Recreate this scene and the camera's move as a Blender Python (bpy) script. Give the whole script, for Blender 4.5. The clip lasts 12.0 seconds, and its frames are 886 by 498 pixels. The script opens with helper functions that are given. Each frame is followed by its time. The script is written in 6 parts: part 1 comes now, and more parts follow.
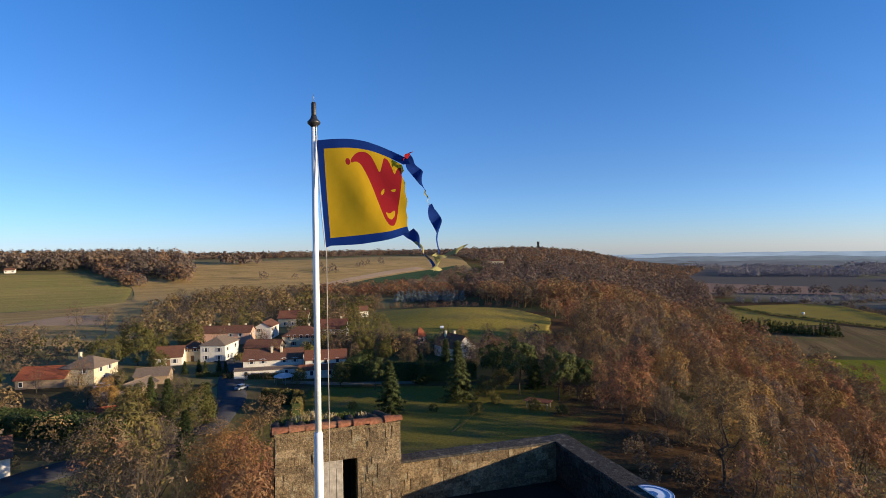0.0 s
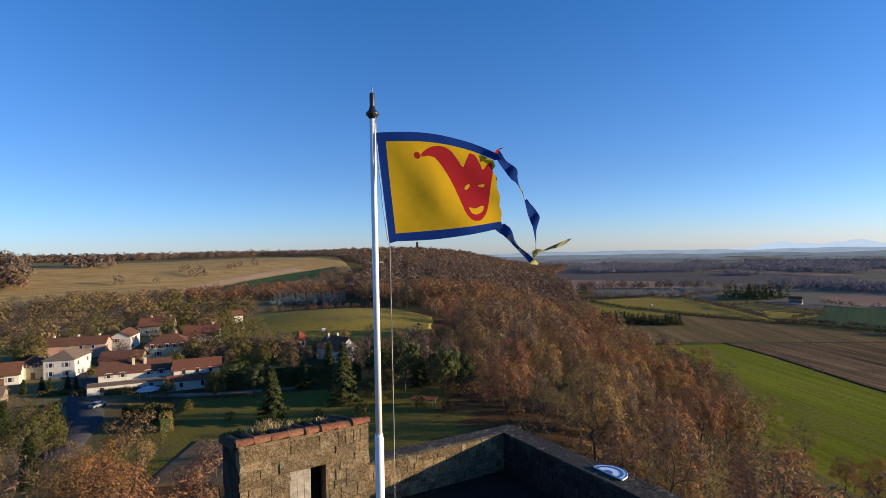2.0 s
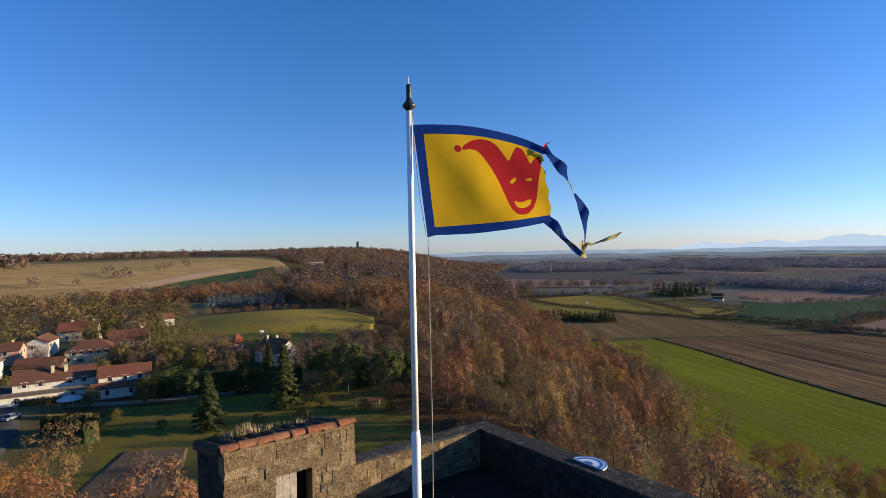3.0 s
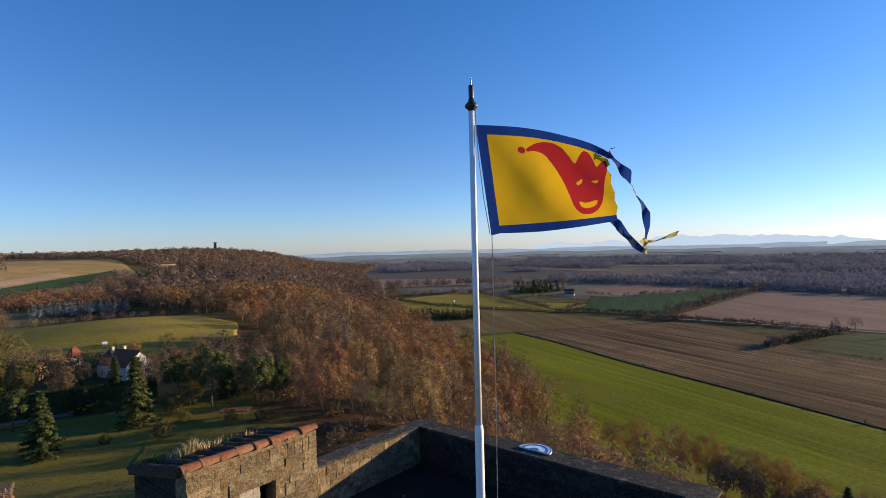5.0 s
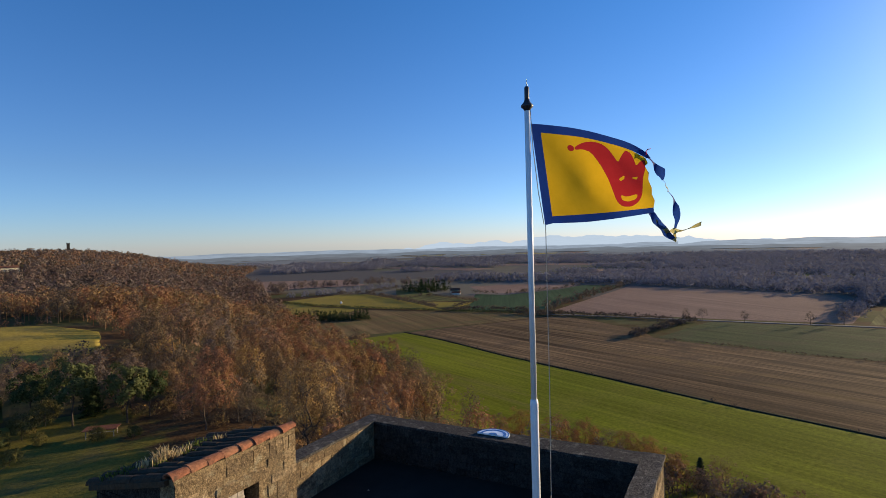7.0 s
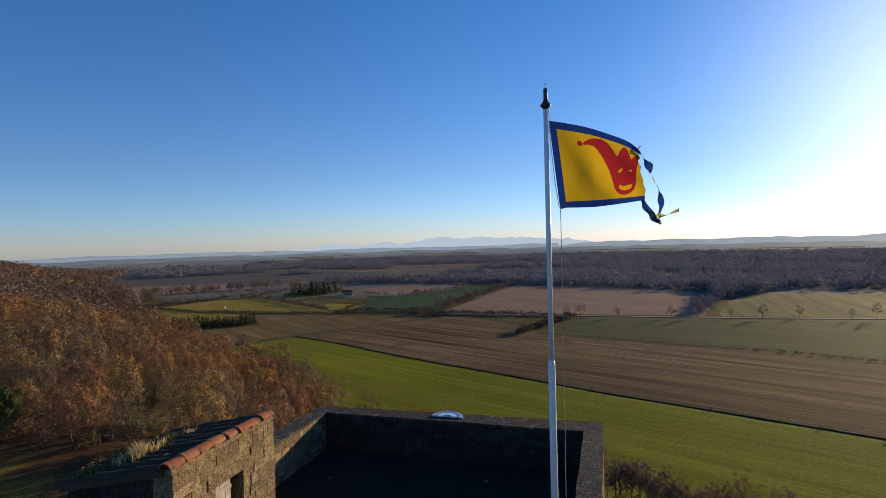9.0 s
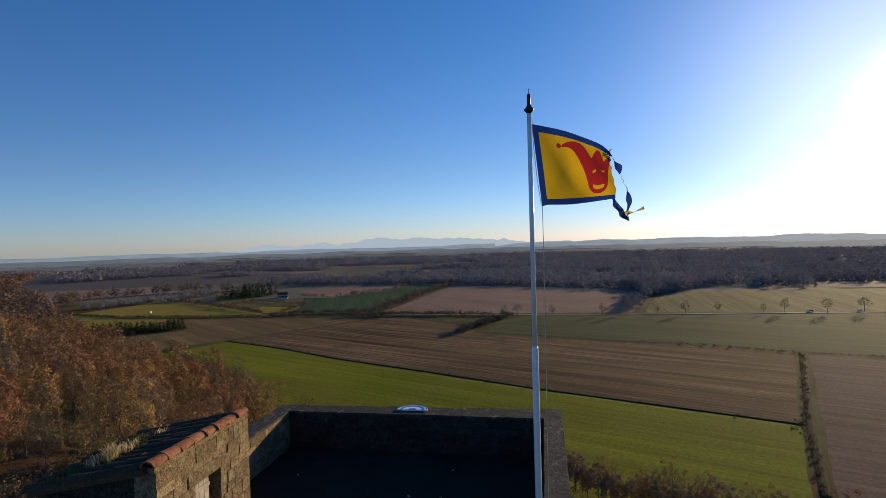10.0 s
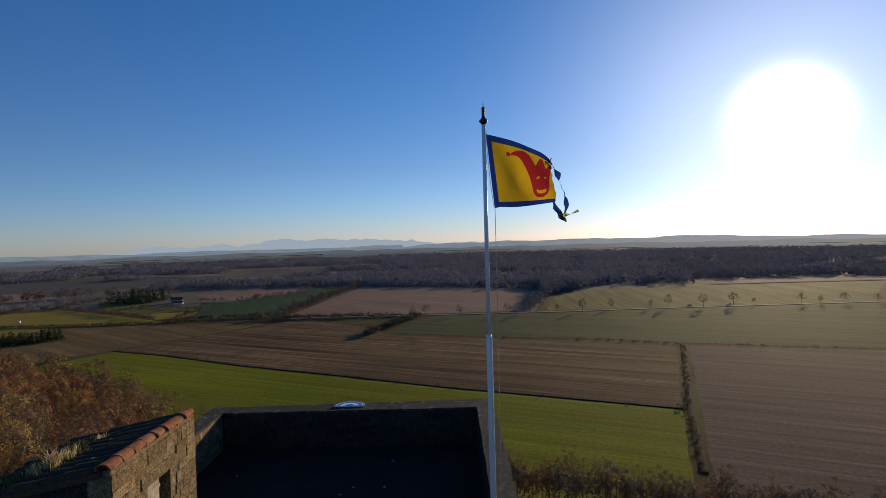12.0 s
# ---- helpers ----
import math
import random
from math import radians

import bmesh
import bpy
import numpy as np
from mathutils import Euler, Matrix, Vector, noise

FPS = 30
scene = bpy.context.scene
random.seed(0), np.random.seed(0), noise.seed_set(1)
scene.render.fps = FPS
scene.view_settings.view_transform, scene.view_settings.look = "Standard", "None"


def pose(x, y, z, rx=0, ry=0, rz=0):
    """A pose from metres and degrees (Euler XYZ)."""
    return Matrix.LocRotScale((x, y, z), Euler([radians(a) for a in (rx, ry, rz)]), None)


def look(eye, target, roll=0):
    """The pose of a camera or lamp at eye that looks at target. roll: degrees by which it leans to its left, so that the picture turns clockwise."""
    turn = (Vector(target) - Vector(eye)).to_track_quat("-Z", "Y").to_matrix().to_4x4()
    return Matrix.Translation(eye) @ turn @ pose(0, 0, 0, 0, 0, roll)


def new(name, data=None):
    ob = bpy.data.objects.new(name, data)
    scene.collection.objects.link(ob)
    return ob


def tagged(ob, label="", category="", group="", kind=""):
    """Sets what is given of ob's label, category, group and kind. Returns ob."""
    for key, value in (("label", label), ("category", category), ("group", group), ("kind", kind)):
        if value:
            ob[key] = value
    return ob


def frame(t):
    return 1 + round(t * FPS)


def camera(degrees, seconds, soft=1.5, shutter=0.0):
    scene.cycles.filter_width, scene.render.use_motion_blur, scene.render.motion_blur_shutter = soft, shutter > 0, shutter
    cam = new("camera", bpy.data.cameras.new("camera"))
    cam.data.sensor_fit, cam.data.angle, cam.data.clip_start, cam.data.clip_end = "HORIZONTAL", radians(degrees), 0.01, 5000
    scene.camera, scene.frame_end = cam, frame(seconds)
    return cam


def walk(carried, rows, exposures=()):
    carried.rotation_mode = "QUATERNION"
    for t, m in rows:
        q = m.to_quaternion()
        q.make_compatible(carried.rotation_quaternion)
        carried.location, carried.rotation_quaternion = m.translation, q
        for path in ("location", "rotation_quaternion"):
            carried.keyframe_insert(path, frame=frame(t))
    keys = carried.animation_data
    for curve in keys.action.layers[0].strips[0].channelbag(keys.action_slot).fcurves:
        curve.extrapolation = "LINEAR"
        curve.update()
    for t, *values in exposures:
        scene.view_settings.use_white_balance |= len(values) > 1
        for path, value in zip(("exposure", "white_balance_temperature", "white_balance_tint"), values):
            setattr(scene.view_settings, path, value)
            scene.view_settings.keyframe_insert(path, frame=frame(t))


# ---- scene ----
cam = camera(78.3, 12.0, 0.8)
PATH = [
    (0, (-0.085, 0.669, -0.475), (-0.224, 2.664, -0.468), -0.9),
    (0.5, (-0.472, 0.618, -0.445), (-0.484, 2.618, -0.442), -1.1),
    (1, (-0.884, 0.602, -0.427), (-0.79, 2.599, -0.424), -1.1),
    (1.5, (-1.3, 0.646, -0.454), (-1.104, 2.636, -0.45), -1.1),
    (2, (-1.737, 0.709, -0.488), (-1.434, 2.686, -0.488), -1.2),
    (2.5, (-2.15, 0.8, -0.505), (-1.744, 2.758, -0.508), -1.2),
    (3, (-2.566, 0.912, -0.521), (-2.05, 2.844, -0.526), -1.2),
    (5, (-4.184, 1.469, -0.503), (-3.22, 3.222, -0.518), -1.4),
    (5.5, (-4.585, 1.63, -0.521), (-3.511, 3.317, -0.539), -1.4),
    (6, (-4.95, 1.806, -0.548), (-3.791, 3.436, -0.567), -1.4),
    (6.5, (-5.32, 1.97, -0.557), (-4.086, 3.544, -0.578), -1.4),
    (7, (-5.68, 2.136, -0.571), (-4.376, 3.652, -0.595), -1.5),
    (9, (-7.11, 2.79, -0.752), (-5.531, 4.018, -0.781), -1.5),
    (9.5, (-7.439, 2.964, -0.785), (-5.792, 4.097, -0.816), -1.6),
    (10, (-7.749, 3.093, -0.809), (-6.041, 4.134, -0.841), -1.6),
    (10.5, (-8.022, 3.211, -0.827), (-6.267, 4.17, -0.861), -1.6),
    (11, (-8.259, 3.313, -0.83), (-6.453, 4.174, -0.866), -1.6),
    (11.5, (-8.448, 3.39, -0.823), (-6.61, 4.178, -0.861), -1.7),
    (12, (-8.56, 3.446, -0.823), (-6.701, 4.184, -0.86), -1.6),
]
walk(cam, [(t, look(eye, target, roll)) for t, eye, target, roll in PATH],
     exposures=[(0, 0.8, 6500, 10), (3, 0.82, 6560, 10), (5.5, 0.85, 6850, 10), (7, 0.75, 6950, 10), (9, 0.53, 7050, 10), (12, 0.02, 6900, 10)])

# ---- sky and sun ----
SUN_AZ, SUN_EL = radians(-10.8), radians(9.7)      # from +x, counted to the left
SUN_DIR = Vector((math.cos(SUN_EL) * math.cos(SUN_AZ), math.cos(SUN_EL) * math.sin(SUN_AZ), math.sin(SUN_EL)))
world = bpy.data.worlds.new("sky")
scene.world = world
world.use_nodes = True
wn, wl = world.node_tree.nodes, world.node_tree.links
wn.clear()
sky = wn.new("ShaderNodeTexSky")
sky.sky_type, sky.sun_disc = "NISHITA", False
sky.sun_elevation, sky.sun_rotation = SUN_EL, radians(100.8)
sky.altitude, sky.air_density, sky.dust_density, sky.ozone_density = 600, 1.0, 0.15, 6.0
# a clear winter air: the blue deepens towards the zenith
way = wn.new("ShaderNodeTexCoord")
split = wn.new("ShaderNodeSeparateXYZ")
wl.new(way.outputs["Generated"], split.inputs[0])
tint = wn.new("ShaderNodeValToRGB")
tint.color_ramp.elements.new(0.12)
for e, (p, c) in zip(tint.color_ramp.elements, ((0.0, (1.30, 1.16, 1.34)), (0.13, (1.24, 1.0, 1.06)), (0.5, (0.60, 0.99, 1.15)))):
    e.position, e.color = p, (*c, 1)
wl.new(split.outputs[2], tint.inputs["Fac"])
tinted = wn.new("ShaderNodeMix")
tinted.data_type, tinted.blend_type = "RGBA", "MULTIPLY"
tinted.inputs[0].default_value = 1.0
wl.new(sky.outputs["Color"], tinted.inputs[6])
wl.new(tint.outputs["Color"], tinted.inputs[7])
sky_bg = wn.new("ShaderNodeBackground")
sky_bg.inputs["Strength"].default_value = 0.118
wl.new(tinted.outputs[2], sky_bg.inputs["Color"])
# the bright aureole round the sun
toward = wn.new("ShaderNodeVectorMath")
toward.operation = "DOT_PRODUCT"
toward.inputs[1].default_value = SUN_DIR
wl.new(way.outputs["Generated"], toward.inputs[0])
surface = sky_bg
for power, strength, col in ((1000, 7.0, (1.0, 0.97, 0.9)), (26, 0.46, (1.0, 0.95, 0.88))):
    up = wn.new("ShaderNodeMath")
    up.operation = "POWER"
    up.use_clamp = True
    floor0 = wn.new("ShaderNodeMath")
    floor0.operation = "MAXIMUM"
    floor0.inputs[1].default_value = 0.0
    wl.new(toward.outputs["Value"], floor0.inputs[0])
    wl.new(floor0.outputs[0], up.inputs[0])
    up.inputs[1].default_value = power
    times = wn.new("ShaderNodeMath")
    times.operation = "MULTIPLY"
    times.inputs[1].default_value = strength
    wl.new(up.outputs[0], times.inputs[0])
    glow = wn.new("ShaderNodeBackground")
    glow.inputs["Color"].default_value = (*col, 1)
    wl.new(times.outputs[0], glow.inputs["Strength"])
    both = wn.new("ShaderNodeAddShader")
    wl.new(surface.outputs[0], both.inputs[0])
    wl.new(glow.outputs[0], both.inputs[1])
    surface = both
wl.new(surface.outputs[0], wn.new("ShaderNodeOutputWorld").inputs["Surface"])

sun = new("sun", bpy.data.lights.new("sun", "SUN"))
sun.data.energy, sun.data.angle, sun.data.color = 5.0, radians(0.6), (1.0, 0.80, 0.53)
sun.matrix_world = look(SUN_DIR * 60, (0, 0, 0))


# ---- materials ----
class Mat:
    """A small builder for procedural node materials."""

    def __init__(self, name, rough=0.85, metal=0.0):
        self.m = bpy.data.materials.new(name)
        self.m.use_nodes = True
        self.n, self.l = self.m.node_tree.nodes, self.m.node_tree.links
        self.bsdf = self.n["Principled BSDF"]
        self.out = self.n["Material Output"]
        self.bsdf.inputs["Roughness"].default_value = rough
        self.bsdf.inputs["Metallic"].default_value = metal
        self.bsdf.inputs["Specular IOR Level"].default_value = 0.5 if rough < 0.7 else 0.022 if rough > 0.94 else 0.055

    def node(self, kind, **values):
        nd = self.n.new(kind)
        for key, v in values.items():
            nd.inputs[key].default_value = v
        return nd

    def place(self, scale=(1, 1, 1), turn=0.0):
        g = self.n.new("ShaderNodeNewGeometry")
        mp = self.n.new("ShaderNodeMapping")
        mp.vector_type = "TEXTURE"
        mp.inputs["Scale"].default_value = tuple(1 / v for v in scale)
        mp.inputs["Rotation"].default_value = (0, 0, turn)
        self.l.new(g.outputs["Position"], mp.inputs["Vector"])
        return mp.outputs["Vector"]

    def noise(self, scale, detail=4.0, vector=None, rough=0.6):
        nd = self.node("ShaderNodeTexNoise", Scale=scale, Detail=detail, Roughness=rough)
        self.l.new(vector if vector is not None else self.place(), nd.inputs["Vector"])
        return nd.outputs["Fac"]

    def ramp(self, fac, stops):
        nd = self.n.new("ShaderNodeValToRGB")
        while len(nd.color_ramp.elements) < len(stops):
            nd.color_ramp.elements.new(0.5)
        for e, (p, c) in zip(nd.color_ramp.elements, stops):
            e.position, e.color = p, (*c, 1)
        self.l.new(fac, nd.inputs["Fac"])
        return nd.outputs["Color"]

    def mix(self, fac, a, b, kind="MIX"):
        nd = self.n.new("ShaderNodeMix")
        nd.data_type, nd.blend_type = "RGBA", kind
        for sock, v in ((nd.inputs[0], fac), (nd.inputs[6], a), (nd.inputs[7], b)):
            if hasattr(v, "is_output"):
                self.l.new(v, sock)
            elif isinstance(v, (int, float)):
                sock.default_value = v
            else:
                sock.default_value = (*v, 1)
        return nd.outputs[2]

    def value(self, a, kind, b):
        nd = self.n.new("ShaderNodeMath")
        nd.operation = kind
        for sock, v in zip(nd.inputs, (a, b)):
            if hasattr(v, "is_output"):
                self.l.new(v, sock)
            else:
                sock.default_value = v
        return nd.outputs[0]

    def colour(self, c):
        if hasattr(c, "is_output"):
            self.l.new(c, self.bsdf.inputs["Base Color"])
        else:
            self.bsdf.inputs["Base Color"].default_value = (*c, 1)
        return self

    def bump(self, height, strength=0.5, distance=0.02):
        nd = self.node("ShaderNodeBump", Strength=strength, Distance=distance)
        self.l.new(height, nd.inputs["Height"])
        self.l.new(nd.outputs["Normal"], self.bsdf.inputs["Normal"])
        return self

    def per_object(self):
        return self.n.new("ShaderNodeObjectInfo").outputs["Random"]

    def per_island(self):
        return self.n.new("ShaderNodeNewGeometry").outputs["Random Per Island"]


def stone_mat(name, a, b, c, lichen=(0.30, 0.27, 0.18)):
    m = Mat(name, 0.92)
    base = m.ramp(m.per_object(), [(0.0, a), (0.5, b), (1.0, c)])
    grain = m.ramp(m.noise(18, 8), [(0.34, (0.5, 0.49, 0.48)), (0.5, (0.92, 0.91, 0.9)), (0.68, (1.3, 1.27, 1.22))])
    col = m.mix(1.0, base, grain, "MULTIPLY")
    spots = m.ramp(m.noise(5.5, 5), [(0.55, (0, 0, 0)), (0.68, (1, 1, 1))])
    col = m.mix(m.value(spots, "MULTIPLY", 0.55), col, lichen)
    dark = m.ramp(m.noise(2.2, 5), [(0.5, (0, 0, 0)), (0.72, (1, 1, 1))])
    col = m.mix(m.value(dark, "MULTIPLY", 0.42), col, (0.055, 0.05, 0.045))
    fine = m.ramp(m.noise(55, 6), [(0.34, (0.42, 0.41, 0.4)), (0.52, (1, 1, 1)), (0.68, (1.5, 1.46, 1.4))])
    col = m.mix(1.0, col, fine, "MULTIPLY")
    flecks = m.ramp(m.noise(26, 3), [(0.62, (0, 0, 0)), (0.70, (1, 1, 1))])
    col = m.mix(m.value(flecks, "MULTIPLY", 0.5), col, tuple(min(0.6, 2.0 * v) for v in c))
    m.colour(col).bump(m.noise(22, 7), 1.0, 0.022)
    return m.m


M = {}
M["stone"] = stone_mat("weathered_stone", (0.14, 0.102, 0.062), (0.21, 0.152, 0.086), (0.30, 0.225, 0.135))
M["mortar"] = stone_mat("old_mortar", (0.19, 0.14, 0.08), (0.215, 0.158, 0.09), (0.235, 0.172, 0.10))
# the same stone, its colour darkened to carry the shade on unlit faces
M["shaded_stone"] = stone_mat("stone_toned_for_shade", (0.03, 0.027, 0.023), (0.042, 0.038, 0.032), (0.056, 0.05, 0.042), (0.085, 0.076, 0.06))
M["coping"] = stone_mat("lichened_coping", (0.05, 0.047, 0.044), (0.062, 0.058, 0.053), (0.075, 0.07, 0.063), (0.22, 0.21, 0.18))


def tile_mat(name, a, b, c, moss=0.5):
    m = Mat(name, 0.9)
    base = m.ramp(m.per_object(), [(0.0, a), (0.5, b), (1.0, c)])
    grain = m.ramp(m.noise(22, 5), [(0.3, (0.6, 0.58, 0.55)), (0.75, (1.2, 1.15, 1.1))])
    col = m.mix(1.0, base, grain, "MULTIPLY")
    spots = m.ramp(m.noise(6, 5), [(0.5, (0, 0, 0)), (0.66, (1, 1, 1))])
    col = m.mix(m.value(spots, "MULTIPLY", moss), col, (0.045, 0.045, 0.035))
    m.colour(col).bump(m.noise(40, 5), 0.6, 0.008)
    return m.m


M["tile"] = tile_mat("terracotta_tile", (0.30, 0.13, 0.075), (0.25, 0.10, 0.06), (0.34, 0.17, 0.10), 0.6)
M["moss_tile"] = tile_mat("mossy_tile", (0.085, 0.055, 0.036), (0.06, 0.046, 0.034), (0.10, 0.066, 0.042), 0.85)


def roof_mat(name, a, b):
    m = Mat(name, 0.9)
    col = m.mix(m.noise(0.55, 5), a, b)
    grain = m.ramp(m.noise(4.5, 4), [(0.3, (0.55, 0.55, 0.55)), (0.7, (1.25, 1.2, 1.15))])
    col = m.mix(1.0, col, grain, "MULTIPLY")
    m.colour(col).bump(m.noise(8, 3), 0.7, 0.05)
    return m.m


M["roof_red"] = roof_mat("red_roof_tiles", (0.17, 0.066, 0.042), (0.21, 0.10, 0.066))
M["roof_brown"] = roof_mat("brown_roof_tiles", (0.12, 0.06, 0.042), (0.19, 0.095, 0.065))
M["roof_grey"] = roof_mat("grey_roof_tiles", (0.16, 0.125, 0.10), (0.22, 0.17, 0.13))
M["roof_orange"] = roof_mat("orange_roof_tiles", (0.33, 0.10, 0.05), (0.26, 0.09, 0.05))


def render_mat(name, a, stain):
    m = Mat(name, 0.9)
    col = m.mix(m.ramp(m.noise(0.5, 5), [(0.45, (0, 0, 0)), (0.75, (0.7, 0.7, 0.7))]), a, stain)
    fine = m.ramp(m.noise(5, 4), [(0.3, (0.85, 0.85, 0.85)), (0.7, (1.05, 1.05, 1.05))])
    m.colour(m.mix(1.0, col, fine, "MULTIPLY")).bump(m.noise(20, 3), 0.3, 0.01)
    return m.m


M["white_wall"] = render_mat("white_render", (0.66, 0.62, 0.54), (0.48, 0.44, 0.37))
M["cream_wall"] = render_mat("cream_render", (0.58, 0.50, 0.34), (0.44, 0.37, 0.25))
M["pink_wall"] = render_mat("pink_brick_wall", (0.50, 0.30, 0.22), (0.42, 0.26, 0.19))
M["brown_wall"] = render_mat("brown_stone_wall", (0.30, 0.22, 0.15), (0.22, 0.16, 0.11))


def plain(name, c, rough=0.6, metal=0.0, amount=0.15, scale=6.0, bump=0.0):
    m = Mat(name, rough, metal)
    lo, hi = tuple(v * (1 - amount) for v in c), tuple(min(1, v * (1 + amount)) for v in c)
    m.colour(m.ramp(m.noise(scale, 5), [(0.3, lo), (0.7, hi)]))
    if bump:
        m.bump(m.noise(scale * 5, 4), bump, 0.01)
    return m.m


M["white_paint"] = plain("white_painted_steel", (0.78, 0.78, 0.77), 0.35, 0.0, 0.06, 9)
M["black"] = plain("black_rubber", (0.022, 0.022, 0.025), 0.45)
M["steel"] = plain("grey_steel", (0.35, 0.35, 0.36), 0.4, 0.9)
M["rope"] = plain("grey_rope", (0.38, 0.34, 0.28), 0.9)
M["wood_grey"] = plain("weathered_planks", (0.33, 0.29, 0.235), 0.85, 0, 0.35, 9, 0.5)
M["doorway_shade"] = plain("unlit_doorway_black", (0.02, 0.019, 0.018), 0.95)
M["glass"] = plain("window_glass", (0.03, 0.035, 0.045), 0.12)
M["shutter_grey"] = plain("grey_shutter", (0.34, 0.33, 0.33), 0.7)
M["shutter_brown"] = plain("brown_shutter", (0.17, 0.10, 0.06), 0.7)
M["frame_white"] = plain("white_window_frame", (0.72, 0.71, 0.68), 0.5)
M["asphalt"] = plain("asphalt", (0.055, 0.055, 0.06), 0.9, 0, 0.25, 0.6, 0.3)
M["old_asphalt"] = plain("old_asphalt", (0.13, 0.125, 0.12), 0.9, 0, 0.2, 0.6, 0.3)
M["gravel"] = plain("pale_gravel", (0.20, 0.165, 0.125), 0.95, 0, 0.25, 0.5, 0.4)
M["car_white"] = plain("white_car_paint", (0.75, 0.75, 0.75), 0.25)
M["car_grey"] = plain("grey_car_paint", (0.22, 0.24, 0.27), 0.25)
M["tyre"] = plain("black_tyre", (0.02, 0.02, 0.02), 0.8)
M["enamel_white"] = plain("white_enamel", (0.72, 0.76, 0.80), 0.25)
M["enamel_blue"] = plain("blue_enamel", (0.05, 0.14, 0.36), 0.25)
M["sheet_white"] = plain("pale_sheeting", (0.42, 0.43, 0.45), 0.7)


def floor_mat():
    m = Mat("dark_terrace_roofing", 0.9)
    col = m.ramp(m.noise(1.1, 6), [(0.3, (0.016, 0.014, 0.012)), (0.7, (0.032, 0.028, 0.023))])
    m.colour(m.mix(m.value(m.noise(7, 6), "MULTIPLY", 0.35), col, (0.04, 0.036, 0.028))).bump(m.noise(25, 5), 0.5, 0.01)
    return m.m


M["terrace"] = floor_mat()


def cloth_mat(name, a, b):
    m = Mat(name, 0.8)
    m.colour(m.ramp(m.noise(7, 5), [(0.3, a), (0.7, b)]))
    tr = m.node("ShaderNodeBsdfTranslucent", Color=(*b, 1))
    mx = m.node("ShaderNodeMixShader", Fac=0.36)
    m.l.new(m.bsdf.outputs[0], mx.inputs[1])
    m.l.new(tr.outputs[0], mx.inputs[2])
    m.l.new(mx.outputs[0], m.out.inputs["Surface"])
    m.bump(m.noise(14, 4), 0.35, 0.02)
    return m.m


M["flag_yellow"] = cloth_mat("yellow_flag_cloth", (0.64, 0.36, 0.012), (0.78, 0.455, 0.022))
M["flag_blue"] = cloth_mat("blue_flag_cloth", (0.010, 0.035, 0.18), (0.016, 0.052, 0.24))
M["flag_red"] = cloth_mat("red_flag_cloth", (0.34, 0.016, 0.02), (0.45, 0.028, 0.032))
M["flag_pale"] = cloth_mat("faded_flag_fringe", (0.30, 0.27, 0.10), (0.52, 0.46, 0.20))


def field_mat(name, a, b, rows=0.0, turn=0.0, c=None, deep=0.5, band=None):
    """Open ground: broad patches, fine grain and, where it is worked, the rows of the drill or the plough."""
    m = Mat(name, 0.95)
    col = m.mix(m.ramp(m.noise(0.012, 4), [(0.35, (0, 0, 0)), (0.65, (1, 1, 1))]), a, b)
    if rows:
        # long streaks along the rows, at two widths
        for width, amount in ((rows, deep), (rows * 4.5, deep * 0.8)):
            v = m.place((0.006, 1.0 / width, 1), turn)
            streak = m.ramp(m.noise(1.0, 3, v), [(0.36, (1 - amount,) * 3), (0.64, (1 + amount,) * 3)])
            col = m.mix(0.75, col, m.mix(1.0, col, streak, "MULTIPLY"))
    if band:
        # thin places that run along the rows
        col = m.mix(m.ramp(m.noise(1.0, 4, m.place((0.004, 1.0 / 16, 1), turn)), [(0.55, (0, 0, 0)), (0.70, (0.8, 0.8, 0.8))]), col, band)
    if c:
        col = m.mix(m.ramp(m.noise(0.05, 5), [(0.5, (0, 0, 0)), (0.72, (0.8, 0.8, 0.8))]), col, c)
    fine = m.ramp(m.noise(0.8, 6), [(0.3, (0.72, 0.72, 0.72)), (0.7, (1.25, 1.25, 1.25))])
    m.colour(m.mix(1.0, col, fine, "MULTIPLY")).bump(m.noise(1.5, 5), 0.45, 0.2)
    return m.m


def lawn_mat(name, a, b, c):
    """Garden grass that thins out into leaf litter towards the wood in the east."""
    m = Mat(name, 0.95)
    col = m.mix(m.ramp(m.noise(0.03, 4), [(0.35, (0, 0, 0)), (0.65, (1, 1, 1))]), a, b)
    col = m.mix(m.ramp(m.noise(0.12, 5), [(0.5, (0, 0, 0)), (0.72, (0.8, 0.8, 0.8))]), col, c)
    sep = m.n.new("ShaderNodeSeparateXYZ")
    m.l.new(m.place(), sep.inputs[0])
    litter = m.ramp(m.noise(0.4, 6), [(0.3, (0.055, 0.032, 0.016)), (0.7, (0.115, 0.066, 0.03))])
    edge = m.value(m.value(sep.outputs[0], "MULTIPLY", 0.05), "ADD", m.value(m.noise(0.16, 6), "MULTIPLY", 1.9))
    col = m.mix(m.ramp(m.value(edge, "ADD", -1.75), [(0.0, (0, 0, 0)), (0.35, (1, 1, 1))]), col, litter)
    fine = m.ramp(m.noise(1.6, 6), [(0.3, (0.7, 0.7, 0.7)), (0.7, (1.25, 1.25, 1.25))])
    m.colour(m.mix(1.0, col, fine, "MULTIPLY")).bump(m.noise(2.5, 5), 0.7, 0.12)
    return m.m


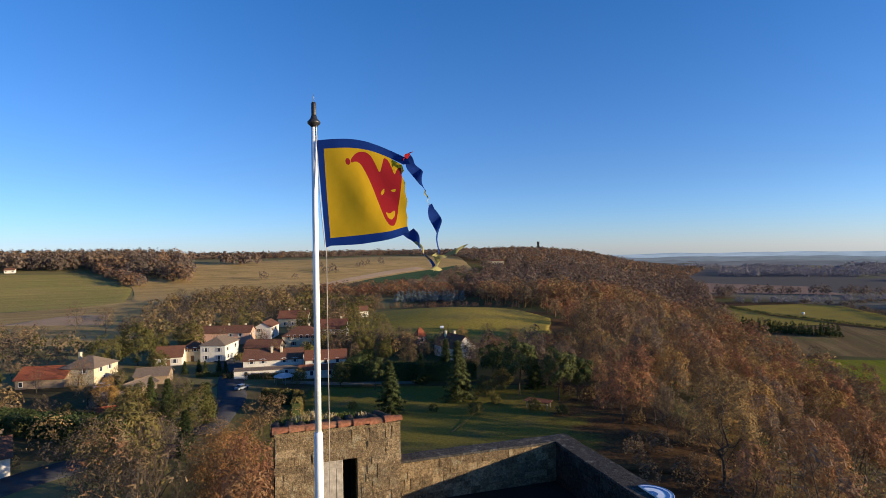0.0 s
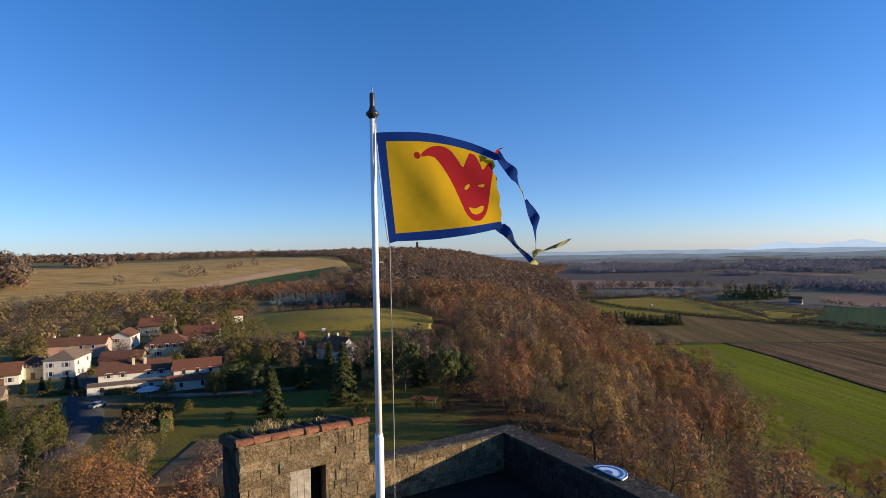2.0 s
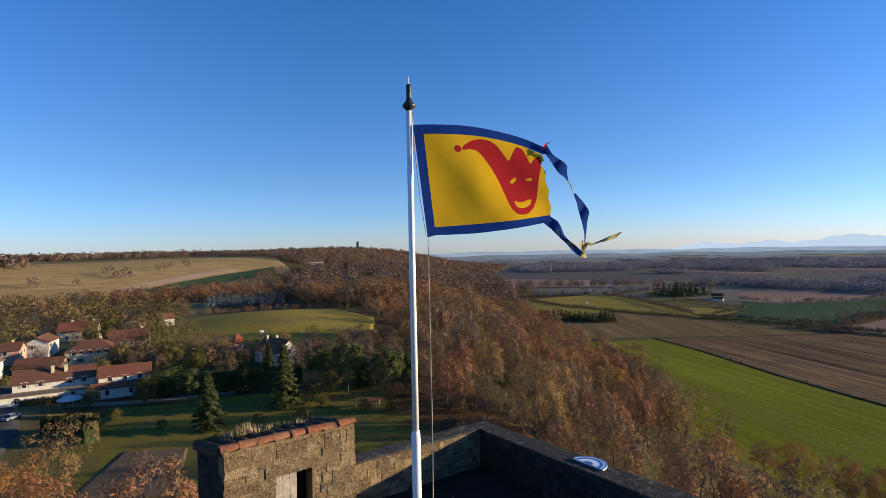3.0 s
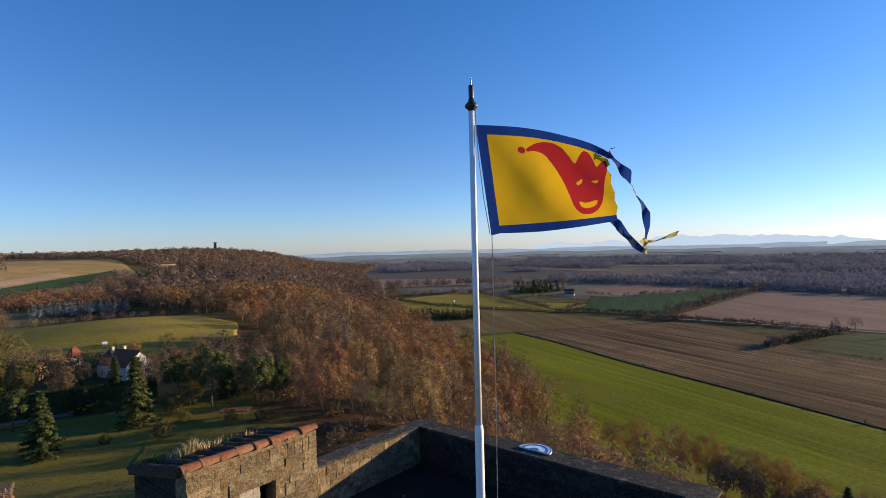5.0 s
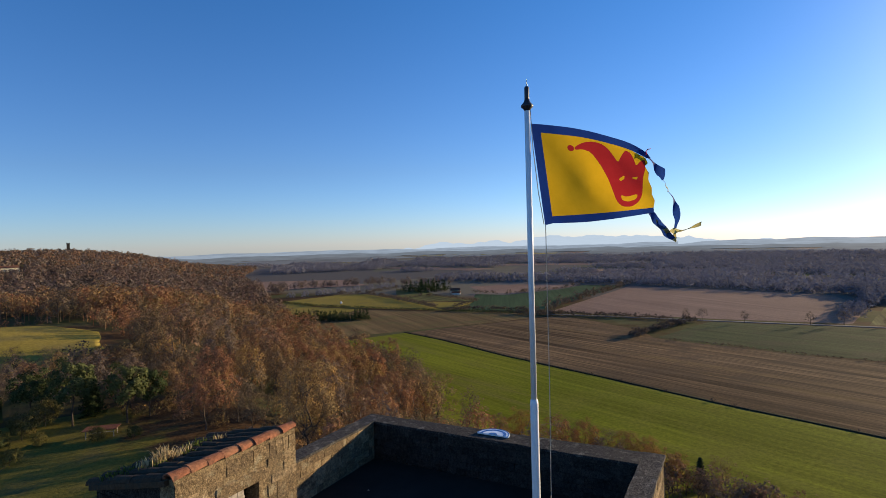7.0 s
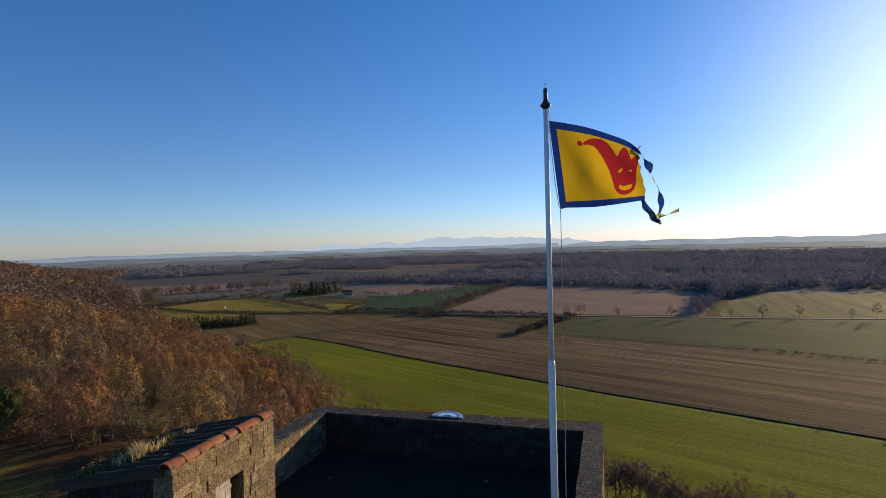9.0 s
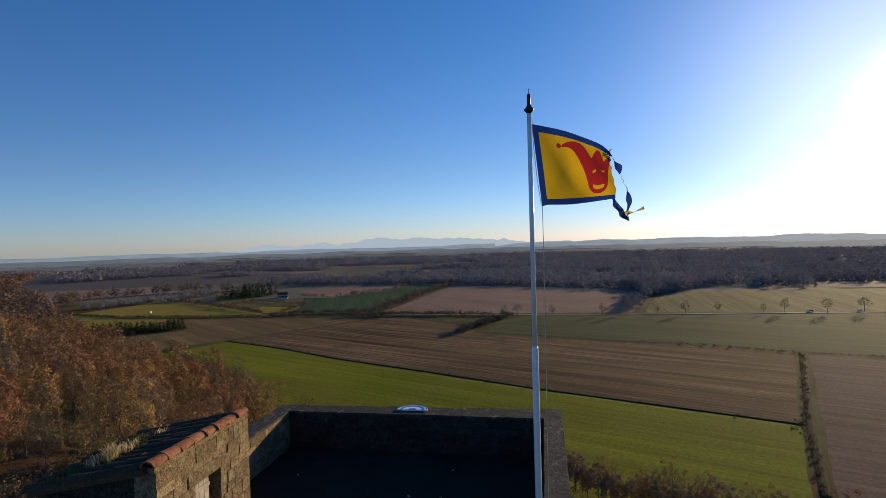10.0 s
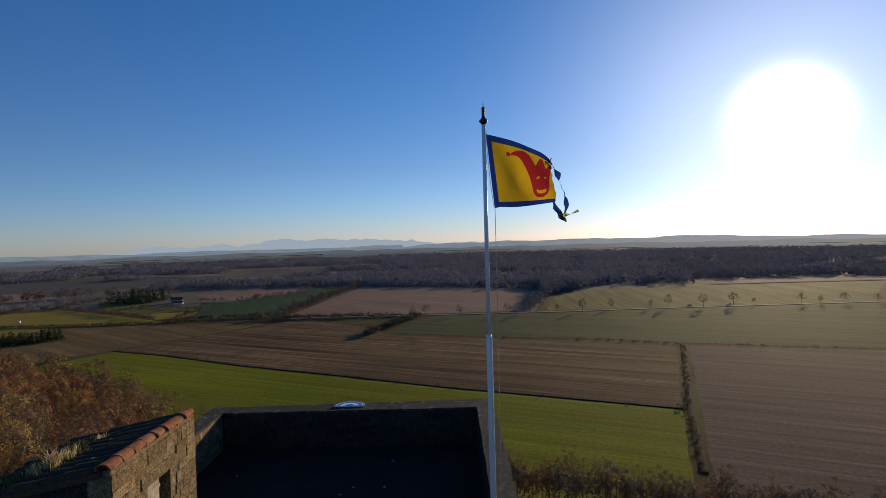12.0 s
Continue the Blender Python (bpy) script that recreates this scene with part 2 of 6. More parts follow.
M["crop_green"] = field_mat("green_winter_crop", (0.13, 0.144, 0.01), (0.158, 0.164, 0.013), 2.2, 1.52, (0.16, 0.155, 0.02), 0.22, (0.17, 0.145, 0.035))
M["grass_green"] = field_mat("meadow_grass", (0.23, 0.178, 0.034), (0.275, 0.205, 0.046), 0, 0, (0.16, 0.13, 0.05))
M["dark_crop"] = field_mat("dark_green_crop", (0.04, 0.07, 0.032), (0.05, 0.082, 0.037), 3.0, 0.75, None, 0.18)
M["stubble"] = field_mat("maize_stubble", (0.115, 0.075, 0.04), (0.165, 0.104, 0.052), 1.7, 1.52, (0.09, 0.062, 0.038), 0.6, (0.20, 0.13, 0.055))
M["plough"] = field_mat("ploughed_earth", (0.115, 0.08, 0.06), (0.145, 0.10, 0.074), 2.0, 1.5, None, 0.3)
M["pink_plough"] = field_mat("pale_ploughed_earth", (0.225, 0.145, 0.105), (0.26, 0.172, 0.125), 3.0, 1.2, None, 0.14)
M["dull_crop"] = field_mat("dull_green_crop", (0.062, 0.075, 0.03), (0.078, 0.088, 0.036), 3.0, 1.5, (0.085, 0.075, 0.04), 0.25)
M["old_stubble"] = field_mat("weedy_stubble", (0.135, 0.095, 0.042), (0.17, 0.112, 0.05), 4.0, 1.3, (0.12, 0.11, 0.04), 0.3, (0.20, 0.13, 0.058))
M["pasture"] = field_mat("dull_pasture", (0.10, 0.10, 0.03), (0.135, 0.12, 0.045), 4.0, 0.3, (0.16, 0.12, 0.06))
M["upland"] = field_mat("upland_stubble_field", (0.33, 0.225, 0.092), (0.38, 0.256, 0.108), 5.0, 0.5, (0.22, 0.17, 0.062), 0.16)
M["upland_green"] = field_mat("upland_green_field", (0.235, 0.20, 0.06), (0.27, 0.215, 0.07), 5.0, 0.5, (0.30, 0.22, 0.08), 0.14)
M["garden"] = field_mat("rough_garden", (0.085, 0.068, 0.03), (0.11, 0.084, 0.038), 0, 0, (0.066, 0.046, 0.026))
M["lawn"] = lawn_mat("shaded_lawn", (0.135, 0.115, 0.024), (0.16, 0.132, 0.03), (0.11, 0.09, 0.04))
M["yard"] = field_mat("brown_yard", (0.125, 0.092, 0.058), (0.155, 0.112, 0.072), 0, 0)
M["wet_earth"] = field_mat("wet_ditch_earth", (0.03, 0.026, 0.016), (0.045, 0.04, 0.022), 0, 0)
M["bare_earth"] = field_mat("bare_earth", (0.36, 0.245, 0.145), (0.43, 0.30, 0.185), 0, 0)


def ground_mat():
    m = Mat("ground", 0.95)
    litter = m.ramp(m.noise(0.15, 6), [(0.3, (0.055, 0.032, 0.016)), (0.7, (0.105, 0.06, 0.028))])
    grass = m.ramp(m.noise(0.05, 6), [(0.3, (0.06, 0.065, 0.02)), (0.7, (0.11, 0.10, 0.04))])
    col = m.mix(m.ramp(m.noise(0.018, 4), [(0.42, (0, 0, 0)), (0.58, (1, 1, 1))]), litter, grass)
    # the upland to the west is rough pasture
    sep0 = m.n.new("ShaderNodeSeparateXYZ")
    m.l.new(m.place(), sep0.inputs[0])
    tan = m.ramp(m.noise(0.03, 6), [(0.3, (0.14, 0.125, 0.05)), (0.7, (0.21, 0.165, 0.075))])
    west = m.ramp(m.value(m.value(m.value(sep0.outputs[0], "MULTIPLY", -0.01), "ADD", -0.55), "ADD", m.value(m.noise(0.02, 3), "MULTIPLY", 0.3)), [(0.1, (0, 0, 0)), (0.3, (1, 1, 1))])
    col = m.mix(west, col, tan)
    # the far plain is a patchwork of plots some hundreds of metres across
    vo = m.node("ShaderNodeTexVoronoi", Scale=1.0, Randomness=0.85)
    m.l.new(m.place((0.0017, 0.0042, 1), 0.55), vo.inputs["Vector"])
    plots = m.ramp(vo.outputs["Color"], [(0.15, (0.105, 0.092, 0.08)), (0.4, (0.125, 0.122, 0.075)), (0.6, (0.18, 0.15, 0.12)), (0.85, (0.11, 0.098, 0.085))])
    sep = m.n.new("ShaderNodeSeparateXYZ")
    m.l.new(m.place(), sep.inputs[0])
    east = m.ramp(m.value(m.value(m.value(sep.outputs[0], "MULTIPLY", 0.002), "ADD", m.value(sep.outputs[1], "MULTIPLY", 0.0009)), "ADD", -1.24), [(0.0, (0, 0, 0)), (0.1, (1, 1, 1))])
    m.colour(m.mix(east, col, plots)).bump(m.noise(0.9, 5), 0.6, 0.3)
    return m.m


M["ground"] = ground_mat()


def leaf_mat(name, stops, translucent=0.2, lively=1.0):
    """Leaves: colour by tree, by leaf and by a broad drift through the wood."""
    m = Mat(name, 0.95)
    mixed = m.value(m.value(m.noise(0.06, 2), "MULTIPLY", 1.0), "ADD", m.value(m.value(m.per_object(), "MULTIPLY", 0.8), "ADD", -0.42))
    mixed = m.value(mixed, "ADD", m.value(m.value(m.per_island(), "MULTIPLY", 0.2), "ADD", -0.1))
    col = m.ramp(mixed, stops)
    lo, hi = 1 - 0.34 * lively, 1 + 0.25 * lively
    shade = m.ramp(m.per_island(), [(0.0, (lo, lo, lo)), (0.6, (1.0, 1.0, 1.0)), (1.0, (hi, hi, hi))])
    col = m.mix(1.0, col, shade, "MULTIPLY")
    m.colour(col)
    tr = m.n.new("ShaderNodeBsdfTranslucent")
    m.l.new(col, tr.inputs["Color"])
    mx = m.node("ShaderNodeMixShader", Fac=translucent)
    m.l.new(m.bsdf.outputs[0], mx.inputs[1])
    m.l.new(tr.outputs[0], mx.inputs[2])
    m.l.new(mx.outputs[0], m.out.inputs["Surface"])
    return m.m


M["leaf_rust"] = leaf_mat("autumn_leaves", [(0.10, (0.165, 0.125, 0.095)), (0.32, (0.215, 0.13, 0.078)), (0.5, (0.285, 0.125, 0.064)), (0.68, (0.25, 0.15, 0.075)), (0.86, (0.31, 0.19, 0.07))])
M["leaf_dull"] = leaf_mat("dull_brown_leaves", [(0.12, (0.15, 0.115, 0.075)), (0.45, (0.20, 0.135, 0.078)), (0.75, (0.23, 0.155, 0.07))])
M["leaf_gold"] = leaf_mat("golden_leaves", [(0.12, (0.24, 0.12, 0.05)), (0.45, (0.29, 0.145, 0.048)), (0.8, (0.33, 0.19, 0.058))])
M["leaf_olive"] = leaf_mat("olive_green_leaves", [(0.12, (0.085, 0.082, 0.028)), (0.5, (0.13, 0.112, 0.038)), (0.8, (0.165, 0.13, 0.045))], 0.2, 0.7)
M["needle"] = leaf_mat("dark_green_needles", [(0.12, (0.04, 0.055, 0.022)), (0.5, (0.065, 0.08, 0.03)), (0.8, (0.09, 0.10, 0.038))], 0.12)
# the next three mix the haze of the distance into the woods' colours
M["hazed_twig"] = leaf_mat("hazed_winter_woods", [(0.12, (0.17, 0.162, 0.18)), (0.5, (0.195, 0.187, 0.205)), (0.8, (0.22, 0.208, 0.225))], 0.2, 0.3)
M["hazed_rust"] = leaf_mat("hazed_autumn_woods", [(0.12, (0.165, 0.112, 0.085)), (0.4, (0.20, 0.122, 0.08)), (0.62, (0.245, 0.138, 0.075)), (0.85, (0.215, 0.145, 0.09))], 0.22, 0.6)
M["hazed_dull"] = leaf_mat("hazed_dull_woods", [(0.12, (0.14, 0.108, 0.09)), (0.5, (0.18, 0.135, 0.105)), (0.8, (0.205, 0.152, 0.11))], 0.22, 0.6)
M["blue_needle"] = leaf_mat("bluish_young_needles", [(0.12, (0.10, 0.13, 0.135)), (0.5, (0.14, 0.175, 0.18)), (0.8, (0.18, 0.21, 0.21))], 0.12)
M["twig"] = leaf_mat("bare_twigs", [(0.12, (0.105, 0.082, 0.064)), (0.5, (0.125, 0.096, 0.07)), (0.8, (0.15, 0.11, 0.075))], 0.2)
M["dry_grass"] = leaf_mat("dry_grass", [(0.1, (0.48, 0.36, 0.18)), (0.8, (0.58, 0.45, 0.25))], 0.4)
M["weed"] = leaf_mat("green_weeds", [(0.1, (0.11, 0.13, 0.03)), (0.8, (0.16, 0.17, 0.04))], 0.4)
M["bark"] = plain("grey_bark", (0.085, 0.066, 0.05), 0.95, 0, 0.35, 3, 0.5)


def haze_backdrop_mat(name, c, sunward=0.5, streaky=1.0):
    """Glowing backdrop of the far ranges: haze and its sunward brightening are painted in."""
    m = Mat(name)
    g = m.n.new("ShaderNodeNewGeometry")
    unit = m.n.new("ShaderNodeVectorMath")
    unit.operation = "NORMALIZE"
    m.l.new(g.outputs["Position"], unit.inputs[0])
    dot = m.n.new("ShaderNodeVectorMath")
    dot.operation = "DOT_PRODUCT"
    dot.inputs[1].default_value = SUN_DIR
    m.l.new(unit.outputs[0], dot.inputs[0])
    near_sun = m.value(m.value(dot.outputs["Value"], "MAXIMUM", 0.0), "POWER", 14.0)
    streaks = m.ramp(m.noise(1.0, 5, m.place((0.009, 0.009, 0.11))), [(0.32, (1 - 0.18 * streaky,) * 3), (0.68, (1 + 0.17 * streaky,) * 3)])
    # the haze colour and its brightening near the sun go into the emission
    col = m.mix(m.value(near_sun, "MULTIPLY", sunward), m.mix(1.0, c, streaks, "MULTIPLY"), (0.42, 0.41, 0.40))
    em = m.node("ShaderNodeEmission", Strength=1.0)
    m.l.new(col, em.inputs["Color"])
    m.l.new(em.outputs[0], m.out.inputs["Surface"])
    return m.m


M["far_belt_a"] = haze_backdrop_mat("hazy_wood_belt", (0.066, 0.072, 0.09))
M["far_belt_b"] = haze_backdrop_mat("hazier_wood_belt", (0.078, 0.09, 0.112))
M["far_belt_c"] = haze_backdrop_mat("palest_wood_belt", (0.09, 0.106, 0.132))
M["far_hills"] = haze_backdrop_mat("far_hills", (0.17, 0.215, 0.28))
M["far_plain"] = haze_backdrop_mat("far_wooded_plain", (0.095, 0.115, 0.145))
M["mountains"] = haze_backdrop_mat("far_mountains", (0.30, 0.375, 0.475), 0.3, 0.15)


# ---- mesh helpers ----
def to_mesh(name, bm, mat):
    me = bpy.data.meshes.new(name)
    bm.normal_update()
    bm.to_mesh(me)
    bm.free()
    me.materials.append(mat)
    return me


def part(name, bm, mat, parent=None, label="", smooth=False):
    """Links a bmesh (or a mesh) as one object under a thing or a part."""
    me = to_mesh(name, bm, mat) if isinstance(bm, bmesh.types.BMesh) else bm
    if smooth:
        me.shade_smooth()
    ob = new(name, me)
    ob.parent = parent
    return tagged(ob, label) if label else ob


def thing(name, label, category, m=None, group=""):
    ob = new(name)
    ob.empty_display_size = 0.3
    if m is not None:
        ob.matrix_world = m
    return tagged(ob, label, category, group)


def box(bm, x0, x1, y0, y1, z0, z1, bevel=0.0):
    got = bmesh.ops.create_cube(bm, size=1, matrix=Matrix.Translation(((x0 + x1) / 2, (y0 + y1) / 2, (z0 + z1) / 2)) @ Matrix.Diagonal((x1 - x0, y1 - y0, z1 - z0, 1)))
    if bevel:
        bmesh.ops.bevel(bm, geom=list({e for v in got["verts"] for e in v.link_edges}), offset=bevel, segments=1, affect="EDGES")
    return bm


def tube(bm, points, radii, sides=8, cap=True):
    """A tapered tube along points."""
    rings = []
    pts = [Vector(p) for p in points]
    for i, p in enumerate(pts):
        d = (pts[min(i + 1, len(pts) - 1)] - pts[max(i - 1, 0)]).normalized()
        a = d.orthogonal().normalized() if abs(d.z) < 0.95 else Vector((1, 0, 0)) - d * d.x
        a.normalize()
        b = d.cross(a)
        rings.append([bm.verts.new(p + (a * math.cos(k * math.tau / sides) + b * math.sin(k * math.tau / sides)) * radii[i]) for k in range(sides)])
    for r0, r1 in zip(rings, rings[1:]):
        for k in range(sides):
            bm.faces.new((r0[k], r0[(k + 1) % sides], r1[(k + 1) % sides], r1[k]))
    if cap:
        bm.faces.new(rings[0][::-1])
        bm.faces.new(rings[-1])
    return bm


def lathe(bm, profile, sides=20):
    """A turned form round z from (radius, height) pairs."""
    rings = [[bm.verts.new((r * math.cos(k * math.tau / sides), r * math.sin(k * math.tau / sides), z)) for k in range(sides)] for r, z in profile]
    for r0, r1 in zip(rings, rings[1:]):
        for k in range(sides):
            bm.faces.new((r0[k], r0[(k + 1) % sides], r1[(k + 1) % sides], r1[k]))
    bm.faces.new(rings[0][::-1])
    bm.faces.new(rings[-1])
    return bm


def array_mesh(name, verts, faces, mat):
    """A mesh from numpy arrays: verts (n, 3), faces (m, k) with k corners each."""
    me = bpy.data.meshes.new(name)
    m, k = faces.shape
    me.vertices.add(len(verts))
    me.vertices.foreach_set("co", np.ascontiguousarray(verts, dtype=np.float32).ravel())
    me.loops.add(m * k)
    me.loops.foreach_set("vertex_index", np.ascontiguousarray(faces, dtype=np.int32).ravel())
    me.polygons.add(m)
    me.polygons.foreach_set("loop_start", np.arange(m, dtype=np.int32) * k)
    me.update(calc_edges=True)
    me.materials.append(mat)
    return me


# ---- the lie of the land ----
PLAIN = -65.0
VILLAGE = -39.0
FOOT_Y = [-4900, -300, 0, 150, 207, 300, 400, 560, 720, 1100, 1518, 2600, 4900]
FOOT_X = [100, 120, 122, 128, 138, 160, 180, 228, 285, 395, 590, 640, 660]


def step(a, b, v):
    t = np.clip((v - a) / (b - a), 0, 1)
    return t * t * (3 - 2 * t)


def land(x, y):
    """The height of the ground."""
    x, y = np.asarray(x, float), np.asarray(y, float)
    foot = np.interp(y, FOOT_Y, FOOT_X)
    width = np.interp(y, [-300, 100, 400, 1000, 1600], [95, 95, 110, 220, 330])
    q = 0.75 * y - 0.65 * x
    top = VILLAGE + 28 * step(470, 820, q) * step(350, -100, x)
    top = top + 22 * np.exp(-((x - 215) / 190) ** 2 - ((y - 1560) / 380) ** 2) + 6 * np.exp(-((x + 15) / 50) ** 2 - ((y - 290) / 60) ** 2) + 1.5 * np.exp(-((x - 60) / 420) ** 2 - ((y - 1500) / 500) ** 2)
    top = top + 1.6 * np.sin(x * 0.011 + 1) * np.sin(y * 0.009) * step(150, 400, np.hypot(x, y))
    top = top + 3.0 * step(90, 20, np.hypot(x + 1, y - 10))
    up = step(0, 1, (foot - x) / width)
    far = 1 - step(2400, 4200, np.hypot(x, y))
    return PLAIN + (top - PLAIN) * up * far


def axis(lo, a, b, hi, fine, n):
    t = np.linspace(0, 1, n + 1)[1:]
    return np.concatenate([(a - (a - lo) * t ** 1.8)[::-1], np.arange(a, b, fine), b + (hi - b) * np.concatenate([[0], t]) ** 1.8])


def grid_mesh(name, xs, ys, height, mat):
    gx, gy = np.meshgrid(xs, ys)
    verts = np.stack([gx.ravel(), gy.ravel(), height(gx, gy).ravel()], 1)
    w = len(xs)
    i = (np.arange(len(ys) - 1)[:, None] * w + np.arange(w - 1)[None]).ravel()
    me = array_mesh(name, verts, np.stack([i, i + 1, i + w + 1, i + w], 1), mat)
    me.shade_smooth()
    return me


ground = tagged(new("ground", grid_mesh("ground", axis(-4950, -620, 720, 4950, 8, 40), axis(-4950, -220, 1750, 4950, 8, 40), land, M["ground"])),
                "brown autumn ground of hill and plain", "ground", kind="structure")


def field(label, corners, mat, lift=0.08, n=24, category="field", name="field", wander=1.2, bulge=0.0):
    """Worked ground between four corners, laid on the land, with its edge turned down."""
    c = np.array(corners, float)
    along_side = np.r_[0, np.linspace(0.018, 0.982, n - 1), 1]
    u, v = np.meshgrid(along_side, along_side)
    p = ((1 - u) * (1 - v))[..., None] * c[0] + (u * (1 - v))[..., None] * c[1] + (u * v)[..., None] * c[2] + ((1 - u) * v)[..., None] * c[3]
    wob = wander * (np.sin(p[..., 0] * 0.09 + p[..., 1] * 0.13) + 0.5 * np.sin(p[..., 0] * 0.31 - p[..., 1] * 0.27)) * ((u < 0.001) | (u > 0.999) | (v < 0.001) | (v > 0.999))
    p = p + wob[..., None] * np.array([0.7, 0.5])
    p[..., 0] -= bulge * (1 - u) ** 2 * np.sin(np.pi * v)
    edge = (u == 0) | (u == 1) | (v == 0) | (v == 1)
    z = land(p[..., 0], p[..., 1]) + np.where(edge, -0.15, lift)
    verts = np.concatenate([p, z[..., None]], -1).reshape(-1, 3)
    w = n + 1
    i = (np.arange(n)[:, None] * w + np.arange(n)[None]).ravel()
    me = array_mesh(name, verts, np.stack([i, i + 1, i + w + 1, i + w], 1), mat)
    return tagged(new(name, me), label, category, kind="structure")


def patch(label, edge_a, edge_b, mat, lift=0.08, n=40, category="field", name="field", wander=1.0):
    """Worked ground between two edges, each a line of points, laid on the land, with its rim turned down."""
    rows = []
    fine = np.r_[0, np.linspace(0.018, 0.982, n - 1), 1]
    for e in (edge_a, edge_b):
        p = np.array(e, float)
        run = np.r_[0, np.cumsum(np.hypot(*np.diff(p, axis=0).T))]
        f = fine * run[-1]
        rows.append(np.stack([np.interp(f, run, p[:, 0]), np.interp(f, run, p[:, 1])], 1))
    v = fine[:, None, None]
    p = rows[0][None] * (1 - v) + rows[1][None] * v
    rim = np.zeros((n + 1, n + 1), bool)
    rim[0] = rim[-1] = rim[:, 0] = rim[:, -1] = True
    wob = wander * (np.sin(p[..., 0] * 0.09 + p[..., 1] * 0.13) + 0.5 * np.sin(p[..., 0] * 0.31 - p[..., 1] * 0.27)) * rim
    p = p + wob[..., None] * np.array([0.7, 0.5])
    z = land(p[..., 0], p[..., 1]) + np.where(rim, -0.15 if lift > 0.12 else -0.05, lift)
    w = n + 1
    i = (np.arange(n)[:, None] * w + np.arange(n)[None]).ravel()
    me = array_mesh(name, np.concatenate([p, z[..., None]], -1).reshape(-1, 3), np.stack([i, i + 1, i + w + 1, i + w], 1), mat)
    return tagged(new(name, me), label, category, kind="structure")


# the plain
patch("bright green field of winter crop", [(119, -6), (117, 100), (126, 200), (138, 270), (170, 327)], [(205, -5.5), (206.5, 39), (208, 91), (213, 148), (217, 209), (226, 272), (228, 320)], M["crop_green"], 0.1)
patch("brown maize stubble field", [(207, -5.5), (208.5, 39), (210, 91), (215, 148), (219, 209), (228, 272), (230, 320)], [(329, -7), (332, 38), (325, 93), (324, 137), (320, 176), (345, 200), (371, 288)], M["stubble"])
patch("rough stubble field below the wood", [(171, 329), (200, 334), (230, 323), (300, 304), (368, 292)], [(205, 520), (226, 450), (284, 459), (327, 382), (366, 304)], M["old_stubble"], 0.07)
patch("ploughed brown field", [(130, -7.4), (330, -10)], [(130, -200), (346, -205)], M["plough"])
patch("dull green field before the road", [(322, 180), (326, 137), (327, 93), (334, 38), (332, -8), (338, -110), (347, -205)], [(406, 184), (428, 125), (448, 78), (490, -11), (558, -176), (575, -230)], M["dull_crop"])
patch("hazy green field beyond the road", [(458, 97), (498, -8), (567, -172)], [(569, 108), (653, 76), (760, -144), (760, -239)], M["pasture"])
patch("pale ploughed field", [(386, 312), (393, 268), (420, 195), (440, 145), (458, 103)], [(655, 392), (662, 274), (660, 165), (560, 114)], M["pink_plough"])
patch("dark green field beside the farm", [(349, 382), (360, 350), (383, 323)], [(458, 485), (475, 445), (565, 437), (640, 452), (664, 398)], M["dark_crop"])
patch("pale brown field behind the farm", [(482, 498), (490, 455), (560, 444), (640, 456)], [(533, 575), (560, 560), (620, 520), (690, 500)], M["pink_plough"])
patch("green paddock below the wood", [(200, 525), (212, 490), (226, 452)], [(257, 606), (265, 524), (286, 461)], M["grass_green"])
patch("green paddock by the straight hedge", [(261, 608), (269, 534), (306, 440), (332, 388)], [(352, 627), (378, 601), (363, 517), (338, 416)], M["grass_green"])
patch("pale green paddock near the farm", [(366, 520), (368, 470), (404, 428)], [(451, 640), (453, 572), (418, 505)], M["pasture"])
patch("small green paddock near the farm", [(341, 414), (352, 400)], [(366, 468), (398, 420)], M["grass_green"], n=16)
patch("brown field by the far hedges", [(310, 780), (383, 1010)], [(465, 735), (510, 890)], M["pink_plough"])
FAR_FIELDS = []
for k, (cx, cy, w, d) in enumerate([(760, 640, 240, 90), (980, 520, 260, 120), (930, 230, 220, 80), (1150, 880, 420, 110), (1400, 420, 420, 120), (860, 1050, 320, 90), (1300, 1250, 520, 130),
                                    (1700, 900, 480, 170), (1250, 40, 360, 90), (1800, 300, 520, 150), (1000, 1600, 460, 140), (2300, 1300, 700, 220), (1650, -150, 420, 110), (2500, 600, 800, 240),
                                    (1900, 1900, 700, 240), (800, -150, 240, 90), (2900, 100, 800, 240), (1200, -330, 300, 90)]):
    t = 0.35 + 0.3 * math.sin(k * 2.3)
    ca, sa = math.cos(t), math.sin(t)
    q4 = [(cx + a * ca * d / 2 - b * sa * w / 2, cy + a * sa * d / 2 + b * ca * w / 2) for a, b in ((-1, -1), (1, -1), (1, 1), (-1, 1))]
    FAR_FIELDS.append(q4)
    field("distant field on the plain", q4, M[("pasture", "pink_plough", "upland_green", "pink_plough")[k % 4]], 0.4, 8)

# the upland
patch("sunlit meadow before the wood", [(-80, 264), (-40, 230), (-12, 215), (10, 219), (31, 242)], [(-74, 318), (-50, 342), (-10, 347), (14, 337), (35, 285)], M["grass_green"], 0.3, wander=2.0)
field("lawn of a large garden", [(-48, 98), (46, 94), (42, 158), (-50, 154)], M["lawn"], 0.2, 30, wander=4.0)
field("bare trodden earth beside the garden", [(-38, 97), (-22, 97), (-24, 117), (-36, 119)], M["yard"], 0.34, 24, wander=2.6)
patch("green slope with an early crop", [(-640, 470), (-496, 529), (-447, 553), (-421, 553), (-327, 491)], [(-430, 300), (-338, 356), (-321, 367), (-296, 382), (-284, 419)], M["upland_green"], 0.24)
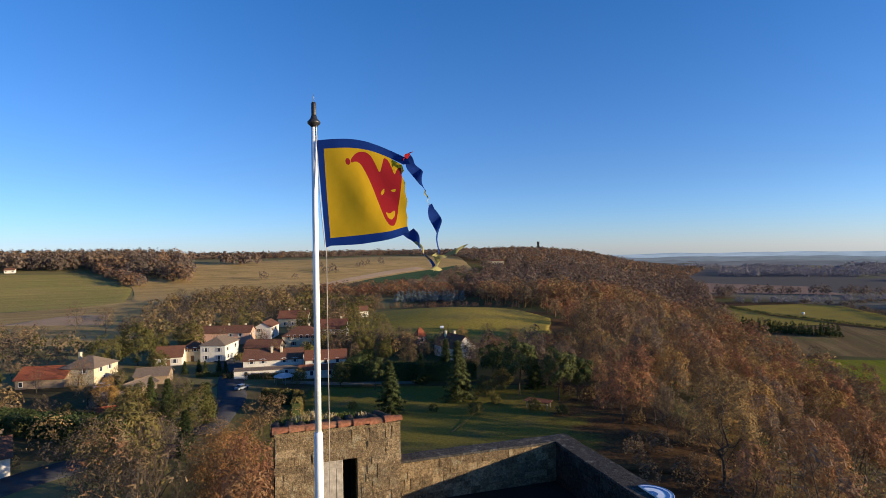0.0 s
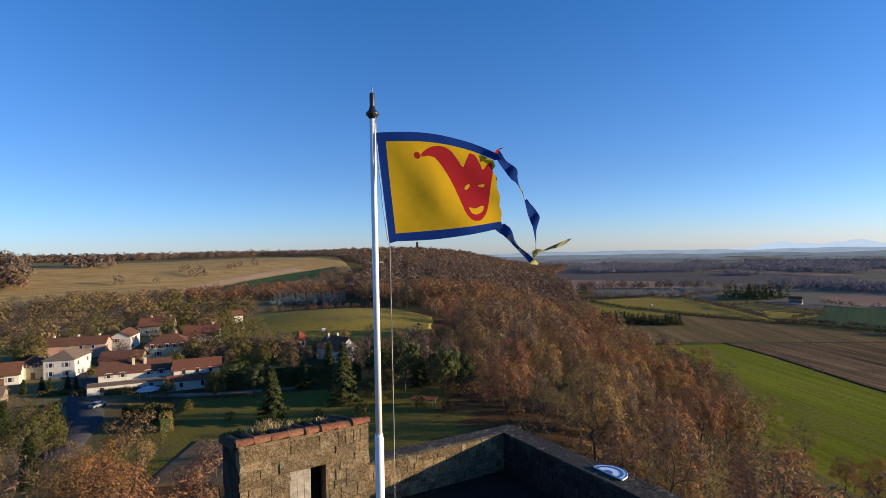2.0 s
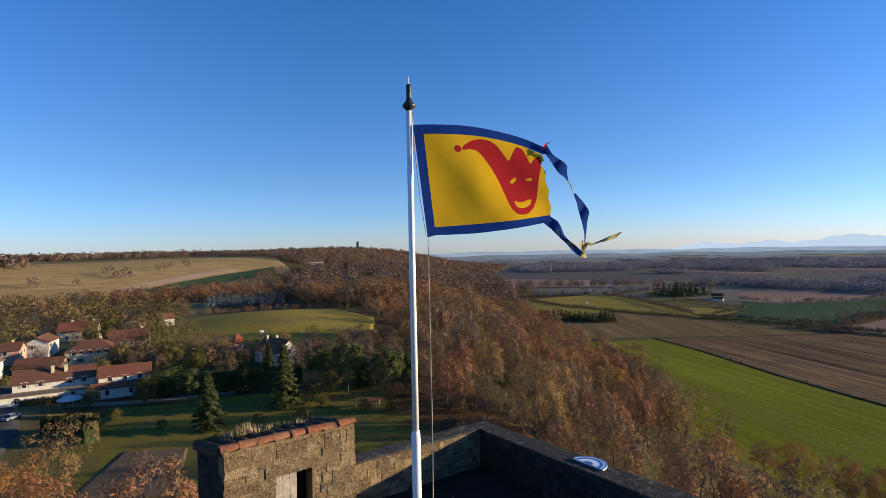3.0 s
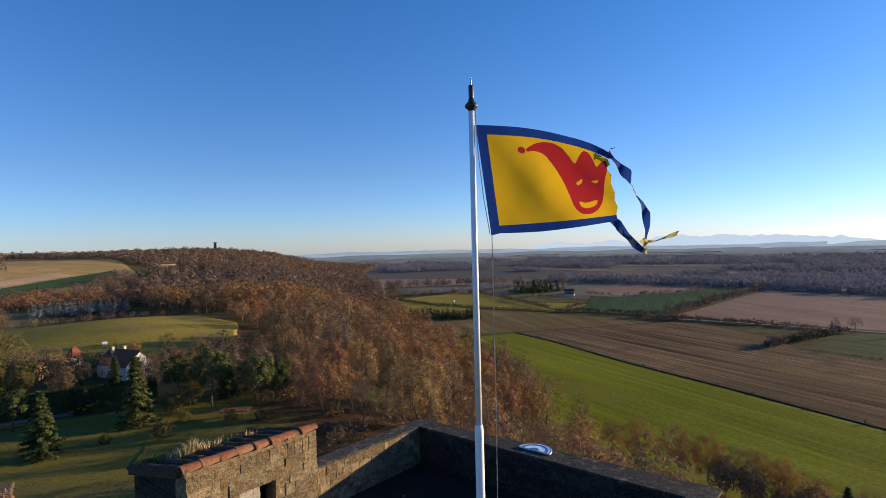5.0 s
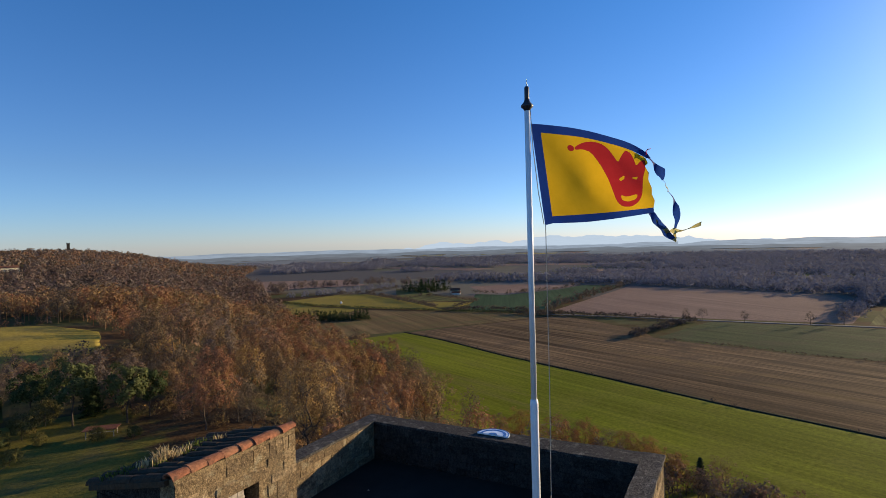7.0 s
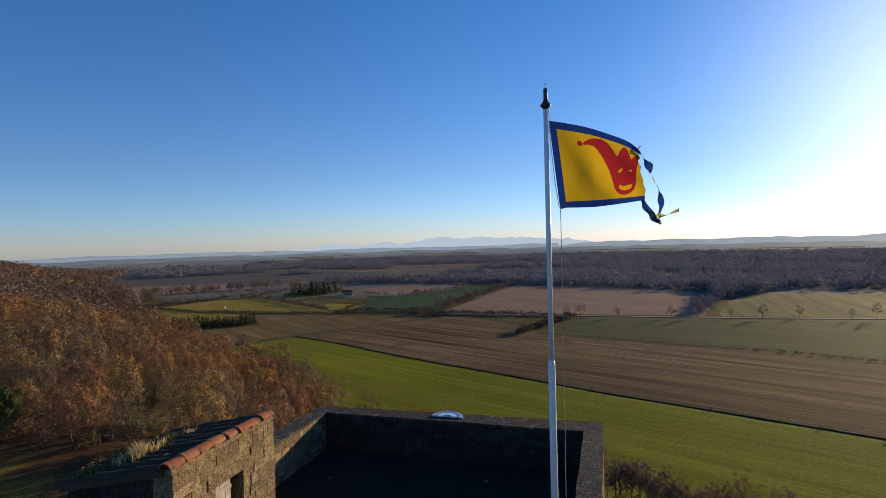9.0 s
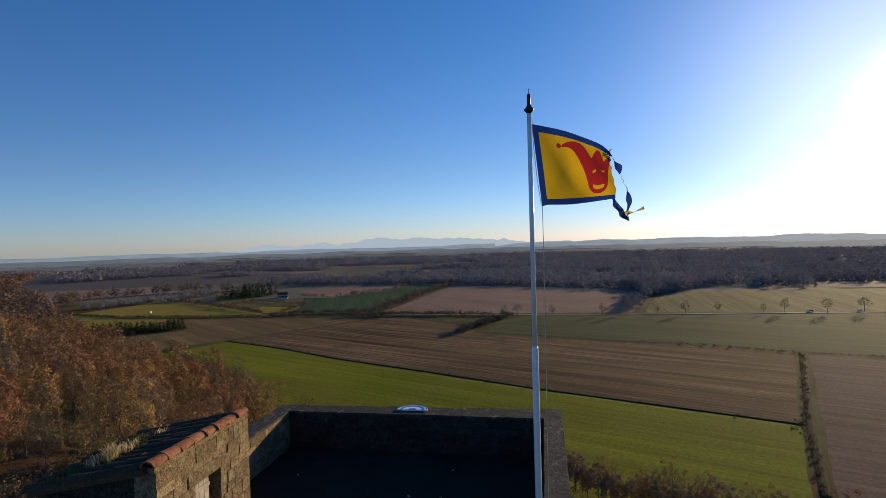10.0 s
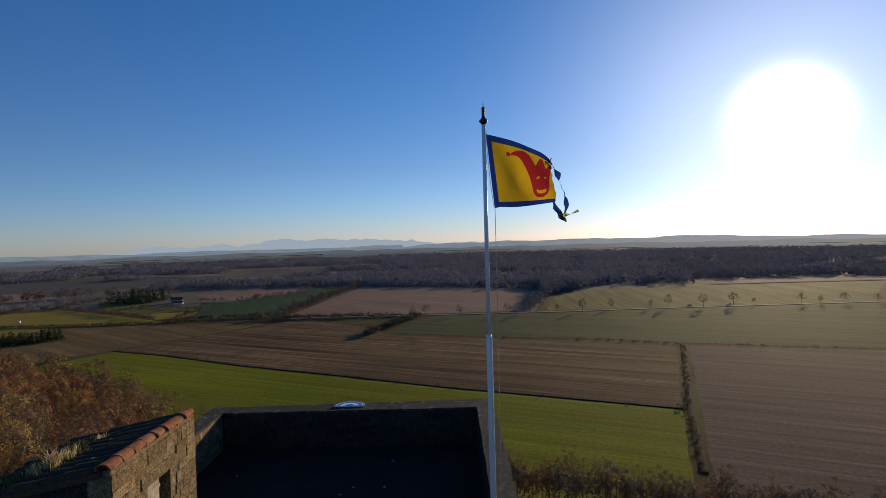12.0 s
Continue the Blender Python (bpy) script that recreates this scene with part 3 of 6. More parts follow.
patch("tan stubble field behind the village", [(-640, 230), (-300, 232), (-150, 226)], [(-440, 305), (-330, 356), (-230, 402)], M["upland"], 0.17)
patch("tan stubble field at the rise's foot", [(-330, 352), (-150, 240)], [(-286, 440), (-140, 480)], M["upland"], 0.13)
patch("tan gap between two woods", [(-328, 494), (-284, 424)], [(-440, 604), (-240, 520)], M["upland"], 0.15)
field("broad tan stubble field on a rise", [(-258, 402), (-90, 640), (-250, 1050), (-400, 640)], M["upland"], 0.22)
field("broad tan stubble field on a rise", [(-125, 625), (-10, 800), (-60, 1150), (-285, 1035)], M["upland"], 0.18)
patch("tan strip field on the rise", [(-176, 570), (-160, 640), (-130, 730), (-92, 800)], [(-158, 575), (-142, 640), (-112, 715), (-78, 780)], M["bare_earth"], 0.3, 24)
patch("dark green strip field", [(-154, 545), (-136, 640), (-104, 715), (-40, 835)], [(-112, 540), (-100, 620), (-70, 690), (-26, 790)], M["dark_crop"], 0.27, 24)
patch("bare earth by the hedge", [(-278, 293), (-214, 295)], [(-271, 333), (-245, 345)], M["bare_earth"], 0.27, 20)
field("rough grass among the gardens", [(-160, 98), (-68, 98), (-78, 158), (-160, 150)], M["garden"], 0.2)
field("rough grass among the houses", [(-130, 200), (-60, 196), (-58, 260), (-130, 250)], M["garden"], 0.2)


def strip(name, label, pts, width, mat, lift=0.35):
    """A road or path along points, laid on the land."""
    p = np.array(pts, float)
    s = np.r_[0, np.cumsum(np.hypot(*np.diff(p, axis=0).T))]
    f = np.linspace(0, s[-1], max(8, int(s[-1] / 6)))
    c = np.stack([np.interp(f, s, p[:, 0]), np.interp(f, s, p[:, 1])], 1)
    d = np.gradient(c, axis=0)
    d /= np.hypot(d[:, 0], d[:, 1])[:, None]
    nrm = np.stack([-d[:, 1], d[:, 0]], 1)
    cols = [c + nrm * k for k in (-width / 2 - 0.4, -width / 2, width / 2, width / 2 + 0.4)]
    zc = land(c[:, 0], c[:, 1])
    verts = np.stack([np.concatenate([q2, (zc + dz)[:, None]], 1) for q2, dz in zip(cols, (-0.2, lift, lift, -0.2))], 1).reshape(-1, 3)
    i = (np.arange(len(f) - 1)[:, None] * 4 + np.arange(3)[None]).ravel()
    return tagged(new(name, array_mesh(name, verts, np.stack([i, i + 4, i + 5, i + 1], 1), mat)), label, name, kind="structure")


strip("road", "pale straight country road across the plain", [(366, 300), (375, 287), (392, 245), (412, 187), (430, 142), (454, 80), (495, -11), (563, -176), (640, -380)], 5, M["old_asphalt"], 0.2)
strip("ditch", "dark earthen ditch between two fields", [(206, -5), (207.5, 39), (209, 91), (214, 148), (218, 209), (227, 272), (229, 320)], 1.5, M["wet_earth"], 0.24)
strip("ditch", "dark earthen bank between two fields", [(150, -6.6), (206, -6), (272, -7.2), (329, -8)], 2.2, M["wet_earth"], 0.24)
strip("road", "dark asphalt village street in shade", [(-60, 112), (-66, 140), (-76, 160), (-84, 180), (-92, 192), (-120, 205)], 7, M["asphalt"])
strip("road", "dark asphalt lane in the shade of the hill", [(-96, 62), (-84, 80), (-78, 92), (-71, 100), (-60, 104)], 8, M["asphalt"], 0.3)
strip("path", "gravel path along the houses", [(-60, 160), (-44, 158), (-20, 160)], 3, M["gravel"], 0.12)


# ---- the tower's top: a = along the front, b = towards the back, from the far outer corner ----
TURN = 21.0
TOWER = pose(2.08, 13.88, 0, 0, 0, TURN)
TOP, DECK = -4.87, -5.78
SIZE = 6.86
EDGE, INNER, NORTH = -0.27, -0.68, -0.34      # outer and inner face of the east parapet, inner face of the north one


def in_tower(name, label, bm, mat, category="wall"):
    for v in bm.verts:
        # the outer face of the east parapet is not quite square to the north one
        if v.co.x > -0.45:
            v.co.x += 0.2 * min(1.0, max(0.0, -v.co.y / SIZE))
    ob = tagged(part(name, bm, mat), label, category, kind="structure")
    ob.matrix_world = TOWER
    return ob


def rough_wall(x0, x1, y0, y1, z0, z1, cell=0.22, amount=0.018, seed=0):
    """A wall body with an uneven face."""
    bm = bmesh.new()
    box(bm, x0, x1, y0, y1, z0, z1)
    for ax, n in ((0, x1 - x0), (1, y1 - y0), (2, z1 - z0)):
        cuts = min(28, int(n / cell))
        if cuts > 0:
            es = [e for e in bm.edges if abs((e.verts[0].co - e.verts[1].co)[ax]) > 1e-4]
            bmesh.ops.subdivide_edges(bm, edges=es, cuts=cuts, use_grid_fill=True)
    for v in bm.verts:
        v.co += noise.noise_vector(v.co * 2.3 + Vector((seed, 0, 0))) * amount
    return bm


wall_tower = in_tower("wall_tower", "tall stone tower body below the terrace", box(bmesh.new(), -SIZE, EDGE, -SIZE, 0.02, -37.5, DECK - 0.25), M["shaded_stone"])
floor = in_tower("floor", "dark terrace floor with a few dead leaves", rough_wall(-SIZE + 0.4, INNER, -SIZE + 0.4, NORTH, DECK - 0.25, DECK, 0.5, 0.012), M["terrace"], "floor")
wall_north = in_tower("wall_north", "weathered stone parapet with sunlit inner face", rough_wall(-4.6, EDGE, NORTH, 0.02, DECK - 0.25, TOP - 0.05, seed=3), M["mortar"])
# these three parapets take the stone with shade put into its colour
wall_east = in_tower("wall_east", "weathered stone parapet in shade", rough_wall(INNER, EDGE, -SIZE + 0.4, NORTH - 0.003, DECK - 0.25, TOP - 0.05, seed=5), M["shaded_stone"])
wall_south = in_tower("wall_south", "weathered stone parapet in shade", rough_wall(-SIZE, EDGE, -SIZE, -SIZE + 0.397, DECK - 0.25, TOP - 0.05, seed=7), M["shaded_stone"])
wall_west = in_tower("wall_west", "weathered low stone parapet", rough_wall(-SIZE, -SIZE + 0.4, -SIZE + 0.4, -1.6, DECK - 0.25, TOP - 0.05, seed=9), M["shaded_stone"])
for nm, b4, sd in (("coping", (-4.58, EDGE + 0.03, NORTH - 0.03, 0.05), 1), ("coping", (INNER - 0.03, EDGE + 0.03, -SIZE + 0.38, NORTH - 0.035), 2), ("coping", (-SIZE - 0.03, EDGE + 0.03, -SIZE - 0.03, -SIZE + 0.377), 4), ("coping", (-SIZE - 0.03, -SIZE + 0.43, -SIZE + 0.38, -1.62), 6)):
    in_tower(nm, "rough lichened coping along the parapet", rough_wall(*b4, TOP - 0.05, TOP, 0.12, 0.014, sd), M["coping"], "coping")


# ---- stair turret ----
turret = thing("stair_turret", "small stone stair turret with a mossy terracotta roof", "turret", TOWER)
TA0, TA1, TB0, TB1, TZ = -6.84, -4.58, -1.53, 0.25, -3.66
DA0, DA1, DZ = -6.02, -5.39, -4.24
bm = bmesh.new()
box(bm, TA0, DA0, TB0, TB0 + 0.3, DECK, TZ)
box(bm, DA1, TA1, TB0, TB0 + 0.3, DECK, TZ)
box(bm, DA0, DA1, TB0 + 0.001, TB0 + 0.3, DZ + 0.16, TZ)
part("front_wall", bm, M["mortar"], turret)
bm = bmesh.new()
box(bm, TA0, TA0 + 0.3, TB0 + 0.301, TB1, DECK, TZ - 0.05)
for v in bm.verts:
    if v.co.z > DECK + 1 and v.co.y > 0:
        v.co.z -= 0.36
# the west side's shade is in its stone colour
part("side_wall", bm, M["shaded_stone"], turret)
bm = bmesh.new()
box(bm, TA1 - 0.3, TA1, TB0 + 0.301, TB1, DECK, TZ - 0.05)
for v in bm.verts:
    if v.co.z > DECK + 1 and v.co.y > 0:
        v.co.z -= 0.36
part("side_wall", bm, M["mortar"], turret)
part("back_wall", box(bmesh.new(), TA0 + 0.301, TA1 - 0.301, TB1 - 0.3, TB1, DECK, TZ - 0.4), M["mortar"], turret)
part("lintel", box(bmesh.new(), DA0 - 0.18, DA1 + 0.12, TB0 - 0.025, TB0 + 0.28, DZ, DZ + 0.19, 0.012), M["stone"], turret)
door = part("door", box(bmesh.new(), DA0, DA0 + 0.37, TB0 + 0.05, TB0 + 0.09, DECK + 0.01, DZ - 0.01, 0.004), M["wood_grey"], turret, "weathered grey plank door")
for k in range(3):
    part("plank", box(bmesh.new(), DA0 + 0.004 + k * 0.122, DA0 + 0.004 + k * 0.122 + 0.116, TB0 + 0.032, TB0 + 0.05, DECK + 0.02, DZ - 0.02, 0.004), M["wood_grey"], door)
part("batten", box(bmesh.new(), DA0 + 0.01, DA0 + 0.36, TB0 + 0.012, TB0 + 0.032, DZ - 0.16, DZ - 0.10, 0.004), M["wood_grey"], door)
# an added near-black panel paints the unlit depth behind the doorway
part("interior", box(bmesh.new(), DA0 + 0.02, DA1 - 0.02, TB0 + 0.8, TB0 + 0.82, DECK, DZ), M["doorway_shade"], turret)
bm = bmesh.new()
box(bm, TA0 - 0.07, TA1 + 0.03, TB0 + 0.1, TB1 + 0.1, TZ - 0.05, TZ + 0.03)
for v in bm.verts:
    v.co.z -= 0.22 * (v.co.y - TB0)
roof = part("roof", bm, M["moss_tile"], turret, "mossy old tile roof sloping to the back")


def half_tile(length, r0, r1, thick=0.022, sides=8):
    """A tapered half-round clay tile along x."""
    bm = bmesh.new()
    rings = []
    for x, r in ((0, r0), (length, r1)):
        outer = [bm.verts.new((x, r * math.cos(math.pi * k / sides), r * 0.8 * math.sin(math.pi * k / sides))) for k in range(sides + 1)]
        inner = [bm.verts.new((x, (r - thick) * math.cos(math.pi * k / sides), (r - thick) * 0.8 * math.sin(math.pi * k / sides))) for k in range(sides + 1)]
        rings.append((outer, inner))
    (o0, i0), (o1, i1) = rings
    for k in range(sides):
        bm.faces.new((o0[k], o0[k + 1], o1[k + 1], o1[k]))
        bm.faces.new((i0[k + 1], i0[k], i1[k], i1[k + 1]))
        bm.faces.new((o0[k + 1], o0[k], i0[k], i0[k + 1]))
        bm.faces.new((o1[k], o1[k + 1], i1[k + 1], i1[k]))
    for k in (0, sides):
        bm.faces.new((o0[k], o1[k], i1[k], i0[k]))
    return bm


# ---- flagpole ----
PX, PY = -1.6, 5.58
pole = thing("flagpole", "white painted steel flagpole with a black cap", "flagpole", pose(PX, PY, 0))
part("lower_tube", lathe(bmesh.new(), [(0.041, DECK), (0.040, -2.16), (0.034, -2.12)], 16), M["white_paint"], pole, smooth=True)
part("upper_tube", lathe(bmesh.new(), [(0.029, -2.125), (0.027, 0.69)], 16), M["white_paint"], pole, smooth=True)
part("cap", lathe(bmesh.new(), [(0.020, 0.665), (0.032, 0.69), (0.058, 0.715), (0.060, 0.73), (0.046, 0.745), (0.03, 0.765), (0.024, 0.79)], 20), M["black"], pole, "black rubber cap", True)
mast = part("mast", lathe(bmesh.new(), [(0.022, 0.78), (0.023, 0.80), (0.023, 0.90), (0.017, 0.912)], 14), M["black"], pole, "", True)
part("rod", lathe(bmesh.new(), [(0.006, 0.905), (0.005, 0.955), (0.002, 0.985)], 8), M["steel"], mast)
part("base_plate", box(bmesh.new(), -0.10, 0.10, -0.10, 0.10, DECK - 0.02, DECK + 0.015, 0.004), M["steel"], pole)

# ---- flag ----
FD = Vector((math.cos(radians(-36.0)), math.sin(radians(-36.0)), 0))
FN = Vector((-FD.y, FD.x, 0))


def flag_point(s, t, lift=0.0):
    """A point of the flying cloth: s along the fly, t down the hoist."""
    zt = 0.555 - 0.045 * s - 0.27 * s ** 2.3
    zb = -0.43 + 0.03 * s + 0.07 * s * s
    z = zt + (zb - zt) * t
    d = 0.035 + 0.115 * t + s * (1.15 - 0.06 * t)
    wave = 0.045 * math.sin(5.4 * s - 1.9 * t + 0.4) * min(1, 2.2 * s) + 0.012 * math.sin(11 * s - 8 * t + 1.0) * min(1, 2 * s) + 0.008 * math.sin(13 * s + 5 * t) * s + 0.008 * math.sin(4 * t + 9 * s) * s + 0.0015 * math.sin(15 * (s * 0.8 + t * 0.75) + 2) * min(1, 3 * s) + 0.0006 * math.sin(34 * s - 21 * t) * min(1, 4 * s)
    p = FD * d + FN * (wave + lift)
    return Vector((p.x, p.y, z))


def cloth(outline, cuts=5, holes=()):
    """A piece of cloth inside an outline given in (s, t), less the holes, laid on the flag."""
    got = bmesh.new()
    for loop in (outline, *holes):
        vs = [got.verts.new((s, t, 0)) for s, t in loop]
        for p, q in zip(vs, vs[1:] + vs[:1]):
            got.edges.new((p, q))
    bmesh.ops.triangle_fill(got, use_beauty=True, use_dissolve=False, edges=got.edges[:])
    for _ in range(cuts):
        long = [e for e in got.edges if e.calc_length() > 0.035]
        if long:
            bmesh.ops.subdivide_edges(got, edges=long, cuts=1)
            bmesh.ops.triangulate(got, faces=got.faces[:])
    for v in got.verts:
        v.co = flag_point(v.co.x, v.co.y)
    return got


flag = thing("flag", "torn yellow flag with blue border and red emblem", "flag", pose(PX, PY, 0))
BT, BS = 0.085, 0.075
FLY = [(0.97, 0.10), (0.985, 0.17), (0.955, 0.24), (0.985, 0.33), (0.975, 0.45), (0.995, 0.58), (0.985, 0.70), (1.0, 0.80), (0.985, 0.915)]
CAP = [(0.36, 0.19), (0.43, 0.135), (0.50, 0.11), (0.56, 0.11), (0.61, 0.14), (0.65, 0.21), (0.685, 0.29), (0.715, 0.20), (0.75, 0.11), (0.79, 0.12), (0.815, 0.20), (0.83, 0.27), (0.865, 0.18), (0.905, 0.13),
       (0.90, 0.27), (0.875, 0.42), (0.86, 0.56), (0.845, 0.68), (0.815, 0.77), (0.765, 0.82), (0.70, 0.81), (0.655, 0.74), (0.625, 0.60), (0.59, 0.46), (0.54, 0.33), (0.48, 0.225), (0.42, 0.205), (0.36, 0.22)]
BALL = [(0.328 + 0.028 * math.cos(k * 0.6283), 0.207 + 0.031 * math.sin(k * 0.6283)) for k in range(10)]
PATCHES = [[(0.685, 0.67), (0.735, 0.695), (0.815, 0.655), (0.80, 0.725), (0.745, 0.755), (0.70, 0.735)], [(0.675, 0.485), (0.725, 0.43), (0.72, 0.475), (0.69, 0.51)], [(0.775, 0.45), (0.835, 0.415), (0.82, 0.465)]]


def eased(loop):
    """The outline with its corners cut once, widened towards the fly."""
    got = []
    for (s0, t0), (s1, t1) in zip(loop, loop[1:] + loop[:1]):
        got += [(s0 * 0.8 + s1 * 0.2, t0 * 0.8 + t1 * 0.2), (s0 * 0.2 + s1 * 0.8, t0 * 0.2 + t1 * 0.8)]
    return [(0.33 + (p - 0.33) * 1.1, 0.1 + (q - 0.1) * 1.07) for p, q in got]


CAP, BALL, PATCHES = eased(CAP), eased(BALL), [eased(k) for k in PATCHES]
part("cloth", cloth([(BS, BT), (0.3, BT), (0.5, BT), (0.7, BT), (0.85, BT), *FLY, (0.7, 0.915), (0.4, 0.915), (BS, 0.915)], 6, (CAP, BALL)), M["flag_yellow"], flag, "yellow cloth with a torn fly edge", True)
part("border", cloth([(0, 0), (0, 1), (BS, 0.985), (BS, 0)], 6), M["flag_blue"], flag, "blue hoist border", True)
part("border", cloth([(BS, 0), (BS, BT), (0.3, BT), (0.5, BT), (0.7, BT), (0.85, BT), (0.98, 0.09), (1.03, 0.03), (1.0, -0.02), (0.7, 0), (0.4, 0)], 6), M["flag_blue"], flag, "blue top border", True)
part("border", cloth([(BS, 0.915), (0.4, 0.915), (0.7, 0.915), (0.985, 0.915), (0.99, 1.0), (0.7, 1), (0.4, 1), (BS, 0.985)], 6), M["flag_blue"], flag, "blue bottom border", True)
emblem = part("emblem", cloth(CAP, 5, PATCHES), M["flag_red"], flag, "red cap-shaped emblem", True)
part("emblem_ball", cloth(BALL, 2), M["flag_red"], emblem, "", True)
for patch in PATCHES:
    part("emblem_patch", cloth(patch, 3), M["flag_yellow"], emblem, "yellow patch", True)


def ribbon(path, widths, sway=0.02, seed=0.0):
    """A torn strip of cloth along (distance, height) points beside the flag."""
    bm = bmesh.new()
    n = 24
    p = np.array(path, float)
    s = np.r_[0, np.cumsum(np.hypot(*np.diff(p, axis=0).T))]
    prev = None
    for k in range(n + 1):
        f = s[-1] * k / n
        d, z = np.interp(f, s, p[:, 0]), np.interp(f, s, p[:, 1])
        w = 1.5 * np.interp(k / n, np.linspace(0, 1, len(widths)), widths)
        tw = 0.9 * math.sin(k * 0.17 + seed)
        off = sway * math.sin(k * 0.5 + seed * 2)
        c = FD * (d + 0.07) + FN * off + Vector((0, 0, z))
        side = Vector((0, 0, 1)) * math.cos(tw) * 0.6 + FN * math.sin(tw) + FD * 0.55 * math.cos(tw)
        row = [bm.verts.new(c + side * w / 2), bm.verts.new(c + FN * 0.006), bm.verts.new(c - side * w / 2)]
        if prev:
            for j in range(2):
                bm.faces.new((prev[j], prev[j + 1], row[j + 1], row[j]))
        prev = row
    return bm


part("streamer", ribbon([(1.10, 0.26), (1.15, 0.19), (1.21, 0.12), (1.26, 0.06), (1.28, -0.01)], [0.05, 0.055, 0.065, 0.075, 0.02], 0.012, 0.5), M["flag_blue"], flag, "torn blue strip", True)
part("streamer", ribbon([(1.28, -0.01), (1.31, -0.07), (1.33, -0.13)], [0.012, 0.008, 0.008], 0.01, 0.9), M["flag_pale"], flag, "last threads of a torn strip", True)
part("streamer", ribbon([(1.33, -0.12), (1.37, -0.19), (1.41, -0.30), (1.41, -0.42), (1.40, -0.50)], [0.02, 0.06, 0.075, 0.05, 0.02], 0.015, 1.2), M["flag_blue"], flag, "torn blue strip", True)
part("streamer", ribbon([(1.12, -0.32), (1.17, -0.36), (1.23, -0.45), (1.32, -0.55), (1.38, -0.60)], [0.075, 0.06, 0.05, 0.06, 0.03], 0.015, 2.2), M["flag_blue"], flag, "torn blue strip", True)
part("fringe", ribbon([(1.19, -0.40), (1.27, -0.49), (1.34, -0.555), (1.39, -0.62)], [0.015, 0.03, 0.035, 0.02], 0.02, 2.6), M["flag_pale"], flag, "frayed pale yellow edge", True)
part("fringe", ribbon([(1.40, -0.51), (1.46, -0.52), (1.54, -0.49), (1.66, -0.45)], [0.02, 0.03, 0.05, 0.06], 0.012, 3.0), M["flag_pale"], flag, "frayed pale yellow end", True)
part("knot", ribbon([(1.37, -0.50), (1.40, -0.54), (1.38, -0.59), (1.41, -0.62)], [0.05, 0.07, 0.06, 0.02], 0.03, 4.0), M["flag_pale"], flag, "knotted yellow and green shreds", True)
part("fringe", ribbon([(1.08, 0.22), (1.12, 0.29), (1.16, 0.30)], [0.05, 0.04, 0.01], 0.012, 5.0), M["flag_red"], flag, "frayed red tatter", True)

halyard = thing("halyard", "thin grey flag rope hanging beside the pole", "rope", pose(PX, PY, 0))
hp = FD * 0.155
part("rope", tube(bmesh.new(), [(FD.x * 0.03, FD.y * 0.03, 0.70), (FD.x * 0.05, FD.y * 0.05, 0.3), (FD.x * 0.09, FD.y * 0.09, -0.1), (hp.x * 0.9, hp.y * 0.9, -0.42)], [0.004] * 4, 5), M["rope"], halyard)
part("rope", tube(bmesh.new(), [(hp.x, hp.y, -0.42), (hp.x * 1.02, hp.y, -2.0), (hp.x * 0.9, hp.y * 0.9, -4.0), (hp.x * 0.5, hp.y * 0.5, DECK)], [0.004] * 4, 5), M["rope"], halyard)

# ---- orientation table ----
table = thing("orientation_table", "half-round blue and white orientation plate on the parapet", "orientation table", TOWER @ pose(-0.45, -3.38, TOP + 0.004))


def half_disc(r0, r1, z0, z1, n=24):
    bm = bmesh.new()
    rows = []
    for k in range(n + 1):
        a = -math.pi / 2 + math.pi * k / n
        c, sn = math.cos(a), math.sin(a)
        rows.append([bm.verts.new((r * c, r * sn, z)) for r, z in ((r0, z0), (r0, z1), (r1, z1), (r1, z0))])
    for q0, q1 in zip(rows, rows[1:]):
        for j in range(4):
            bm.faces.new((q0[j], q0[(j + 1) % 4], q1[(j + 1) % 4], q1[j]))
    bm.faces.new(rows[0])
    bm.faces.new(rows[-1][::-1])
    return bm


part("plate", half_disc(0.001, 0.375, 0, 0.03), M["enamel_white"], table)
part("ring", half_disc(0.345, 0.365, 0.03, 0.034), M["enamel_blue"], table, "blue outer ring")
part("ring", half_disc(0.24, 0.30, 0.03, 0.034), M["enamel_blue"], table, "broad blue ring")
part("ring", half_disc(0.02, 0.10, 0.03, 0.034), M["enamel_blue"], table, "blue inner half-disc")


# ---- far ranges, beyond the plain ----
def range_line(name, label, az0, az1, radius, base, profile, mat):
    """A far range as one long ridge round the plain; profile gives its height over the horizon in degrees."""
    n = 220
    verts, faces = [], []
    for k in range(n + 1):
        az = az0 + (az1 - az0) * k / n
        el = profile(az)
        x, y = radius * math.cos(radians(az)), radius * math.sin(radians(az))
        verts += [(x, y, radius * math.tan(radians(base))), (x, y, radius * math.tan(radians(el))), (x * 1.02, y * 1.02, radius * math.tan(radians(base)))]
    i = np.arange(n) * 3
    faces = np.concatenate([np.stack([i, i + 3, i + 4, i + 1], 1), np.stack([i + 1, i + 4, i + 5, i + 2], 1)])
    return tagged(new(name, array_mesh(name, np.array(verts), faces, mat)), label, "backdrop", kind="structure")


def rough1(v, seed):
    return sum(noise.noise(Vector((v * f, seed, 0))) / f ** 0.8 for f in (0.25, 0.6, 1.5, 4.0))


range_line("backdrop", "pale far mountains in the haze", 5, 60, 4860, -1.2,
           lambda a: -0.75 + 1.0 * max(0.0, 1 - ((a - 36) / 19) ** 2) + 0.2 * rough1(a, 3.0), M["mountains"])
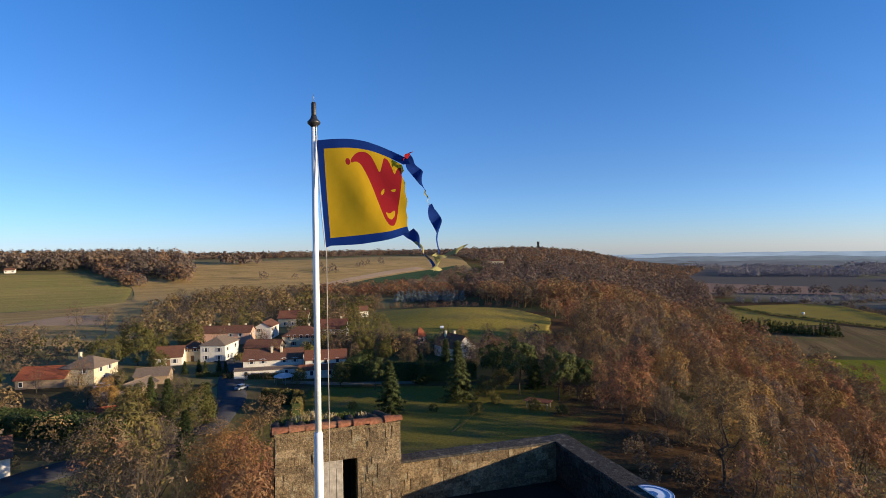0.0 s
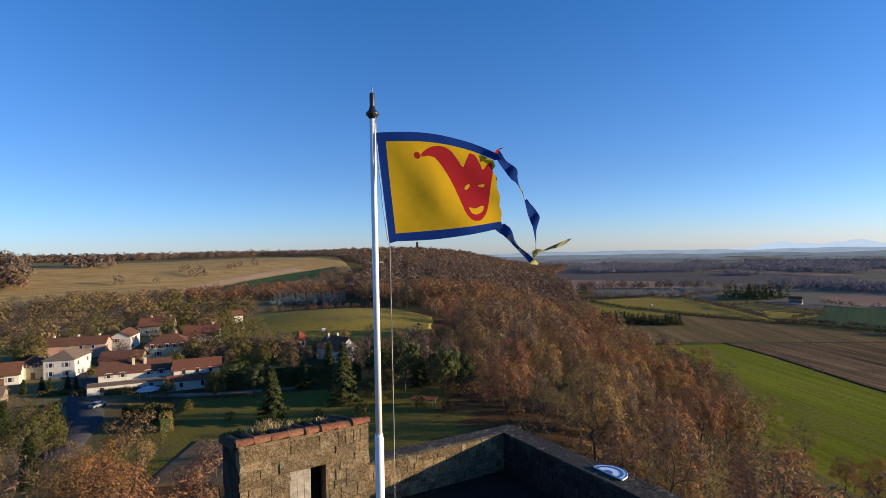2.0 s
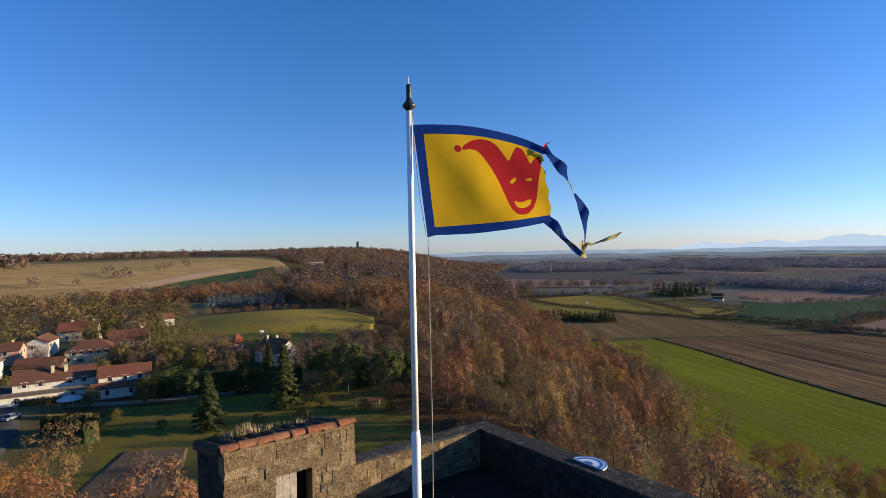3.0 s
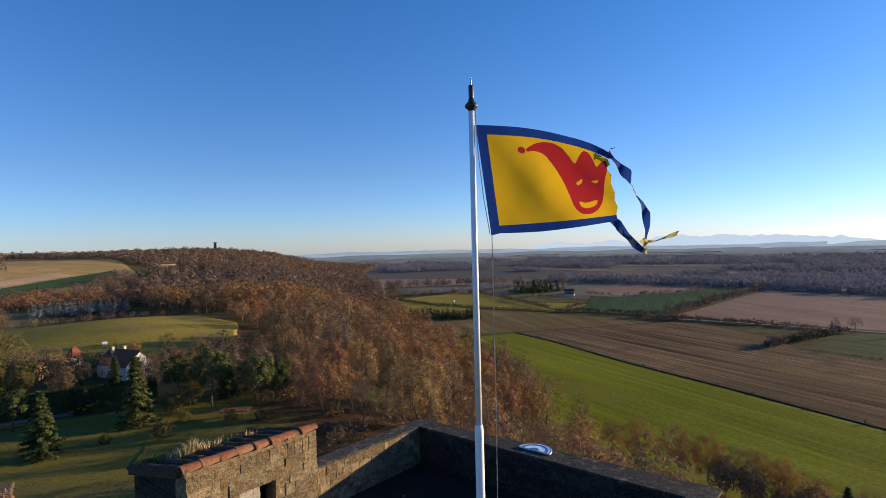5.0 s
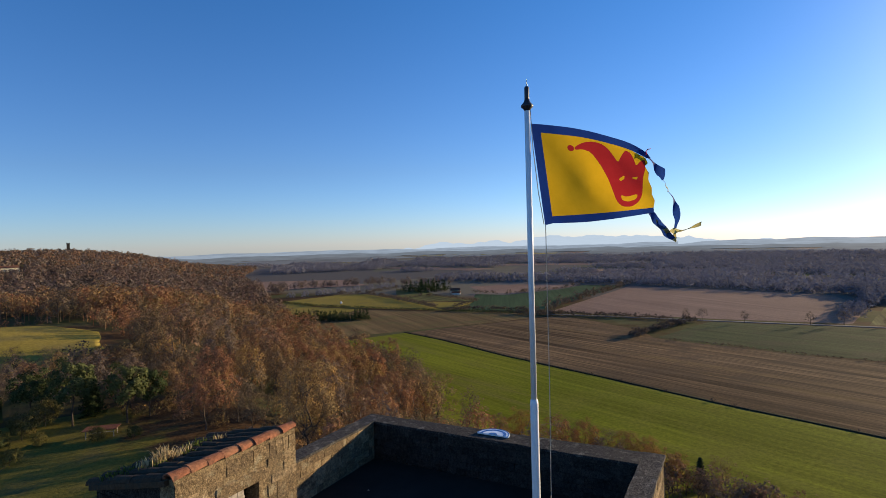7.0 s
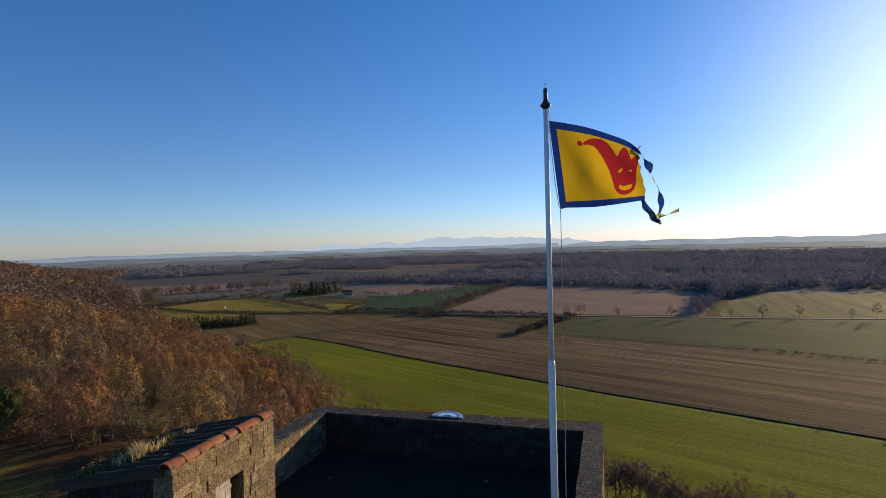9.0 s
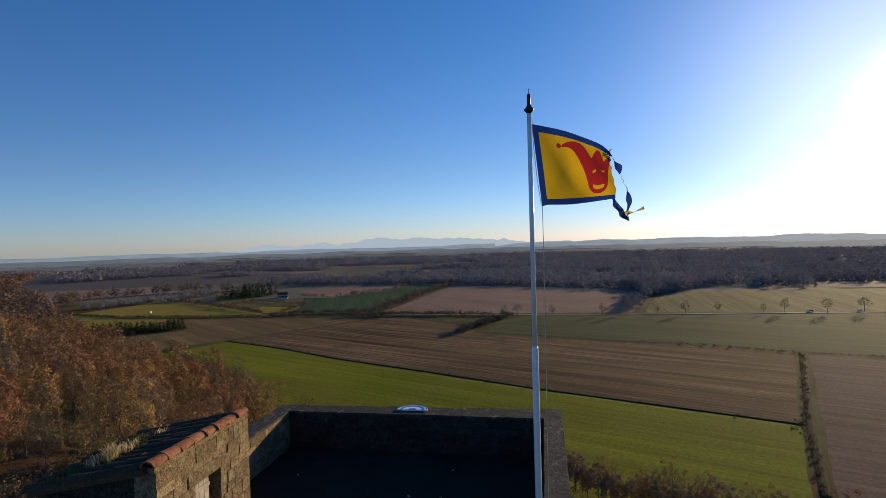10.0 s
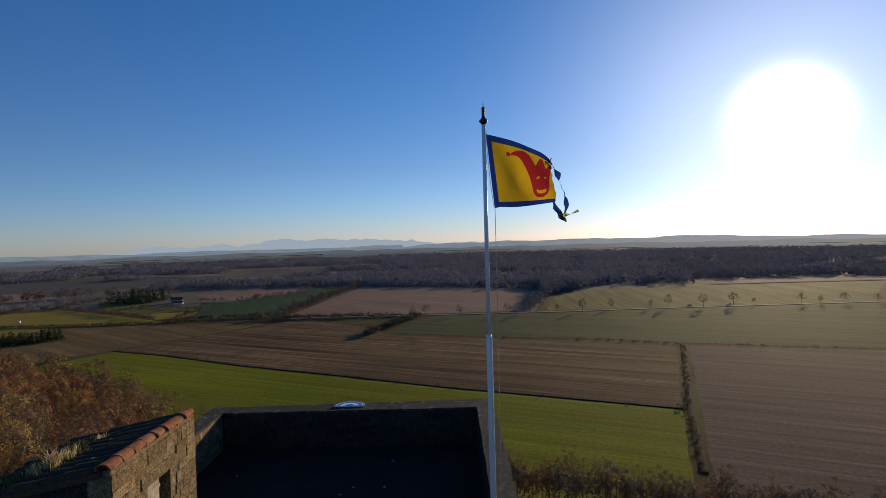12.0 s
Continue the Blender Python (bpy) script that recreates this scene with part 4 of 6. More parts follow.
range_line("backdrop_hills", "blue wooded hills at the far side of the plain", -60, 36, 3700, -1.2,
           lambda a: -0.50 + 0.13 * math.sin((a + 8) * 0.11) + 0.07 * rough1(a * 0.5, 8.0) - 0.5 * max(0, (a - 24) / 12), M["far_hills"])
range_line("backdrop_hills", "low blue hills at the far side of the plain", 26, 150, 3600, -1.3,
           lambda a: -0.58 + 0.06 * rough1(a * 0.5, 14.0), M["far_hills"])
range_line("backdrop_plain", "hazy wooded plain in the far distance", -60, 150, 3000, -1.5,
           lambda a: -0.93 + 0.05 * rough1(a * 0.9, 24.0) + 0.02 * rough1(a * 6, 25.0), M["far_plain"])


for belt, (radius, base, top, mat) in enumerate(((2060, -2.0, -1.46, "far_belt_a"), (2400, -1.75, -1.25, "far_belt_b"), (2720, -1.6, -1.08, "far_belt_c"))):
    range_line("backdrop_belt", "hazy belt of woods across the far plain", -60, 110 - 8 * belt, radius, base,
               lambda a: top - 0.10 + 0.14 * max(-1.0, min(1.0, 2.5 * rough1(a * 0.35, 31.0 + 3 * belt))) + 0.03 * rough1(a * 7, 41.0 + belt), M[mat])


# ---- trees ----
def leaf_cloud(rng, centres, spread, n, size, upright=0.0, long=1.0, core=None, lobe=0.0):
    """n small leaf sprays, as triangles, scattered round centres and facing outwards from the core: verts and faces.
    With a lobe radius they sit on the outer side of a lobe about each centre and face away from it."""
    pick = rng.integers(0, len(centres), n)
    mid = np.array(core) if core is not None else centres.mean(0)
    if lobe:
        d = rng.normal(0, 1, (n, 3)) + np.array([0, 0, 0.35])
        away = centres[pick] - mid
        d += 0.8 * away / (np.linalg.norm(away, axis=1)[:, None] + 1e-6)
        d /= np.linalg.norm(d, axis=1)[:, None] + 1e-6
        c = centres[pick] + d * lobe * rng.uniform(0.55, 1.1, (n, 1)) + rng.normal(0, 1, (n, 3)) * spread
        out = c - mid
        out /= np.linalg.norm(out, axis=1)[:, None] + 1e-6
        nrm = d * 0.9 + out * 0.6 + rng.normal(0, 0.35, (n, 3))
    else:
        c = centres[pick] + rng.normal(0, 1, (n, 3)) * spread
        out = c - mid
        out /= np.linalg.norm(out, axis=1)[:, None] + 1e-6
        nrm = out * 1.5 + rng.normal(0, 0.5, (n, 3))
    nrm /= np.linalg.norm(nrm, axis=1)[:, None]
    a = rng.normal(0, 1, (n, 3)) + out * upright * 2 + np.array([0, 0, upright])
    a -= nrm * (a * nrm).sum(1)[:, None]
    a /= np.linalg.norm(a, axis=1)[:, None] + 1e-6
    b = np.cross(nrm, a)
    s = size * rng.uniform(0.6, 1.4, (n, 1))
    a, b = a * s * long, b * s / long ** 0.8
    v = np.stack([c - a * 0.5 - b * 0.45, c - a * 0.45 + b * 0.5, c + a * 0.65], 1).reshape(-1, 3)
    return v, np.arange(n * 3).reshape(-1, 3)


def crown_centres(rng, height, radius, low, n):
    """Clump centres over a round, uneven crown, spread evenly by a turning step."""
    k = np.arange(n) + 0.5
    up = 1 - 1.55 * k / n
    turn = k * 2.399 + rng.normal(0, 0.25, n)
    flat = np.sqrt(np.maximum(0, 1 - up ** 2))
    r = rng.uniform(0.62, 1.0, n) * (1 + 0.22 * np.sin(turn * 2 + rng.uniform(0, 6)) * flat)
    mid = low + (height - low) * 0.46
    return np.stack([radius * r * flat * np.cos(turn), radius * r * flat * np.sin(turn), mid + up * r * (height - mid)], 1)


def rods(segments, sides):
    """Tapered rods from rows of (start, end, radius at the start, radius at the end): verts and faces of four corners."""
    p0, p1 = np.array([q[0] for q in segments], float), np.array([q[1] for q in segments], float)
    r0, r1 = np.array([q[2] for q in segments])[:, None], np.array([q[3] for q in segments])[:, None]
    d = p1 - p0
    d /= np.linalg.norm(d, axis=1)[:, None] + 1e-9
    ref = np.where(np.abs(d[:, 2:3]) < 0.9, np.array([[0.0, 0, 1]]), np.array([[1.0, 0, 0]]))
    a = np.cross(d, ref)
    a /= np.linalg.norm(a, axis=1)[:, None]
    b = np.cross(d, a)
    ring = [np.cos(k * math.tau / sides) * a + np.sin(k * math.tau / sides) * b for k in range(sides)]
    v = np.stack([p0 + r0 * q for q in ring] + [p1 + r1 * q for q in ring], 1).reshape(-1, 3)
    f = np.array([(k, (k + 1) % sides, sides + (k + 1) % sides, sides + k) for k in range(sides if sides > 2 else 1)])
    return v, (f[None] + 2 * sides * np.arange(len(segments))[:, None, None]).reshape(-1, 4)


def bent(rng, p0, p1, r0, r1, n, sag):
    """A wandering branch from p0 to p1 as n rods."""
    t = np.linspace(0, 1, n + 1)[:, None]
    p = p0 + (p1 - p0) * t + np.array([0, 0, 1]) * sag * np.sin(np.pi * t) + rng.normal(0, 0.035 * np.linalg.norm(p1 - p0), (n + 1, 3)) * np.sin(np.pi * t)
    r = r0 + (r1 - r0) * t[:, 0]
    return [(p[k], p[k + 1], r[k], r[k + 1]) for k in range(n)], p


def skeleton(rng, height, radius, low, ends, r0, fork=0.28, mains=8, twigs=5, reach=0.10):
    """Trunk and limbs of a tree that carries the given ends of its crown, and its twigs."""
    lean = rng.normal(0, 0.02 * height, 2)
    top = np.array([lean[0], lean[1], low + (height - low) * 0.62])
    wood_rods, spine = bent(rng, np.array([0, 0, -0.5]), top, r0 * 1.2, r0 * 0.22, 6, 0.0)
    limb_pts = [spine[3:]]
    for k in range(mains):
        t = fork + (0.85 - fork) * k / mains
        s0 = np.array([np.interp(t * 6, np.arange(7), spine[:, j]) for j in range(3)])
        a = k * 2.4 + rng.uniform(-0.4, 0.4)
        q = radius * rng.uniform(0.55, 0.75) * (1 - 0.35 * t)
        e = s0 + np.array([q * math.cos(a), q * math.sin(a), (height - s0[2]) * rng.uniform(0.22, 0.5)])
        got, p = bent(rng, s0, e, r0 * 0.48 * (1.1 - 0.6 * t), r0 * 0.12, 4, -0.04 * height)
        wood_rods += got
        limb_pts.append(p[1:])
    limb_pts = np.concatenate(limb_pts)
    fine = []
    for e in ends:
        dist = np.linalg.norm(limb_pts - e, axis=1) + 1.2 * np.maximum(0, limb_pts[:, 2] - e[2])
        s0 = limb_pts[np.argmin(dist)]
        got, p = bent(rng, s0, e, r0 * 0.15, r0 * 0.04, 3, 0.0)
        wood_rods += got
        for _ in range(twigs):
            q = p[rng.integers(1, 4)]
            d = rng.normal(0, 0.6, 3) + (e - s0) / (np.linalg.norm(e - s0) + 1e-6) + np.array([0, 0, 0.45])
            d /= np.linalg.norm(d)
            fine.append((q, q + d * height * reach * rng.uniform(0.6, 1.2), r0 * 0.045, r0 * 0.012))
    return rods(wood_rods, 4), rods(fine, 2) if fine else None


def broadleaf(seed, height, radius, n_leaf, leaf, mat, twigs, low=0.12, thin=0.0, lobes=44):
    """Meshes of a broadleaved tree in late autumn: trunk with limbs, twigs, thinning leaves."""
    rng = np.random.default_rng(seed)
    cs = crown_centres(rng, height, radius, height * low, lobes)
    body, fine = skeleton(rng, height, radius, height * low, cs * np.array([0.9, 0.9, 0.95]), 0.0145 * height, 0.28, 8, twigs)
    meshes = [("trunk", array_mesh("trunk", *body, M["bark"]))]
    if n_leaf:
        keep = cs[rng.random(lobes) >= thin]
        v, f = leaf_cloud(rng, keep, radius * 0.05, n_leaf, leaf, 0.5, 1.6, core=(0, 0, height * 0.45), lobe=radius * 0.27)
        meshes.append(("crown", array_mesh("crown", v, f, mat)))
    if fine:
        meshes.append(("branchwork", array_mesh("branchwork", *fine, M["twig"])))
    return meshes


def conifer(seed, height, radius, n_leaf, mat):
    rng = np.random.default_rng(seed)
    ends, cs = [], []
    for k in range(84):
        t = (k / 83) ** 0.9
        z = height * (0.05 + 0.93 * t)
        r = radius * (1 - t) ** 0.9 * rng.uniform(0.72, 1.12) + 0.1
        a = k * 2.4 + rng.normal(0, 0.2)
        for q in (1.0, 0.78, 0.54, 0.3):
            cs.append((r * q * math.cos(a), r * q * math.sin(a), z - 0.34 * r * q + 0.06 * r * q * q))
        ends.append(((0, 0, z), (r * 0.95 * math.cos(a), r * 0.95 * math.sin(a), z - 0.32 * r), 0.05, 0.012))
    trunk = array_mesh("trunk", *rods([((0, 0, -0.4), (0, 0, height * 0.5), 0.013 * height, 0.008 * height), ((0, 0, height * 0.5), (0, 0, height), 0.008 * height, 0.01)] + ends, 5), M["bark"])
    v, f = leaf_cloud(rng, np.array(cs), np.array([0.15, 0.15, 0.07]) * radius / 2.2, n_leaf, 0.42, -0.15, 1.5, core=(0, 0, height * 0.3))
    return [("trunk", trunk), ("needles", array_mesh("needles", v, f, mat))]


def umbrella_pine(seed, height, radius, n_leaf, mat):
    rng = np.random.default_rng(seed)
    cs = crown_centres(rng, height, radius, height * 0.36, 22)
    body, _ = skeleton(rng, height, radius, height * 0.36, cs * np.array([0.9, 0.9, 0.97]), 0.017 * height, 0.5, 6, 1)
    v, f = leaf_cloud(rng, cs, radius * 0.05, n_leaf, 0.36, 0.2, 1.3, core=(0, 0, height * 0.6), lobe=radius * 0.34)
    return [("trunk", array_mesh("trunk", *body, M["bark"])), ("needles", array_mesh("needles", v, f, mat))]


def plant(meshes, label, category, x, y, scale=1.0, turn=0.0, group="", name="tree", sink=0.15):
    ob = thing(name, label, category, Matrix.LocRotScale((x, y, float(land(x, y)) - sink), Euler((0, 0, turn)), (scale,) * 3), group)
    for nm, me in meshes:
        leafy = part(nm, me, None, ob)
        if nm != "trunk":
            tagged(leafy, kind="stuff")
    return ob


RUST = [broadleaf(11, 15, 5.2, 5200, 0.25, M["leaf_rust"], 8), broadleaf(12, 16, 4.8, 4400, 0.25, M["leaf_rust"], 9, 0.16, 0.12), broadleaf(13, 14, 5.6, 5400, 0.25, M["leaf_rust"], 8, 0.1, 0.08)]
DULL = [broadleaf(21, 15, 4.9, 2600, 0.24, M["leaf_dull"], 10, 0.14, 0.2), broadleaf(22, 16, 5.3, 3000, 0.24, M["leaf_dull"], 10, 0.16, 0.15)]
GOLD = [broadleaf(31, 13, 4.6, 9500, 0.16, M["leaf_gold"], 6, 0.1, 0.05, 56), broadleaf(32, 14, 4.2, 7500, 0.16, M["leaf_gold"], 8, 0.14, 0.15, 56)]
BARE = [broadleaf(41, 14, 4.6, 420, 0.26, M["leaf_rust"], 15, 0.18, 0.5, 60), broadleaf(42, 12, 3.8, 260, 0.26, M["leaf_dull"], 15, 0.18, 0.5, 56)]
OLIVE = [broadleaf(51, 12, 5.0, 3800, 0.34, M["leaf_olive"], 3, 0.04), broadleaf(52, 11, 4.4, 3200, 0.34, M["leaf_olive"], 4, 0.05, 0.1)]
RUST_FAR = [broadleaf(14, 15, 5.2, 2700, 0.35, M["leaf_rust"], 4), broadleaf(15, 16, 4.8, 2400, 0.35, M["leaf_rust"], 5, 0.14, 0.12)]
DULL_FAR = [broadleaf(24, 15, 5.0, 1500, 0.33, M["leaf_dull"], 6, 0.14, 0.15)]
BARE_FAR = [broadleaf(44, 14, 4.6, 240, 0.32, M["leaf_rust"], 11, 0.16, 0.5)]
SPRUCE = [conifer(61, 13, 3.9, 6500, M["needle"]), conifer(62, 15, 4.4, 7000, M["needle"])]
PINE = [umbrella_pine(71, 13, 3.8, 3600, M["needle"])]
LABELS = {id(RUST): "autumn oak with rusty brown leaves", id(DULL): "half-bare tree with dull brown leaves", id(GOLD): "tree with golden orange autumn leaves",
          id(BARE): "nearly bare tree with grey twigs", id(OLIVE): "broad tree with olive green leaves", id(RUST_FAR): "autumn oak with rusty brown leaves", id(DULL_FAR): "half-bare tree with dull brown leaves", id(BARE_FAR): "nearly bare tree with grey twigs", id(SPRUCE): "dark green conical spruce on the lawn", id(PINE): "dark green round-headed pine"}
rng = np.random.default_rng(5)


def put_tree(kind, x, y, height=None, group="trees of the wood"):
    k = int(rng.integers(0, len(kind)))
    own = {id(RUST): (15, 16, 14), id(DULL): (15, 16), id(GOLD): (13, 14), id(BARE): (14, 12), id(OLIVE): (12, 11), id(RUST_FAR): (15, 16), id(DULL_FAR): (15,), id(BARE_FAR): (14,), id(SPRUCE): (13, 15), id(PINE): (13,)}[id(kind)][k]
    sc = (height or own * rng.uniform(0.85, 1.12)) / own
    return plant(kind[k], LABELS[id(kind)], "tree", x, y, sc, rng.uniform(0, 6.28), group)


# trees that stand alone
taken = []
for kind, x, y, h in [(SPRUCE, -22, 128, 13), (SPRUCE, -6.5, 140, 15.5), (SPRUCE, -12, 176, 10), (PINE, 9.5, 146, 14.5), (PINE, 19, 140, 13), (PINE, 3, 154, 12), (SPRUCE, 14, 152, 11), (PINE, -30, 150, 9), (SPRUCE, -18, 158, 9), (PINE, 24, 142, 11), (DULL, -24, 176, 9), (RUST, -2, 178, 10), (DULL, 6, 170, 10), (OLIVE, -34, 188, 8), (DULL, -20, 188, 7), (RUST, 4, 186, 9), (OLIVE, 0.6, 143, 6), (OLIVE, 5, 150, 6.5), (RUST, 30, 122, 16),
                      (RUST, 22, 152, 13), (RUST, 13, 160, 14), (RUST, 30, 150, 10), (DULL, 39, 93, 18.5), (RUST, 45, 107, 15), (DULL, -4, 165, 12), (RUST, -8, 205, 9), (RUST, -27, 62, 15), (BARE, -43, 62, 17), (GOLD, -33, 70, 15), (DULL, -38, 74, 14), (RUST, -20, 72, 14), (DULL, -47, 70, 13), (DULL, -54, 74, 15), (DULL, -46, 90, 11), (RUST, -58, 94, 9),
                      (BARE, -36, 58, 17), (DULL, -38, 94, 13.5), (OLIVE, -58, 84, 15), (BARE, -48, 78, 16), (OLIVE, -62, 112, 11), (SPRUCE, -57, 101, 9), (SPRUCE, -63, 121, 9.5),
                      (GOLD, -91, 126, 10), (OLIVE, -80, 120, 8), (DULL, -102, 146, 8), (BARE, -112, 146, 10), (OLIVE, -121, 184, 15), (OLIVE, -127, 176, 12), (OLIVE, -114, 206, 13), (SPRUCE, -76, 127, 9), (SPRUCE, -84, 133, 8), (OLIVE, -91, 131, 7), (DULL, -80, 141, 6), (OLIVE, -104, 150, 6), (DULL, -88, 150, 5), (OLIVE, -107, 174, 7), (BARE, -102, 206, 11), (OLIVE, -62, 190, 7), (OLIVE, -86, 188, 4), (DULL, -78, 200, 6), (OLIVE, -62, 208, 8), (OLIVE, -57, 226, 8), (DULL, -84, 236, 9), (OLIVE, -86, 256, 8), (DULL, -108, 252, 9), (OLIVE, -122, 199, 9), (BARE, -205, 262, 17), (DULL, -192, 266, 13),
                      (OLIVE, -41, 155, 7), (OLIVE, -54, 158, 5), (DULL, -66, 104, 7), (BARE, -120, 126, 6), (GOLD, 117, 111, 13), (RUST, 121, 100, 13), (GOLD, 125, 94, 12.5), (DULL, 126.5, 88, 11), (GOLD, 129, 83, 11), (GOLD, 133, 79, 10), (BARE, 124, 141, 14), (GOLD, 128, 75, 9), (GOLD, 131, 70, 8.5), (SPRUCE, 133, 65, 8), (DULL, 134, 60, 9), (RUST, 119, 122, 9),
                      (BARE, -14, 214, 9), (DULL, -30, 206, 9), (DULL, -38, 212, 10), (OLIVE, -44, 200, 9), (DULL, 10, 200, 10), (DULL, 2, 212, 9)]:
    put_tree(kind, x, y, h, "trees standing alone")
    taken.append((x, y))

for kind, x, y, h in [(BARE, -88, 214, 8), (DULL, -92, 222, 7), (OLIVE, -58, 214, 6), (BARE, -54, 196, 8), (DULL, -44, 186, 7), (OLIVE, -78, 252, 8), (BARE, -104, 262, 10), (DULL, -116, 240, 9), (OLIVE, -112, 200, 8), (BARE, -118, 214, 9),
                      (DULL, -60, 262, 8), (BARE, -52, 256, 9), (DULL, -72, 272, 9), (OLIVE, -84, 272, 7), (BARE, -118, 152, 10), (DULL, -112, 144, 6), (BARE, -126, 146, 7), (OLIVE, -140, 146, 7), (DULL, -146, 160, 8), (BARE, -100, 132, 9),
                      (OLIVE, -92, 140, 5), (DULL, -70, 132, 6), (BARE, -106, 124, 6), (OLIVE, -97, 121, 4.5), (DULL, -114, 122, 5), (BARE, -124, 128, 6), (OLIVE, -36, 206, 6), (BARE, -26, 200, 8), (DULL, -14, 186, 8), (BARE, 6, 178, 9), (RUST, 12, 186, 10), (DULL, -4, 190, 7)]:
    put_tree(kind, x, y, h, "small trees among the gardens")
    taken.append((x, y))

WEST_Y = [-70, 40, 70, 100, 125, 150, 165, 200, 226, 240, 260, 345, 380, 500, 700, 1000, 1300, 1800]
WEST_X = [42, 32, 36, 40, 33, 20, 10, 8, 28, 36, 40, 36, 0, -8, 4, 8, -40, -80]
EAST_Y = [-70, 60, 85, 103, 112, 120, 135, 175, 249, 300]
EAST_X = [76, 76, 76, 76, 82, 92, 106, 134, 152, 166]


def in_belt(x, y):
    return (x > np.interp(y, WEST_Y, WEST_X)) & (x < np.interp(y, FOOT_Y, FOOT_X) + 6)


def inside(poly, x, y):
    """Which points lie in a polygon."""
    hit = np.zeros(len(x), bool)
    for (x0, y0), (x1, y1) in zip(poly, poly[1:] + poly[:1]):
        hit ^= ((y0 > y) != (y1 > y)) & (x < (x1 - x0) * (y - y0) / (y1 - y0 + 1e-9) + x0)
    return hit


def scatter(x0, x1, y0, y1, gap, test):
    """Points on a jittered grid that pass a test."""
    gx, gy = np.meshgrid(np.arange(x0, x1, gap), np.arange(y0, y1, gap))
    x = gx.ravel() + rng.uniform(-0.42, 0.42, gx.size) * gap
    y = gy.ravel() + rng.uniform(-0.42, 0.42, gx.size) * gap
    ok = test(x, y)
    return np.stack([x[ok], y[ok]], 1)


near = scatter(20, 145, -60, 230, 10.2, in_belt)
near = np.array([p for p in near if min(math.hypot(p[0] - a, p[1] - b) for a, b in taken) > 5.0])
# the far foot of the slope below the tower is thinly wooded
near = near[near[:, 0] < np.interp(near[:, 1], EAST_Y, EAST_X)]
order = np.argsort(np.hypot(near[:, 0] + 5, near[:, 1] - 2))
for p in near[order[:240]]:
    u = rng.random()
    low = p[1] < 100 and p[0] > 58
    kind = (BARE if u < 0.55 else RUST) if low else (RUST if u < 0.46 else DULL if u < 0.78 else BARE)
    if math.hypot(p[0] + 4, p[1] - 2) > 74:
        kind = RUST_FAR if kind in (RUST, GOLD) else DULL_FAR if kind is DULL else BARE_FAR
    h = rng.uniform(3, 5) if p[1] < 45 else rng.uniform(5.5, 9) if low else rng.uniform(10, 20)
    if p[0] < 66 and 70 < p[1] < 170:
        h = rng.uniform(0.8, 1.2) * (9.5 + 0.15 * (p[0] - 30))
    if p[0] < 36 and p[1] > 135:
        h = min(h, 38 * (1 - p[1] / 245) * rng.uniform(0.75, 1.1))
    put_tree(kind, p[0], p[1], h)
rest_near = near[order[240:]]
low_near = (rest_near[:, 0] < 36) & (rest_near[:, 1] > 135)
# a thin row of young trees along the foot of the slope
SLIM = [broadleaf(81, 12, 2.6, 560, 0.28, M["leaf_rust"], 8, 0.3, 0.4, 26), broadleaf(82, 11, 2.3, 240, 0.26, M["leaf_rust"], 9, 0.3, 0.6, 26)]
young = np.random.default_rng(77)
for k in range(54):
    x, y = 125 + young.normal(0, 2.6), -66 + k * 2.8 + young.normal(0, 0.8)
    plant(SLIM[int(young.random() < 0.45)], "slender young tree with rusty leaves by the field", "tree", x, y, young.uniform(0.62, 0.98), young.uniform(0, 6), "young trees at the field's edge")


def template(seed, height, radius, n, leaf, trunk=True, twig=0.0, cone=False, low=0.22):
    """A light tree for the woods: leaf sprays and a plain tapered trunk, as arrays of quads."""
    r = np.random.default_rng(seed)
    if cone:
        t = r.random(60) ** 1.3
        a = r.uniform(0, 6.28, 60)
        cs = np.stack([radius * (1 - t) * np.cos(a), radius * (1 - t) * np.sin(a), height * (0.08 + 0.9 * t)], 1)
    else:
        cs = crown_centres(r, height, radius, height * low, 9 if n < 130 else 16 if n < 260 else 24)
    v, f = leaf_cloud(r, cs, radius * 0.06, n, leaf, twig, 1.0 + 1.2 * twig, core=(0, 0, height * 0.4), lobe=0 if cone else radius * (0.42 if n < 130 else 0.34))
    if trunk:
        w = 0.016 * height
        tv = np.array([(w * sx * s, w * sy * s, z) for z, s in ((-0.4, 1.2), (height * 0.7, 0.3)) for sx, sy in ((-1, -1), (1, -1), (1, 1), (-1, 1))])
        tf = np.array([(0, 1, 5), (0, 5, 4), (1, 2, 6), (1, 6, 5), (2, 3, 7), (2, 7, 6), (3, 0, 4), (3, 4, 7)]) + len(v)
        v, f = np.concatenate([v, tv]), np.concatenate([f, tf])
    return v, f


def wood(name, label, points, templates, heights, mat, sink=0.2):
    """Many trees of a wood as one object."""
    vs, fs, n = [], [], 0
    for x, y in points:
        v, f = templates[int(rng.integers(0, len(templates)))]
        h = rng.uniform(*heights)
        a = rng.uniform(0, 6.28)
        c, s2 = math.cos(a), math.sin(a)
        wx = rng.uniform(0.85, 1.2)
        q = np.stack([(v[:, 0] * c - v[:, 1] * s2) * h * wx, (v[:, 0] * s2 + v[:, 1] * c) * h * wx, v[:, 2] * h], 1)
        q += (x, y, float(land(x, y)) - sink)
        vs.append(q)
        fs.append(f + n)
        n += len(v)
    if vs:
        me = array_mesh(name, np.concatenate(vs), np.concatenate(fs), mat)
        return tagged(new(name, me), label, "woodland", kind="stuff")


